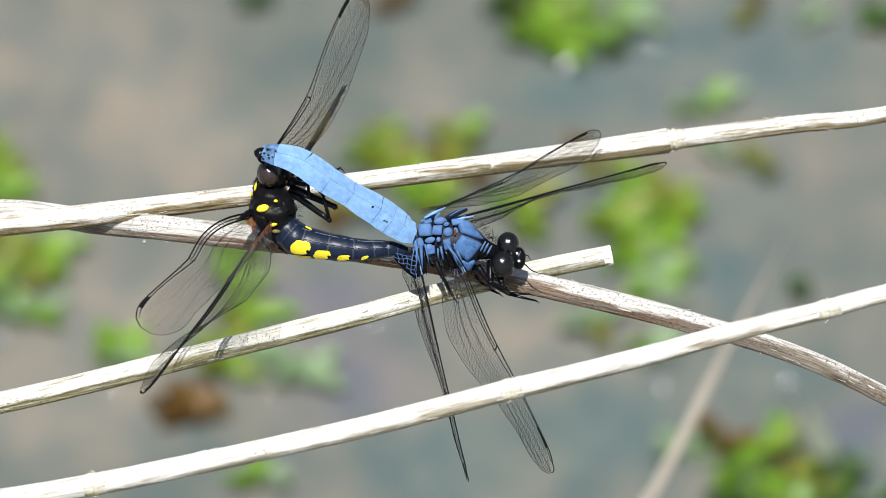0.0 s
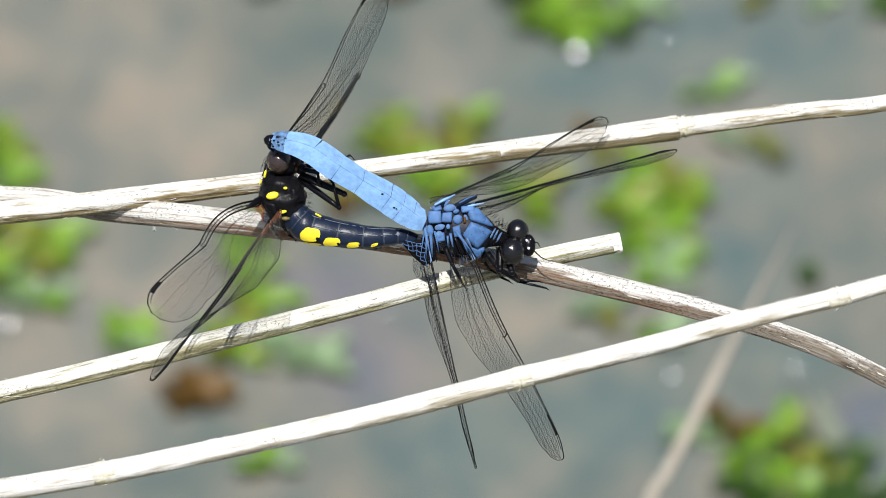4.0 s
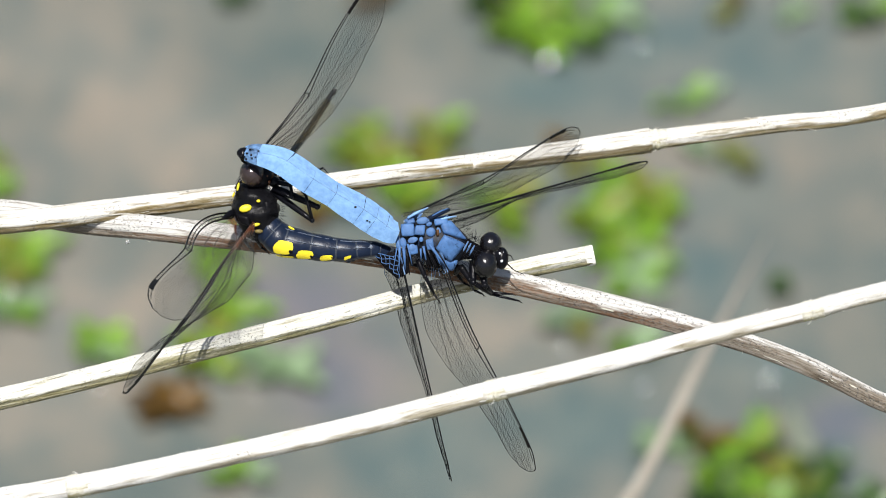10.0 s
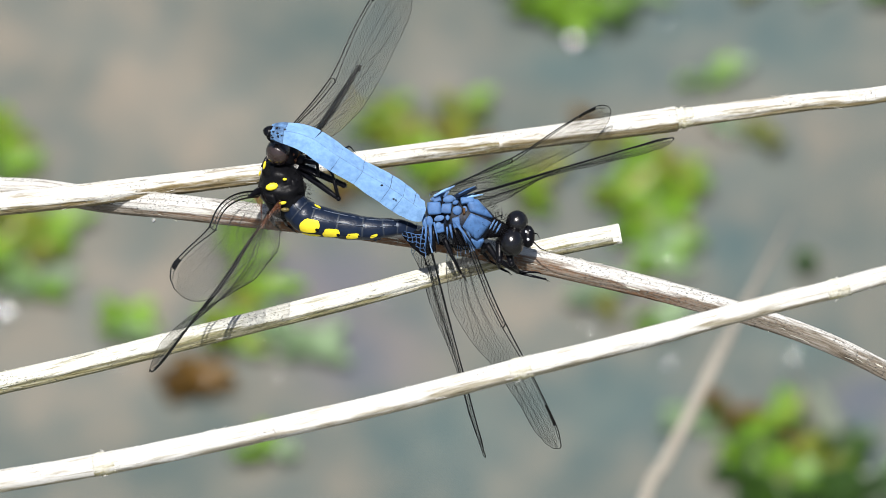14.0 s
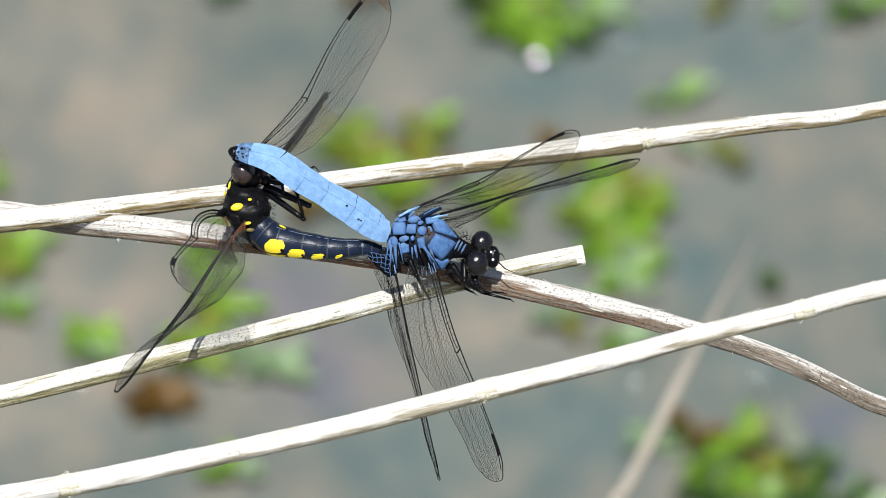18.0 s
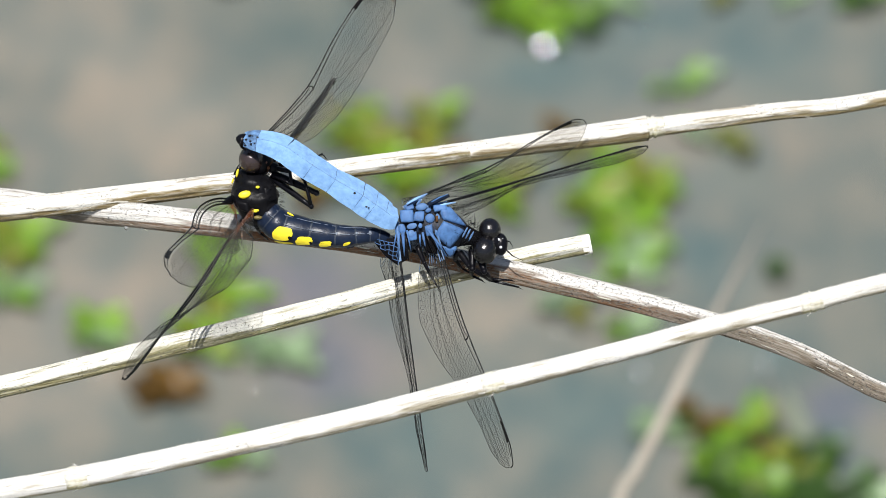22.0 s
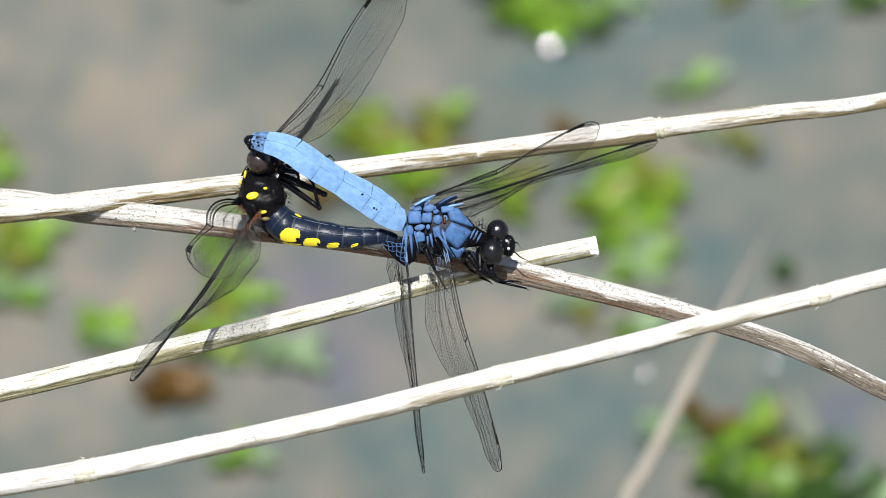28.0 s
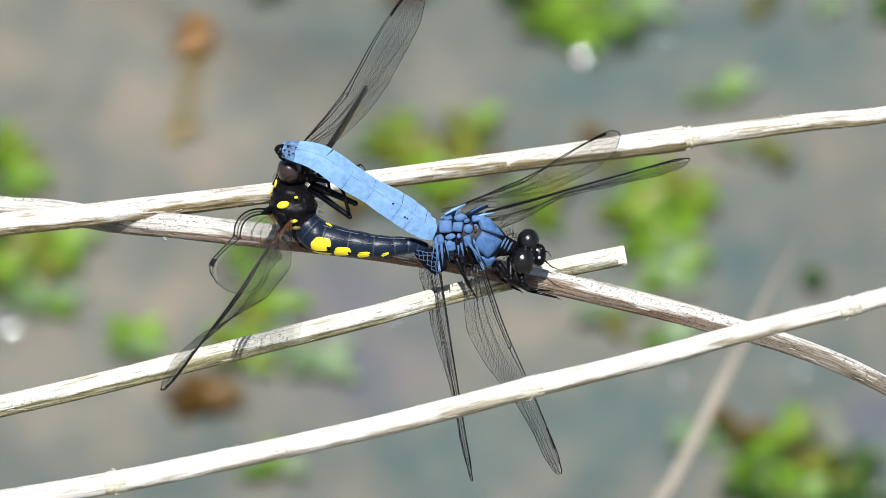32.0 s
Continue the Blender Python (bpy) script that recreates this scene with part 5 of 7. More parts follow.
for i, (at, key, n, spread, second) in enumerate((
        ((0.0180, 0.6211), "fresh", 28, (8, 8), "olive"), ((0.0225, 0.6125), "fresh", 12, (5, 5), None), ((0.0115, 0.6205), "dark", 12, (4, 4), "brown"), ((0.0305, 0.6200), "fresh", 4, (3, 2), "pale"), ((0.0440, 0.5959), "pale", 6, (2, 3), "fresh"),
        ((-0.0128, 0.5852), "olive", 14, (5, 5), "fresh"), ((-0.0053, 0.5835), "olive", 16, (6, 5), "fresh"), ((-0.0068, 0.5675), "fresh", 18, (6, 5), "olive"), ((0.0016, 0.5692), "brown", 6, (3, 4), "olive"), ((0.0148, 0.5582), "fresh", 18, (3, 9), "olive"),
        ((0.0286, 0.5616), "fresh", 20, (6, 7), "olive"), ((0.0360, 0.5666), "fresh", 22, (6, 8), "olive"), ((0.0415, 0.5683), "olive", 14, (4, 8), "fresh"), ((0.0320, 0.5507), "fresh", 18, (6, 8), "olive"), ((0.0373, 0.5407), "pale", 14, (5, 7), "fresh"),
        ((0.0250, 0.5299), "olive", 4, (4, 5), "pale"), ((0.0343, 0.5283), "pale", 8, (3, 6), "fresh"), ((0.0272, 0.5742), "olive", 8, (5, 5), "brown"), ((-0.0710, 0.5474), "fresh", 20, (5, 7), "olive"), ((-0.0782, 0.5683), "fresh", 12, (3, 4), "pale"),
        ((-0.0760, 0.5524), "olive", 9, (4, 8), "dark"), ((-0.0747, 0.5316), "pale", 12, (5, 6), "fresh"), ((-0.0337, 0.5407), "fresh", 14, (3, 8), None), ((-0.0346, 0.5308), "fresh", 12, (4, 6), "olive"), ((-0.0403, 0.5159), "fresh", 18, (5, 6), "olive"),
        ((-0.0446, 0.5058), "brown", 18, (3, 5), None), ((-0.0533, 0.5222), "fresh", 11, (3, 3), "pale"), ((-0.0255, 0.5143), "pale", 13, (2, 3.5), None), ((-0.0296, 0.5200), "pale", 8, (4, 5), None), ((0.0540, 0.4845), "fresh", 14, (2.5, 4), "olive"),
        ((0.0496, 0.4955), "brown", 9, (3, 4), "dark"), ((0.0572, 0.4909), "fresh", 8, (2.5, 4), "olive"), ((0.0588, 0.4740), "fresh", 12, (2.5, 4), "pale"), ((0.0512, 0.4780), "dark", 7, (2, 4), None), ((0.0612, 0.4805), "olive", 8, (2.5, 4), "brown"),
        ((0.0418, 0.4963), "pale", 8, (3, 6), None), ((0.0583, 0.5768), "olive", 2, (1.5, 3), None), ((0.0499, 0.5768), "pale", 2, (2, 2), None), ((0.0616, 0.5407), "dark", 2, (2, 3), None), ((-0.0094, 0.6237), "brown", 3, (3, 2), None),
        ((0.0554, 0.6233), "brown", 2, (2, 2), "olive"), ((0.0639, 0.6220), "pale", 2, (3, 2), None), ((-0.0298, 0.6245), "dark", 2, (3, 2), "brown"), ((-0.0333, 0.4852), "fresh", 4, (3, 3), "pale"), ((0.0803, 0.6194), "dark", 8, (3, 6), "fresh"),
        ((-0.0814, 0.5827), "fresh", 12, (5, 8), "olive"), ((-0.0826, 0.5374), "fresh", 12, (5, 8), "olive"), ((0.0389, 0.5507), "pale", 8, (5, 5), "fresh"), ((-0.0142, 0.5608), "olive", 6, (4, 4), "brown"),
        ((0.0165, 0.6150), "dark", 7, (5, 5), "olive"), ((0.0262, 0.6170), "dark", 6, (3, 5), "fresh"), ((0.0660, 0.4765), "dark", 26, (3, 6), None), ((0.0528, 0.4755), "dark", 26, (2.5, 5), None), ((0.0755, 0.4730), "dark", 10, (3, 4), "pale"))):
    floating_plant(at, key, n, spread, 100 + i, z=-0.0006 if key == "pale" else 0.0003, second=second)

long_leaf = new("floating_leaf", LEAVES["pale"][2])
long_leaf.matrix_world = pose(0.0285, 0.6237, 0.0008, 0, 0, -38) @ Matrix.Diagonal((2.1, 1.3, 1.3, 1))
tagged(long_leaf, "long dull green leaf floating on the water", "leaf", "floating water plants")
sunk_leaf = new("floating_leaf", leaf_mesh("leaf", M_LEAF_SILT, 30, 4.4, 0.3))
sunk_leaf.matrix_world = pose(0.0628, 0.5030, 0.0003, 0, 0, -78)
tagged(sunk_leaf, "long grey-green silted leaf lying in the water", "leaf", "floating water plants")


def bubble(at, radius, half):
    """An added mirror standing in for a sun glint on the water: a shallow cap of the given curve (mm)."""
    ob_bm = bmesh.new()
    rings = []
    for i in range(7):
        a = radians(half) * i / 6
        rings.append([ob_bm.verts.new(Vector((math.sin(a) * math.cos(b), math.sin(a) * math.sin(b), math.cos(a) - math.cos(radians(half)))) * radius * MM) for b in np.linspace(0, 2 * math.pi, 17)[:-1]])
    for r, q in zip(rings[:-1], rings[1:]):
        for j in range(16):
            ob_bm.faces.new((r[j], q[j], q[(j + 1) % 16], r[(j + 1) % 16]))
    bmesh.ops.remove_doubles(ob_bm, verts=ob_bm.verts, dist=1e-7)
    ob = part("air_bubble", ob_bm, M_GLINT_MIRROR, None)
    # aimed halfway between sun and lens; a larger radius glints brighter
    half_way = (sun_from + PERCH.to_3x3() @ Vector((0, 0, 1))).normalized()
    ob.matrix_world = Matrix.Translation((at[0], at[1], 0.0006)) @ half_way.to_track_quat("Z", "Y").to_matrix().to_4x4()
    return tagged(ob, "tiny added mirror cap making a sun glint on the water", "bubble", "bubbles on the water")


for at, r in (((0.0217, 0.6048), 4.6), ((0.0379, 0.6103), 2.4), ((-0.0358, 0.6257), 4.0), ((-0.0116, 0.5278), 2.6), ((-0.0716, 0.5366), 2.6), ((-0.0762, 0.5242), 3.6), ((-0.0563, 0.5090), 2.4), ((0.0379, 0.5087), 2.6), ((-0.0361, 0.4816), 2.8), ((0.0129, 0.5577), 1.8),
              ((0.0594, 0.5110), 2.6), ((0.0088, 0.6251), 3.0), ((0.0240, 0.5200), 1.8), ((0.0494, 0.5759), 2.0), ((0.0378, 0.5374), 2.2), ((-0.0288, 0.5057), 1.8), ((0.0418, 0.4950), 2.0), ((0.0519, 0.6189), 2.0)):
    bubble(at, r * (0.50 if r > 4.5 else 0.48), 16)

# a brown dragonfly that passes low over the water
flyer = thing("passing_dragonfly", (-190, 40, -345), "golden-brown dragonfly flying low over the pond", "dragonfly")
body("thorax", [(-3, 0, 0, 0.8, 0.8), (-2, 0, 0, 2.6, 2.6), (1, 0, 0, 3.3, 3.3), (4, 0, 0, 2.7, 2.7), (5, 0, 0, 1.0, 1.0)], (0, 0, 1), M_GOLD, flyer, n=14)
body("abdomen", [(-3, 0, 0.4, 1.3, 1.3), (-9, 0, 0.2, 1.2, 1.2), (-18, 0, 0, 1.1, 1.1), (-20, 0, -0.2, 1.9, 1.7), (-24, 0, -0.3, 2.2, 1.8), (-26, 0, -0.3, 0.5, 0.5)], (0, 0, 1), M_DUN, flyer, n=16)
egg("head", (6.2, 0, 0.2), (1.6, 2.6, 1.7), M_GOLD, flyer)
for nm, kind, x, rz, fl in (("forewing", "fore", 2.4, 82, 1), ("forewing", "fore", 2.4, -82, -1), ("hindwing", "hind", -0.6, 96, 1), ("hindwing", "hind", -0.6, -96, -1)):
    wing(nm, kind, Matrix.Translation((x * MM, 0, 2.0 * MM)) @ pose(0, 0, 0, 0, -14, rz) @ pose(0, 0, 0, 180 if fl > 0 else 0), flyer, "amber-patched wing of the passing dragonfly", seed=40 + int(x * 3), film=M_FILM_FLYER)


def motions():
    """The slow working of the wings, the sway of the stems and the passing insect."""
    walk(male_right_forewing, [(0, pose(-0.00000, 0.00016, 0.00200, 63.66, -5.74, -65.57)), (0.5, pose(-0.00000, 0.00016, 0.00200, 63.47, -7.25, -65.56)), (1, pose(-0.00000, 0.00016, 0.00200, 63.26, -7.45, -65.44)), (1.5, pose(-0.00000, 0.00016, 0.00200, 63.07, -6.93, -65.43)), (2, pose(-0.00000, 0.00016, 0.00200, 63.02, -5.44, -65.96)), (2.5, pose(-0.00000, 0.00016, 0.00200, 62.72, -4.20, -65.50)), (3, pose(-0.00000, 0.00016, 0.00200, 62.61, -5.17, -65.82)), (3.5, pose(-0.00000, 0.00016, 0.00200, 62.38, -4.30, -65.60)), (5.5, pose(-0.00000, 0.00016, 0.00200, 61.56, -2.79, -65.33)), (6, pose(-0.00000, 0.00016, 0.00200, 61.35, -0.11, -65.21)), (6.5, pose(-0.00000, 0.00016, 0.00200, 61.16, -1.57, -65.22)), (7, pose(-0.00000, 0.00016, 0.00200, 61.14, -1.20, -65.84)), (7.5, pose(-0.00000, 0.00016, 0.00200, 60.78, 0.40, -65.18)), (8, pose(-0.00000, 0.00016, 0.00200, 60.62, 1.73, -65.27)), (8.5, pose(-0.00000, 0.00016, 0.00200, 60.44, 2.25, -65.26)), (9, pose(-0.00000, 0.00016, 0.00200, 60.28, 1.59, -65.36)), (9.5, pose(-0.00000, 0.00016, 0.00200, 60.14, 1.74, -65.57)), (10, pose(-0.00000, 0.00016, 0.00200, 59.96, 2.25, -65.57)), (10.5, pose(-0.00000, 0.00016, 0.00200, 59.81, 2.08, -65.72)), (11, pose(-0.00000, 0.00016, 0.00200, 59.50, 2.94, -65.21)), (11.5, pose(-0.00000, 0.00016, 0.00200, 59.45, 4.39, -65.73)), (12, pose(-0.00000, 0.00016, 0.00200, 59.26, 4.00, -65.72)), (12.5, pose(-0.00000, 0.00016, 0.00200, 59.27, 4.21, -66.47)), (13, pose(-0.00000, 0.00016, 0.00200, 59.08, 4.77, -66.46)), (13.5, pose(-0.00000, 0.00016, 0.00200, 59.50, 5.28, -65.83)), (14, pose(-0.00000, 0.00016, 0.00200, 60.04, 4.23, -65.66)), (14.5, pose(-0.00000, 0.00016, 0.00200, 59.18, 2.75, -66.33)), (15, pose(-0.00000, 0.00016, 0.00200, 58.26, 4.14, -66.89)), (15.5, pose(-0.00000, 0.00016, 0.00200, 57.39, 2.80, -67.47)), (17.5, pose(-0.00000, 0.00016, 0.00200, 53.93, -2.70, -69.74)), (18, pose(-0.00000, 0.00016, 0.00200, 53.37, -3.64, -71.29)), (18.5, pose(-0.00000, 0.00016, 0.00200, 53.35, -2.50, -69.43)), (19, pose(-0.00000, 0.00016, 0.00200, 54.02, -1.89, -69.89)), (19.5, pose(-0.00000, 0.00016, 0.00200, 57.40, -3.44, -70.82)), (20, pose(-0.00000, 0.00016, 0.00200, 60.32, -3.98, -70.19)), (20.5, pose(-0.00000, 0.00016, 0.00200, 61.40, -5.41, -71.78)), (21, pose(-0.00000, 0.00016, 0.00200, 61.39, -5.26, -69.83)), (21.5, pose(-0.00000, 0.00016, 0.00200, 62.38, -5.43, -71.32)), (22, pose(-0.00000, 0.00016, 0.00200, 62.94, -6.17, -71.19)), (22.5, pose(-0.00000, 0.00016, 0.00200, 63.42, -5.23, -71.03)), (23, pose(-0.00000, 0.00016, 0.00200, 65.13, -9.80, -74.17)), (23.5, pose(-0.00000, 0.00016, 0.00200, 65.01, -7.58, -72.34)), (24, pose(-0.00000, 0.00016, 0.00200, 65.84, -10.22, -72.74)), (24.5, pose(-0.00000, 0.00016, 0.00200, 65.17, -8.28, -70.78)), (25, pose(-0.00000, 0.00016, 0.00200, 65.63, -9.66, -72.15)), (25.5, pose(-0.00000, 0.00016, 0.00200, 65.32, -8.42, -71.30)), (28, pose(-0.00000, 0.00016, 0.00200, 69.10, -14.32, -75.81)), (29, pose(-0.00000, 0.00016, 0.00200, 63.38, -12.95, -70.83)), (30, pose(-0.00000, 0.00016, 0.00200, 61.65, -9.68, -72.22)), (31, pose(-0.00000, 0.00016, 0.00200, 65.27, -6.86, -67.66)), (31.5, pose(-0.00000, 0.00016, 0.00200, 67.66, -5.29, -67.33)), (32, pose(-0.00000, 0.00016, 0.00200, 70.63, -6.55, -69.05))])
    walk(male_right_hindwing, [(0, pose(-0.00520, -0.00000, 0.00200, 87.30, -2.09, -78.12)), (0.5, pose(-0.00520, -0.00000, 0.00200, 87.28, -2.04, -77.71)), (1, pose(-0.00520, -0.00000, 0.00200, 87.26, -6.77, -77.84)), (1.5, pose(-0.00520, -0.00000, 0.00200, 87.23, -6.33, -77.63)), (2, pose(-0.00520, -0.00000, 0.00200, 87.27, -7.57, -78.37)), (2.5, pose(-0.00520, -0.00000, 0.00200, 87.25, -8.93, -78.32)), (3, pose(-0.00520, -0.00000, 0.00200, 87.22, -7.12, -78.16)), (3.5, pose(-0.00520, -0.00000, 0.00200, 87.25, -9.10, -78.55)), (5.5, pose(-0.00520, -0.00000, 0.00200, 87.14, -7.96, -77.83)), (6, pose(-0.00520, -0.00000, 0.00200, 87.13, -3.76, -77.83)), (6.5, pose(-0.00520, -0.00000, 0.00200, 87.06, -6.59, -77.12)), (7, pose(-0.00520, -0.00000, 0.00200, 87.08, -7.55, -77.64)), (7.5, pose(-0.00520, -0.00000, 0.00200, 87.03, -6.31, -77.03)), (8, pose(-0.00520, -0.00000, 0.00200, 87.16, -9.12, -78.90)), (8.5, pose(-0.00520, -0.00000, 0.00200, 87.01, -6.27, -77.04)), (9, pose(-0.00520, -0.00000, 0.00200, 87.07, -4.47, -78.16)), (9.5, pose(-0.00520, -0.00000, 0.00200, 87.03, -5.97, -77.92)), (10, pose(-0.00520, -0.00000, 0.00200, 87.04, -1.17, -78.07)), (10.5, pose(-0.00520, -0.00000, 0.00200, 87.04, -1.12, -78.50)), (11, pose(-0.00520, -0.00000, 0.00200, 87.07, -4.21, -79.27)), (11.5, pose(-0.00520, -0.00000, 0.00200, 87.25, -9.44, -80.76)), (12, pose(-0.00520, -0.00000, 0.00200, 87.03, -0.98, -79.97)), (12.5, pose(-0.00520, -0.00000, 0.00200, 87.15, -5.35, -81.19)), (13, pose(-0.00520, -0.00000, 0.00200, 87.03, -2.78, -79.95)), (13.5, pose(-0.00520, -0.00000, 0.00200, 87.01, -4.37, -80.55)), (14, pose(-0.00520, -0.00000, 0.00200, 86.77, -1.10, -76.19)), (14.5, pose(-0.00520, -0.00000, 0.00200, 86.68, -3.13, -76.77)), (15, pose(-0.00520, -0.00000, 0.00200, 86.63, -1.30, -77.21)), (15.5, pose(-0.00520, -0.00000, 0.00200, 86.95, -6.75, -83.42)), (17.5, pose(-0.00520, -0.00000, 0.00200, 86.56, -8.59, -81.60)), (18, pose(-0.00520, -0.00000, 0.00200, 86.21, -2.10, -78.70)), (18.5, pose(-0.00520, -0.00000, 0.00200, 86.16, -2.02, -79.57)), (19, pose(-0.00520, -0.00000, 0.00200, 86.08, -2.13, -79.58)), (19.5, pose(-0.00520, -0.00000, 0.00200, 86.04, -2.23, -81.42)), (20, pose(-0.00520, -0.00000, 0.00200, 85.95, -2.33, -80.21)), (20.5, pose(-0.00520, -0.00000, 0.00200, 85.90, -2.44, -81.80)), (21, pose(-0.00520, -0.00000, 0.00200, 85.80, -2.54, -80.73)), (21.5, pose(-0.00520, -0.00000, 0.00200, 85.84, -4.05, -82.90)), (22, pose(-0.00520, -0.00000, 0.00200, 85.91, -6.69, -83.59)), (22.5, pose(-0.00520, -0.00000, 0.00200, 85.57, -2.85, -80.57)), (23, pose(-0.00520, -0.00000, 0.00200, 85.94, -7.07, -86.41)), (23.5, pose(-0.00520, -0.00000, 0.00200, 85.50, -3.05, -83.99)), (24, pose(-0.00520, -0.00000, 0.00200, 85.23, -3.16, -75.97)), (24.5, pose(-0.00520, -0.00000, 0.00200, 85.25, -3.16, -76.79)), (25, pose(-0.00520, -0.00000, 0.00200, 85.49, -4.73, -83.74)), (25.5, pose(-0.00520, -0.00000, 0.00200, 85.38, -3.16, -82.29)), (27.5, pose(-0.00520, -0.00000, 0.00200, 85.36, -3.16, -81.54)), (28, pose(-0.00520, -0.00000, 0.00200, 85.93, -9.66, -86.04)), (28.5, pose(-0.00520, -0.00000, 0.00200, 86.16, -10.26, -88.15)), (29, pose(-0.00520, -0.00000, 0.00200, 86.20, -12.83, -86.43)), (29.5, pose(-0.00520, -0.00000, 0.00200, 86.10, -11.24, -86.66)), (30, pose(-0.00520, -0.00000, 0.00200, 87.06, -21.19, -87.62)), (30.5, pose(-0.00520, -0.00000, 0.00200, 85.36, -4.45, -80.46)), (31, pose(-0.00520, -0.00000, 0.00200, 85.34, -3.16, -80.59)), (31.5, pose(-0.00520, -0.00000, 0.00200, 85.32, -3.16, -79.96)), (32, pose(-0.00520, -0.00000, 0.00200, 85.51, -7.23, -81.92))])
    walk(male_left_forewing, [(0, pose(-0.00344, 0.00336, 0.00100, 61.55, 35.95, 28.11)), (9, pose(-0.00344, 0.00336, 0.00100, 57.58, 36.92, 29.41)), (13, pose(-0.00344, 0.00336, 0.00100, 55.49, 35.72, 29.45)), (19, pose(-0.00344, 0.00336, 0.00100, 56.05, 34.85, 26.96)), (23, pose(-0.00344, 0.00336, 0.00100, 57.44, 35.43, 27.00)), (24, pose(-0.00344, 0.00336, 0.00100, 57.60, 34.98, 26.71)), (28, pose(-0.00344, 0.00336, 0.00100, 57.13, 33.73, 25.91)), (30, pose(-0.00344, 0.00336, 0.00100, 57.35, 35.95, 26.32)), (32, pose(-0.00344, 0.00336, 0.00100, 57.87, 37.02, 27.18))])
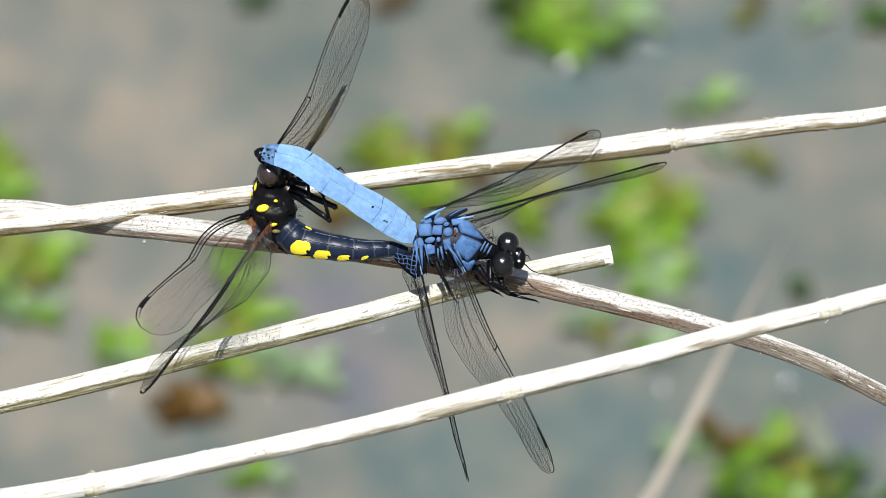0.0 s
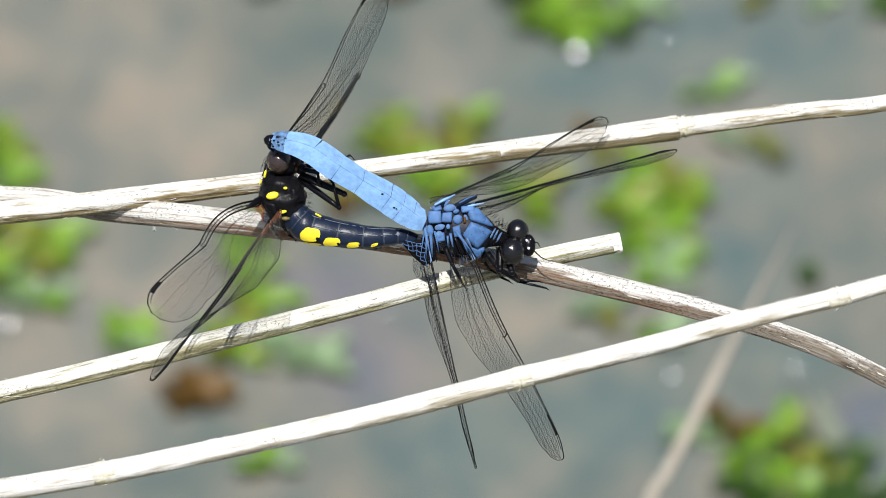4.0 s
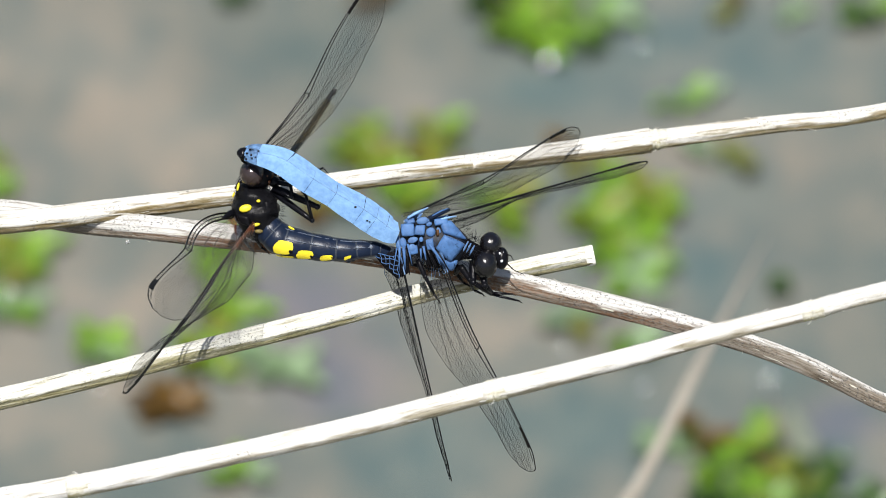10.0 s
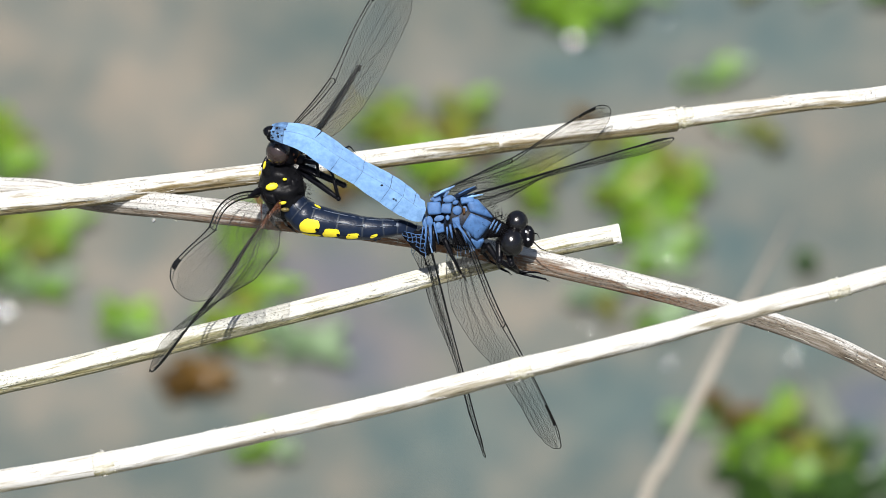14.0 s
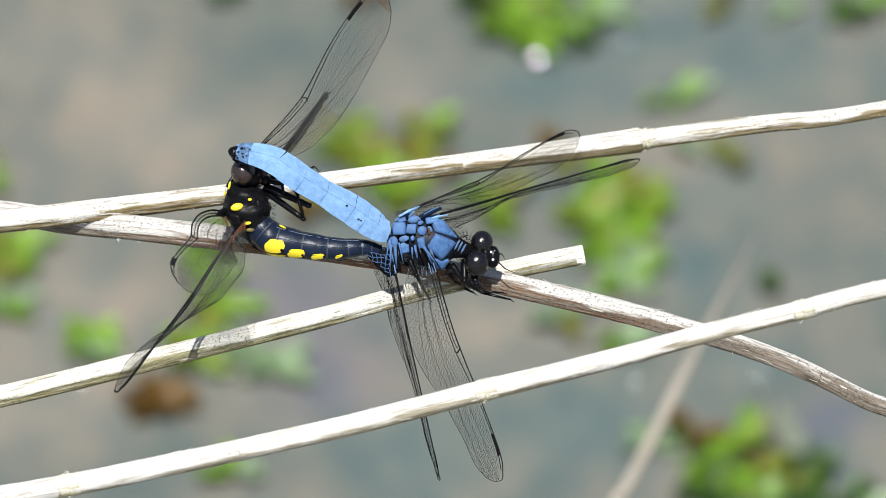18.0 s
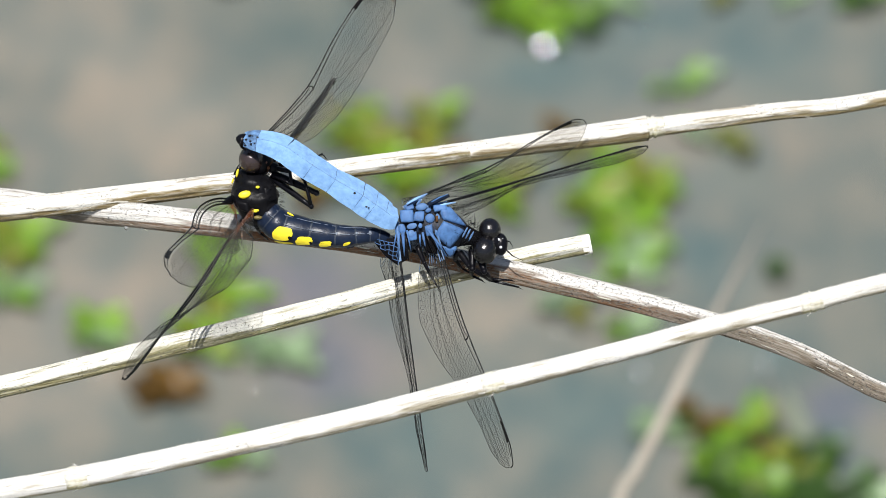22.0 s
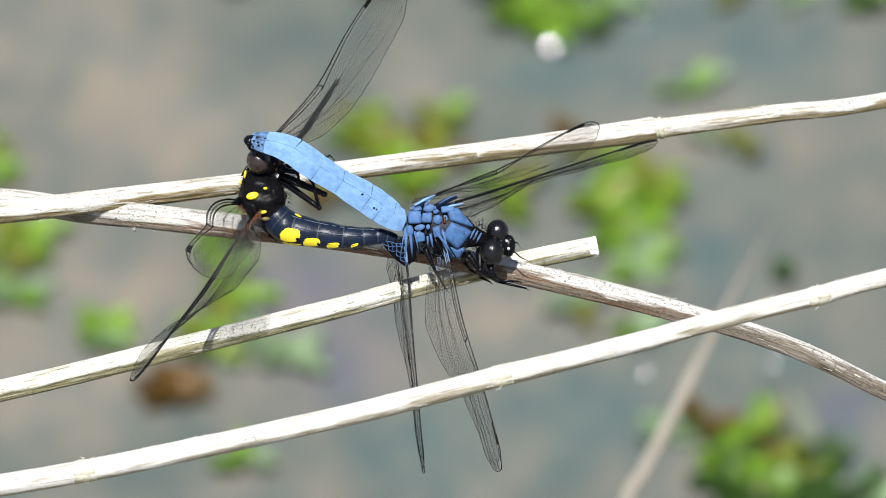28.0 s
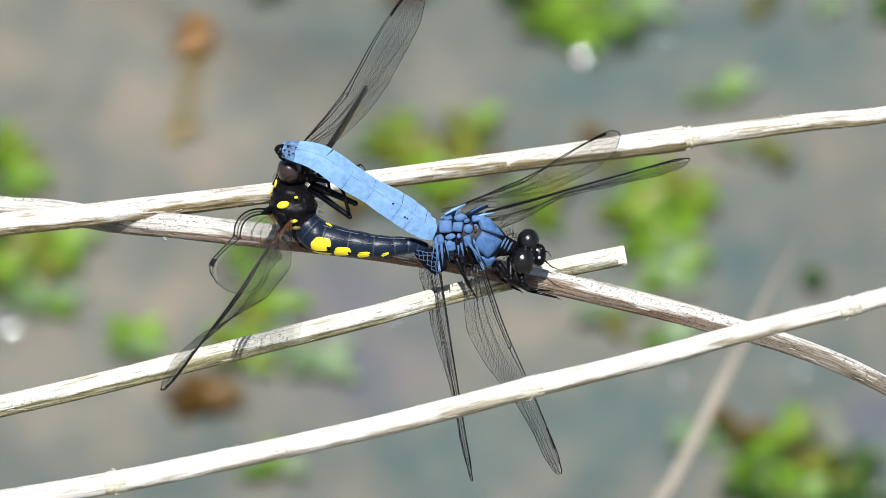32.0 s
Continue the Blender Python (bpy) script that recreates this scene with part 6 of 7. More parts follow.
    walk(male_left_hindwing, [(0, pose(-0.00096, 0.00304, 0.00100, 75.85, 16.22, 14.72)), (0.5, pose(-0.00096, 0.00304, 0.00100, 75.82, 16.85, 14.78)), (1, pose(-0.00096, 0.00304, 0.00100, 75.70, 16.99, 14.57)), (1.5, pose(-0.00096, 0.00304, 0.00100, 75.72, 16.82, 14.78)), (2, pose(-0.00096, 0.00304, 0.00100, 75.59, 16.67, 14.55)), (2.5, pose(-0.00096, 0.00304, 0.00100, 75.61, 16.51, 14.76)), (3, pose(-0.00096, 0.00304, 0.00100, 75.52, 17.26, 14.60)), (3.5, pose(-0.00096, 0.00304, 0.00100, 75.50, 15.85, 14.71)), (5.5, pose(-0.00096, 0.00304, 0.00100, 75.31, 16.12, 14.74)), (6, pose(-0.00096, 0.00304, 0.00100, 75.27, 16.44, 14.78)), (6.5, pose(-0.00096, 0.00304, 0.00100, 75.32, 16.88, 15.04)), (7, pose(-0.00096, 0.00304, 0.00100, 75.19, 16.70, 14.82)), (7.5, pose(-0.00096, 0.00304, 0.00100, 75.21, 16.58, 15.03)), (8, pose(-0.00096, 0.00304, 0.00100, 75.25, 17.01, 15.30)), (8.5, pose(-0.00096, 0.00304, 0.00100, 75.20, 17.00, 15.30)), (9, pose(-0.00096, 0.00304, 0.00100, 75.01, 17.30, 14.87)), (9.5, pose(-0.00096, 0.00304, 0.00100, 75.04, 17.16, 15.08)), (10, pose(-0.00096, 0.00304, 0.00100, 74.99, 17.16, 15.10)), (10.5, pose(-0.00096, 0.00304, 0.00100, 74.98, 17.07, 15.21)), (11, pose(-0.00096, 0.00304, 0.00100, 75.10, 16.63, 15.75)), (11.5, pose(-0.00096, 0.00304, 0.00100, 75.05, 16.92, 15.77)), (12, pose(-0.00096, 0.00304, 0.00100, 74.99, 16.61, 15.74)), (12.5, pose(-0.00096, 0.00304, 0.00100, 75.14, 17.45, 16.29)), (13, pose(-0.00096, 0.00304, 0.00100, 74.77, 16.93, 15.32)), (13.5, pose(-0.00096, 0.00304, 0.00100, 74.84, 17.06, 15.83)), (14, pose(-0.00096, 0.00304, 0.00100, 74.67, 16.82, 15.59)), (14.5, pose(-0.00096, 0.00304, 0.00100, 74.46, 17.62, 15.25)), (15, pose(-0.00096, 0.00304, 0.00100, 74.26, 16.48, 14.91)), (15.5, pose(-0.00096, 0.00304, 0.00100, 74.11, 16.82, 14.75)), (17.5, pose(-0.00096, 0.00304, 0.00100, 74.16, 16.72, 16.00)), (18, pose(-0.00096, 0.00304, 0.00100, 73.86, 16.43, 15.41)), (18.5, pose(-0.00096, 0.00304, 0.00100, 73.74, 16.36, 15.32)), (19, pose(-0.00096, 0.00304, 0.00100, 73.63, 15.67, 15.29)), (19.5, pose(-0.00096, 0.00304, 0.00100, 73.63, 15.98, 15.57)), (20, pose(-0.00096, 0.00304, 0.00100, 73.62, 15.96, 15.83)), (20.5, pose(-0.00096, 0.00304, 0.00100, 73.78, 16.23, 16.58)), (21, pose(-0.00096, 0.00304, 0.00100, 73.39, 16.17, 15.67)), (21.5, pose(-0.00096, 0.00304, 0.00100, 73.02, 15.75, 14.85)), (22, pose(-0.00096, 0.00304, 0.00100, 73.14, 16.11, 15.49)), (22.5, pose(-0.00096, 0.00304, 0.00100, 73.10, 16.18, 15.64)), (23, pose(-0.00096, 0.00304, 0.00100, 73.36, 15.93, 16.68)), (23.5, pose(-0.00096, 0.00304, 0.00100, 73.05, 15.35, 16.07)), (24, pose(-0.00096, 0.00304, 0.00100, 72.70, 15.50, 15.29)), (24.5, pose(-0.00096, 0.00304, 0.00100, 72.76, 15.05, 15.49)), (25, pose(-0.00096, 0.00304, 0.00100, 73.06, 14.95, 16.39)), (25.5, pose(-0.00096, 0.00304, 0.00100, 73.42, 16.65, 17.40)), (27.5, pose(-0.00096, 0.00304, 0.00100, 73.58, 15.94, 17.89)), (28, pose(-0.00096, 0.00304, 0.00100, 73.25, 13.45, 17.03)), (29, pose(-0.00096, 0.00304, 0.00100, 73.17, 15.93, 16.68)), (30, pose(-0.00096, 0.00304, 0.00100, 72.70, 13.76, 15.30)), (31, pose(-0.00096, 0.00304, 0.00100, 72.82, 18.32, 15.61)), (32, pose(-0.00096, 0.00304, 0.00100, 72.56, 14.08, 14.85))])
    walk(female_right_forewing, [(0, pose(-0.00242, 0.00360, -0.00200, 49.22, 23.68, 63.75)), (0.5, pose(-0.00242, 0.00360, -0.00200, 50.35, 22.47, 63.07)), (1, pose(-0.00242, 0.00360, -0.00200, 51.53, 23.04, 62.47)), (1.5, pose(-0.00242, 0.00360, -0.00200, 52.16, 22.93, 61.79)), (2, pose(-0.00242, 0.00360, -0.00200, 52.92, 21.45, 61.34)), (2.5, pose(-0.00242, 0.00360, -0.00200, 53.83, 19.80, 60.65)), (3, pose(-0.00242, 0.00360, -0.00200, 54.98, 20.39, 60.50)), (3.5, pose(-0.00242, 0.00360, -0.00200, 56.05, 19.67, 60.17)), (5.5, pose(-0.00242, 0.00360, -0.00200, 60.92, 19.97, 60.02)), (6, pose(-0.00242, 0.00360, -0.00200, 59.43, 16.27, 58.65)), (6.5, pose(-0.00242, 0.00360, -0.00200, 58.31, 16.43, 58.09)), (7, pose(-0.00242, 0.00360, -0.00200, 57.45, 19.96, 58.15)), (7.5, pose(-0.00242, 0.00360, -0.00200, 54.22, 17.29, 57.82)), (8, pose(-0.00242, 0.00360, -0.00200, 50.69, 9.43, 56.28)), (8.5, pose(-0.00242, 0.00360, -0.00200, 48.82, 11.13, 57.36)), (9, pose(-0.00242, 0.00360, -0.00200, 46.71, 11.86, 57.79)), (9.5, pose(-0.00242, 0.00360, -0.00200, 48.19, 11.16, 58.40)), (10, pose(-0.00242, 0.00360, -0.00200, 48.99, 8.11, 57.31)), (10.5, pose(-0.00242, 0.00360, -0.00200, 48.59, 10.56, 57.21)), (11, pose(-0.00242, 0.00360, -0.00200, 48.01, 11.54, 56.59)), (11.5, pose(-0.00242, 0.00360, -0.00200, 42.72, 13.58, 55.55)), (12, pose(-0.00242, 0.00360, -0.00200, 38.95, 14.18, 57.24)), (12.5, pose(-0.00242, 0.00360, -0.00200, 35.78, 13.58, 57.31)), (13, pose(-0.00242, 0.00360, -0.00200, 33.37, 15.52, 59.41)), (14.5, pose(-0.00242, 0.00360, -0.00200, 34.56, 18.63, 56.03)), (15, pose(-0.00242, 0.00360, -0.00200, 36.80, 12.52, 56.21)), (15.5, pose(-0.00242, 0.00360, -0.00200, 36.53, 16.37, 56.66)), (17.5, pose(-0.00242, 0.00360, -0.00200, 35.96, 12.18, 56.57)), (18, pose(-0.00242, 0.00360, -0.00200, 35.03, 10.27, 54.38)), (18.5, pose(-0.00242, 0.00360, -0.00200, 35.78, 8.36, 54.63)), (19, pose(-0.00242, 0.00360, -0.00200, 36.82, 7.50, 55.87)), (19.5, pose(-0.00242, 0.00360, -0.00200, 37.14, 5.38, 55.00)), (20, pose(-0.00242, 0.00360, -0.00200, 37.81, 13.55, 56.58)), (20.5, pose(-0.00242, 0.00360, -0.00200, 34.61, 12.92, 53.24)), (21, pose(-0.00242, 0.00360, -0.00200, 33.03, 15.23, 54.12)), (21.5, pose(-0.00242, 0.00360, -0.00200, 35.49, 15.01, 54.66)), (22, pose(-0.00242, 0.00360, -0.00200, 37.71, 12.97, 54.38)), (22.5, pose(-0.00242, 0.00360, -0.00200, 37.58, 13.61, 53.87)), (23, pose(-0.00242, 0.00360, -0.00200, 38.07, 21.08, 55.98)), (23.5, pose(-0.00242, 0.00360, -0.00200, 37.67, 19.55, 54.60)), (24, pose(-0.00242, 0.00360, -0.00200, 37.64, 12.30, 52.74)), (24.5, pose(-0.00242, 0.00360, -0.00200, 38.05, 9.53, 53.04)), (25, pose(-0.00242, 0.00360, -0.00200, 38.71, 8.01, 54.47)), (25.5, pose(-0.00242, 0.00360, -0.00200, 38.89, 7.61, 55.18)), (27.5, pose(-0.00242, 0.00360, -0.00200, 38.65, 15.17, 56.37)), (28, pose(-0.00242, 0.00360, -0.00200, 38.12, 8.42, 54.26)), (29, pose(-0.00242, 0.00360, -0.00200, 35.20, 6.18, 53.87)), (30, pose(-0.00242, 0.00360, -0.00200, 42.22, 8.92, 56.64)), (31, pose(-0.00242, 0.00360, -0.00200, 47.89, 8.36, 55.52)), (32, pose(-0.00242, 0.00360, -0.00200, 53.79, 11.00, 55.30))])
    walk(female_right_hindwing, [(0, pose(0.00238, 0.00441, -0.00300, 87.63, 61.35, 58.81)), (0.5, pose(0.00238, 0.00441, -0.00300, 87.57, 61.34, 58.21)), (1, pose(0.00238, 0.00441, -0.00300, 87.75, 61.12, 57.87)), (1.5, pose(0.00238, 0.00441, -0.00300, 87.52, 61.30, 57.06)), (2, pose(0.00238, 0.00441, -0.00300, 87.93, 60.62, 56.99)), (2.5, pose(0.00238, 0.00441, -0.00300, 87.63, 60.48, 56.61)), (3, pose(0.00238, 0.00441, -0.00300, 87.62, 60.47, 56.56)), (3.5, pose(0.00238, 0.00441, -0.00300, 87.62, 60.47, 56.53)), (5.5, pose(0.00238, 0.00441, -0.00300, 88.07, 60.67, 56.89)), (6, pose(0.00238, 0.00441, -0.00300, 87.62, 60.47, 56.35)), (6.5, pose(0.00238, 0.00441, -0.00300, 87.13, 60.52, 55.75)), (7, pose(0.00238, 0.00441, -0.00300, 87.47, 60.37, 56.11)), (7.5, pose(0.00238, 0.00441, -0.00300, 86.75, 60.72, 55.20)), (8, pose(0.00238, 0.00441, -0.00300, 86.76, 60.80, 55.13)), (8.5, pose(0.00238, 0.00441, -0.00300, 86.55, 61.13, 54.62)), (9, pose(0.00238, 0.00441, -0.00300, 86.76, 61.08, 54.60)), (9.5, pose(0.00238, 0.00441, -0.00300, 86.83, 61.30, 54.94)), (10, pose(0.00238, 0.00441, -0.00300, 86.26, 60.92, 54.54)), (10.5, pose(0.00238, 0.00441, -0.00300, 86.66, 60.97, 55.17)), (11, pose(0.00238, 0.00441, -0.00300, 86.77, 60.90, 55.47)), (11.5, pose(0.00238, 0.00441, -0.00300, 86.41, 61.03, 55.23)), (12, pose(0.00238, 0.00441, -0.00300, 86.93, 61.36, 56.01)), (12.5, pose(0.00238, 0.00441, -0.00300, 86.31, 60.86, 55.47)), (13, pose(0.00238, 0.00441, -0.00300, 86.39, 60.97, 55.74)), (13.5, pose(0.00238, 0.00441, -0.00300, 86.25, 60.81, 55.38)), (14, pose(0.00238, 0.00441, -0.00300, 86.79, 60.68, 55.81)), (14.5, pose(0.00238, 0.00441, -0.00300, 85.95, 61.99, 54.66)), (15, pose(0.00238, 0.00441, -0.00300, 85.69, 61.17, 54.14)), (15.5, pose(0.00238, 0.00441, -0.00300, 86.29, 61.98, 54.78)), (17.5, pose(0.00238, 0.00441, -0.00300, 86.28, 61.70, 54.48)), (18, pose(0.00238, 0.00441, -0.00300, 84.56, 61.88, 52.44)), (18.5, pose(0.00238, 0.00441, -0.00300, 84.91, 61.70, 52.77)), (19, pose(0.00238, 0.00441, -0.00300, 86.51, 61.71, 54.55)), (19.5, pose(0.00238, 0.00441, -0.00300, 86.29, 62.03, 54.26)), (20, pose(0.00238, 0.00441, -0.00300, 86.26, 61.56, 54.16)), (20.5, pose(0.00238, 0.00441, -0.00300, 85.21, 61.95, 52.87)), (21, pose(0.00238, 0.00441, -0.00300, 85.21, 61.65, 52.77)), (21.5, pose(0.00238, 0.00441, -0.00300, 85.87, 61.81, 53.42)), (22, pose(0.00238, 0.00441, -0.00300, 85.90, 61.66, 53.36)), (22.5, pose(0.00238, 0.00441, -0.00300, 85.84, 61.31, 52.84)), (23, pose(0.00238, 0.00441, -0.00300, 86.85, 61.47, 53.55)), (23.5, pose(0.00238, 0.00441, -0.00300, 87.54, 62.07, 53.90)), (24, pose(0.00238, 0.00441, -0.00300, 86.24, 62.35, 51.96)), (24.5, pose(0.00238, 0.00441, -0.00300, 87.43, 61.71, 53.60)), (25, pose(0.00238, 0.00441, -0.00300, 88.17, 62.01, 54.72)), (25.5, pose(0.00238, 0.00441, -0.00300, 88.08, 62.67, 54.89)), (28, pose(0.00238, 0.00441, -0.00300, 87.19, 62.16, 55.22)), (32, pose(0.00238, 0.00441, -0.00300, 87.22, 61.93, 56.92))])
    walk(female_left_forewing, [(0, pose(-0.00359, -0.00056, 0.00150, -162.55, -50.55, -138.85)), (0.5, pose(-0.00359, -0.00056, 0.00150, -163.20, -52.04, -138.79)), (1, pose(-0.00359, -0.00056, 0.00150, -163.55, -51.80, -139.12)), (1.5, pose(-0.00359, -0.00056, 0.00150, -164.25, -52.02, -139.00)), (2, pose(-0.00359, -0.00056, 0.00150, -165.08, -52.34, -138.70)), (2.5, pose(-0.00359, -0.00056, 0.00150, -165.43, -52.10, -139.02)), (3, pose(-0.00359, -0.00056, 0.00150, -165.79, -51.86, -139.35)), (3.5, pose(-0.00359, -0.00056, 0.00150, -166.53, -51.65, -139.18)), (5.5, pose(-0.00359, -0.00056, 0.00150, -168.78, -51.71, -139.40)), (6, pose(-0.00359, -0.00056, 0.00150, -169.75, -52.67, -138.92)), (6.5, pose(-0.00359, -0.00056, 0.00150, -169.90, -52.63, -139.52)), (7, pose(-0.00359, -0.00056, 0.00150, -171.45, -55.07, -138.32)), (7.5, pose(-0.00359, -0.00056, 0.00150, -172.59, -56.46, -137.65)), (8, pose(-0.00359, -0.00056, 0.00150, -173.31, -59.77, -137.58)), (8.5, pose(-0.00359, -0.00056, 0.00150, -173.87, -58.60, -137.62)), (9, pose(-0.00359, -0.00056, 0.00150, -175.40, -61.27, -136.55)), (9.5, pose(-0.00359, -0.00056, 0.00150, -175.42, -59.36, -137.22)), (10, pose(-0.00359, -0.00056, 0.00150, -176.20, -60.67, -137.04)), (10.5, pose(-0.00359, -0.00056, 0.00150, -177.40, -62.07, -136.35)), (11, pose(-0.00359, -0.00056, 0.00150, -177.27, -60.65, -137.22)), (11.5, pose(-0.00359, -0.00056, 0.00150, -177.44, -60.72, -137.76)), (12, pose(-0.00359, -0.00056, 0.00150, -177.64, -58.11, -138.22)), (12.5, pose(-0.00359, -0.00056, 0.00150, -177.69, -58.48, -138.92)), (13, pose(-0.00359, -0.00056, 0.00150, -178.69, -59.25, -138.46)), (13.5, pose(-0.00359, -0.00056, 0.00150, -178.09, -58.30, -138.70)), (14, pose(-0.00359, -0.00056, 0.00150, -178.30, -59.59, -137.97)), (14.5, pose(-0.00359, -0.00056, 0.00150, -180.04, -65.76, -135.57)), (15, pose(-0.00359, -0.00056, 0.00150, -178.99, -64.70, -136.32)), (15.5, pose(-0.00359, -0.00056, 0.00150, -177.00, -61.86, -138.17)), (17.5, pose(-0.00359, -0.00056, 0.00150, -176.36, -64.37, -137.11)), (18, pose(-0.00359, -0.00056, 0.00150, -179.00, -70.87, -133.80)), (18.5, pose(-0.00359, -0.00056, 0.00150, -177.11, -69.45, -135.46)), (19, pose(-0.00359, -0.00056, 0.00150, -176.67, -68.75, -135.49)), (19.5, pose(-0.00359, -0.00056, 0.00150, -175.94, -68.25, -135.88)), (20, pose(-0.00359, -0.00056, 0.00150, -173.42, -64.59, -138.30)), (20.5, pose(-0.00359, -0.00056, 0.00150, -175.88, -72.68, -135.21)), (21, pose(-0.00359, -0.00056, 0.00150, -174.14, -70.10, -136.66)), (21.5, pose(-0.00359, -0.00056, 0.00150, -173.38, -70.14, -137.09)), (22, pose(-0.00359, -0.00056, 0.00150, -172.36, -67.14, -137.75)), (22.5, pose(-0.00359, -0.00056, 0.00150, -173.42, -71.23, -136.17)), (23, pose(-0.00359, -0.00056, 0.00150, -171.74, -67.99, -137.58)), (23.5, pose(-0.00359, -0.00056, 0.00150, -171.40, -67.13, -137.51)), (24, pose(-0.00359, -0.00056, 0.00150, -175.24, -73.01, -132.82)), (25, pose(-0.00359, -0.00056, 0.00150, -172.49, -70.24, -135.85)), (25.5, pose(-0.00359, -0.00056, 0.00150, -173.84, -70.36, -134.30)), (27.5, pose(-0.00359, -0.00056, 0.00150, -169.87, -71.32, -138.89)), (28, pose(-0.00359, -0.00056, 0.00150, -173.62, -71.19, -134.59)), (28.5, pose(-0.00359, -0.00056, 0.00150, -171.43, -69.75, -137.07)), (29, pose(-0.00359, -0.00056, 0.00150, -170.77, -70.83, -137.86)), (30, pose(-0.00359, -0.00056, 0.00150, -170.54, -66.79, -138.05)), (30.5, pose(-0.00359, -0.00056, 0.00150, -169.10, -68.96, -139.77)), (31, pose(-0.00359, -0.00056, 0.00150, -170.82, -72.07, -137.82)), (31.5, pose(-0.00359, -0.00056, 0.00150, -172.37, -70.05, -135.99)), (32, pose(-0.00359, -0.00056, 0.00150, -172.35, -68.89, -135.97))])
    rest = stem_upper.matrix_world.copy()
    walk(stem_upper, [(0, PERCH @ pose(0.00000, -0.00000, 0) @ PERCH.inverted() @ rest), (3, PERCH @ pose(-0.00001, 0.00001, 0) @ PERCH.inverted() @ rest), (6, PERCH @ pose(0.00000, 0.00001, 0) @ PERCH.inverted() @ rest), (9, PERCH @ pose(-0.00005, 0.00001, 0) @ PERCH.inverted() @ rest), (12, PERCH @ pose(-0.00009, 0.00005, 0) @ PERCH.inverted() @ rest), (15, PERCH @ pose(-0.00014, -0.00006, 0) @ PERCH.inverted() @ rest), (18, PERCH @ pose(-0.00026, -0.00013, 0) @ PERCH.inverted() @ rest), (20, PERCH @ pose(-0.00029, -0.00018, 0) @ PERCH.inverted() @ rest), (22, PERCH @ pose(-0.00035, -0.00022, 0) @ PERCH.inverted() @ rest), (24, PERCH @ pose(-0.00031, -0.00022, 0) @ PERCH.inverted() @ rest), (26, PERCH @ pose(-0.00034, -0.00022, 0) @ PERCH.inverted() @ rest), (28, PERCH @ pose(-0.00047, -0.00019, 0) @ PERCH.inverted() @ rest), (30, PERCH @ pose(-0.00056, -0.00017, 0) @ PERCH.inverted() @ rest), (32, PERCH @ pose(-0.00061, -0.00021, 0) @ PERCH.inverted() @ rest)])
    rest = stem_brown.matrix_world.copy()
    walk(stem_brown, [(0, PERCH @ pose(0.00000, -0.00000, 0) @ PERCH.inverted() @ rest), (3, PERCH @ pose(-0.00005, -0.00002, 0) @ PERCH.inverted() @ rest), (6, PERCH @ pose(0.00001, 0.00005, 0) @ PERCH.inverted() @ rest), (9, PERCH @ pose(-0.00005, 0.00008, 0) @ PERCH.inverted() @ rest), (12, PERCH @ pose(-0.00010, 0.00006, 0) @ PERCH.inverted() @ rest), (15, PERCH @ pose(-0.00019, -0.00008, 0) @ PERCH.inverted() @ rest), (18, PERCH @ pose(-0.00029, -0.00021, 0) @ PERCH.inverted() @ rest), (20, PERCH @ pose(-0.00029, -0.00028, 0) @ PERCH.inverted() @ rest), (22, PERCH @ pose(-0.00038, -0.00029, 0) @ PERCH.inverted() @ rest), (24, PERCH @ pose(-0.00039, -0.00024, 0) @ PERCH.inverted() @ rest), (26, PERCH @ pose(-0.00037, -0.00023, 0) @ PERCH.inverted() @ rest), (28, PERCH @ pose(-0.00043, -0.00021, 0) @ PERCH.inverted() @ rest), (30, PERCH @ pose(-0.00033, -0.00022, 0) @ PERCH.inverted() @ rest), (32, PERCH @ pose(-0.00032, -0.00029, 0) @ PERCH.inverted() @ rest)])
    rest = stem_cut.matrix_world.copy()
    walk(stem_cut, [(0, PERCH @ pose(0.00000, -0.00000, 0) @ PERCH.inverted() @ rest), (3, PERCH @ pose(-0.00007, -0.00001, 0) @ PERCH.inverted() @ rest), (6, PERCH @ pose(-0.00001, -0.00003, 0) @ PERCH.inverted() @ rest), (9, PERCH @ pose(-0.00009, 0.00002, 0) @ PERCH.inverted() @ rest), (12, PERCH @ pose(-0.00005, -0.00003, 0) @ PERCH.inverted() @ rest), (15, PERCH @ pose(-0.00011, -0.00007, 0) @ PERCH.inverted() @ rest), (18, PERCH @ pose(-0.00027, -0.00018, 0) @ PERCH.inverted() @ rest), (20, PERCH @ pose(-0.00036, -0.00027, 0) @ PERCH.inverted() @ rest), (22, PERCH @ pose(-0.00040, -0.00038, 0) @ PERCH.inverted() @ rest), (24, PERCH @ pose(-0.00034, -0.00045, 0) @ PERCH.inverted() @ rest), (26, PERCH @ pose(-0.00039, -0.00049, 0) @ PERCH.inverted() @ rest), (28, PERCH @ pose(-0.00056, -0.00053, 0) @ PERCH.inverted() @ rest), (30, PERCH @ pose(-0.00078, -0.00051, 0) @ PERCH.inverted() @ rest), (32, PERCH @ pose(-0.00094, -0.00056, 0) @ PERCH.inverted() @ rest)])
    rest = stem_front.matrix_world.copy()
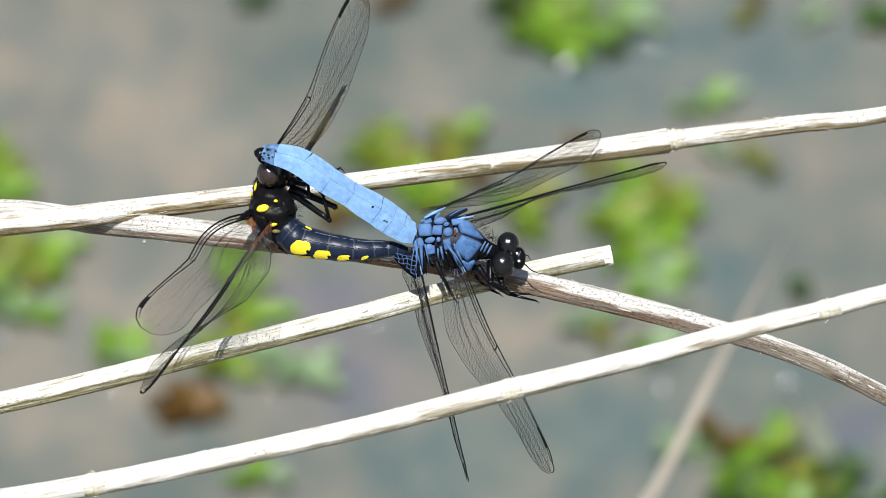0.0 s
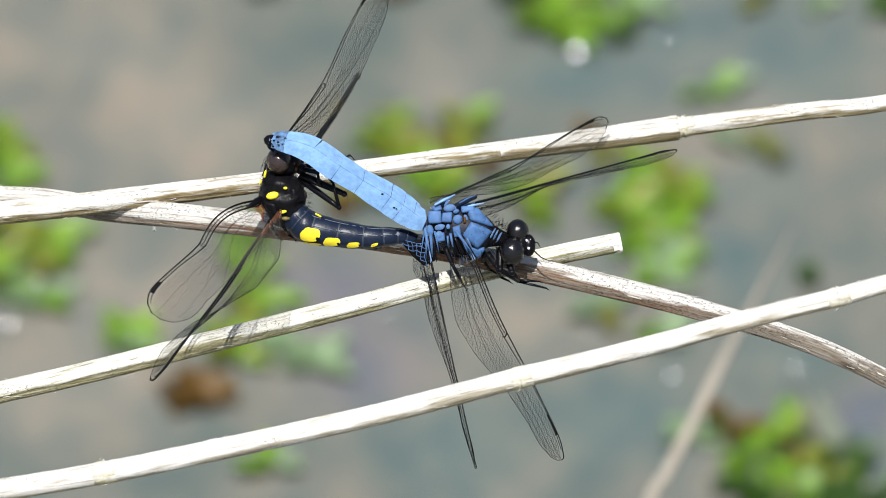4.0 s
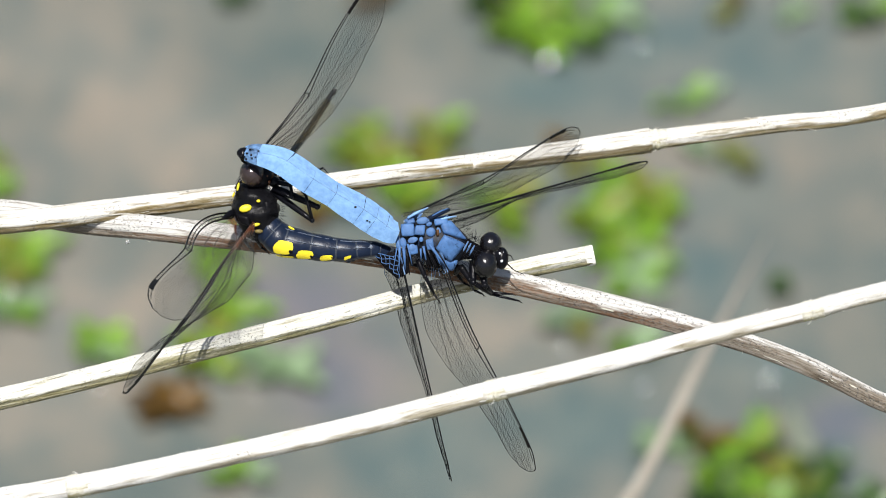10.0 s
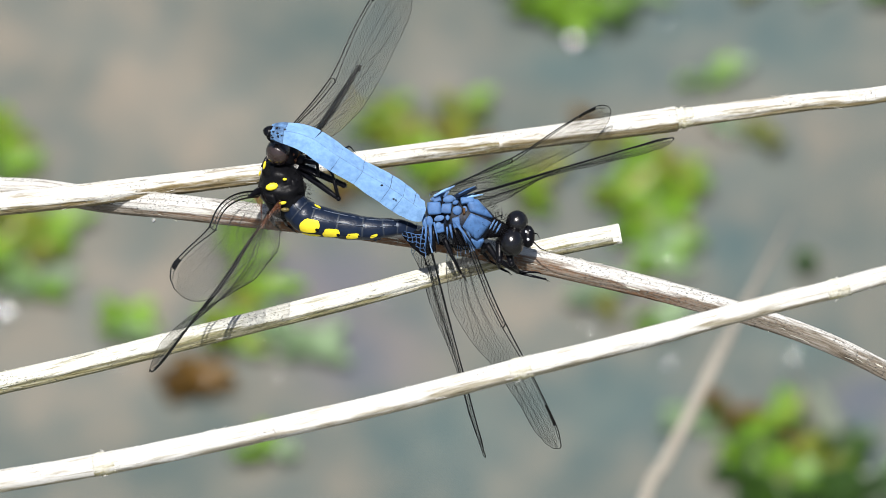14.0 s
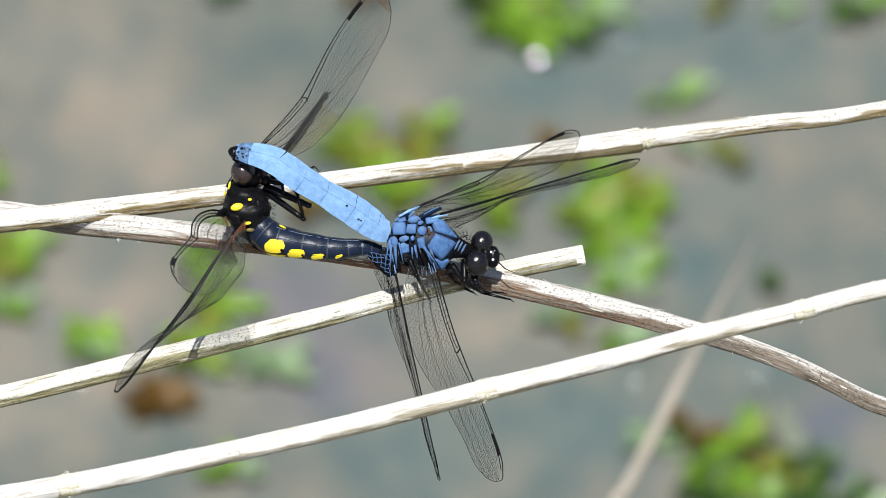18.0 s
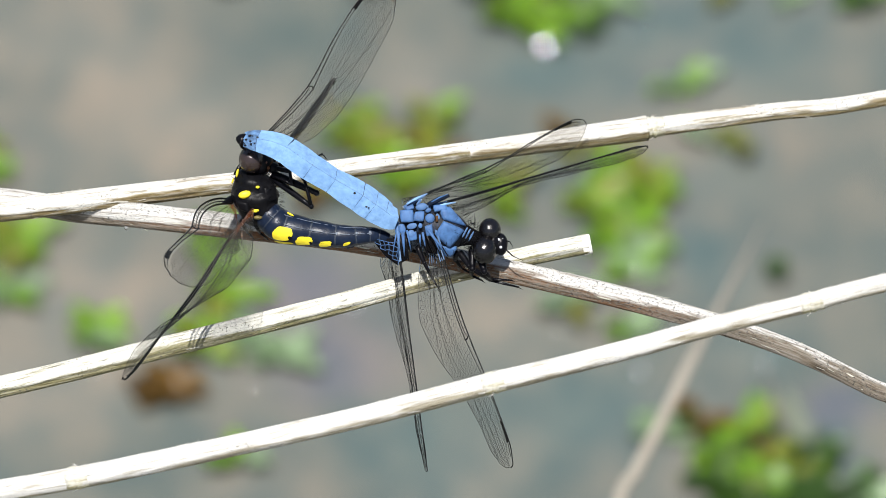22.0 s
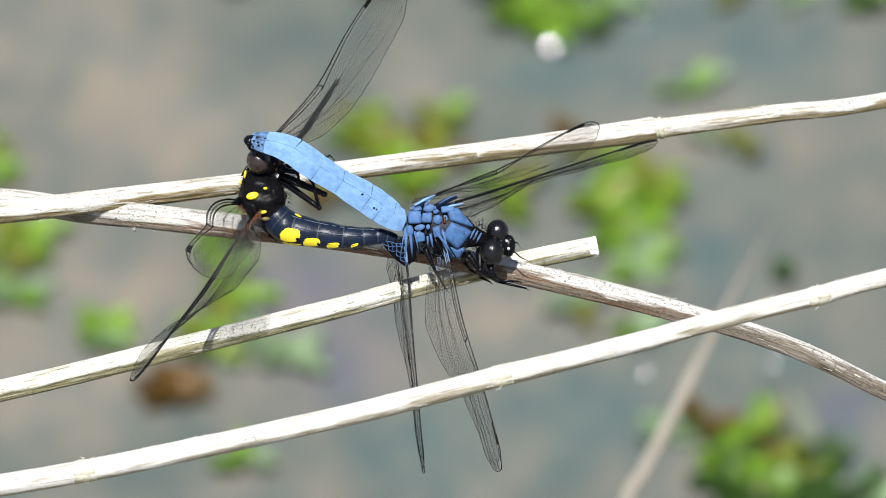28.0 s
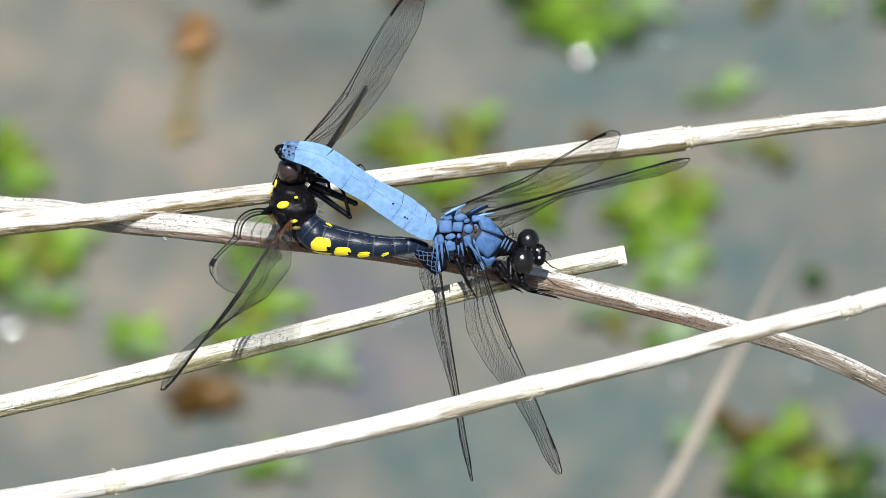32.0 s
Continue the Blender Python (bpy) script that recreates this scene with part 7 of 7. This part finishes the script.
    walk(stem_front, [(0, PERCH @ pose(0.00000, 0.00000, 0) @ PERCH.inverted() @ rest), (6, PERCH @ pose(0.00000, -0.00016, 0) @ PERCH.inverted() @ rest), (11, PERCH @ pose(0.00000, -0.00016, 0) @ PERCH.inverted() @ rest), (13, PERCH @ pose(0.00000, 0.00008, 0) @ PERCH.inverted() @ rest), (15, PERCH @ pose(0.00000, -0.00028, 0) @ PERCH.inverted() @ rest), (18, PERCH @ pose(0.00000, -0.00024, 0) @ PERCH.inverted() @ rest), (20, PERCH @ pose(0.00000, -0.00024, 0) @ PERCH.inverted() @ rest), (20.6, PERCH @ pose(0.00000, -0.00080, 0) @ PERCH.inverted() @ rest), (21, PERCH @ pose(0.00000, -0.00116, 0) @ PERCH.inverted() @ rest), (21.5, PERCH @ pose(0.00000, -0.00112, 0) @ PERCH.inverted() @ rest), (22, PERCH @ pose(0.00000, -0.00096, 0) @ PERCH.inverted() @ rest), (22.5, PERCH @ pose(0.00000, -0.00048, 0) @ PERCH.inverted() @ rest), (24, PERCH @ pose(0.00000, -0.00004, 0) @ PERCH.inverted() @ rest), (24.6, PERCH @ pose(0.00000, -0.00016, 0) @ PERCH.inverted() @ rest), (25, PERCH @ pose(0.00000, -0.00096, 0) @ PERCH.inverted() @ rest), (25.5, PERCH @ pose(0.00000, -0.00064, 0) @ PERCH.inverted() @ rest), (28, PERCH @ pose(0.00000, 0.00016, 0) @ PERCH.inverted() @ rest), (28.6, PERCH @ pose(0.00000, -0.00016, 0) @ PERCH.inverted() @ rest), (29, PERCH @ pose(0.00000, -0.00092, 0) @ PERCH.inverted() @ rest), (29.4, PERCH @ pose(0.00000, -0.00064, 0) @ PERCH.inverted() @ rest), (30, PERCH @ pose(0.00000, -0.00048, 0) @ PERCH.inverted() @ rest), (31, PERCH @ pose(0.00000, 0.00016, 0) @ PERCH.inverted() @ rest), (32, PERCH @ pose(0.00000, -0.00013, 0) @ PERCH.inverted() @ rest)])
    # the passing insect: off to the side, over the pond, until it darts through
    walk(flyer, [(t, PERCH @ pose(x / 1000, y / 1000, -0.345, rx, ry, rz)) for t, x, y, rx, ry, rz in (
        (0, -190, 40, 20, 30, 150), (8.7, -140, 10, 20, 30, 200), (8.9, -49, 12, 20, 35, 212), (9.0, -63.5, 24.3, 20, 40, 226), (9.1, -90, 50, 20, 35, 236), (9.35, -100, 30, 20, 35, 158), (9.5, -62, 15, 20, 40, 78), (9.65, -100, 0, 20, 30, 60),
        (12, -190, 20, 20, 30, 40), (22, -220, 60, 20, 30, 20), (31.35, -220, 60, 20, 30, 20), (31.6, -140, 45, 20, 30, 20), (31.8, -73, 31, 20, 40, 40), (31.9, -61.5, 25.5, 20, 40, 55), (32, -42.0, 31.0, 20, 54, 84))])


motions()
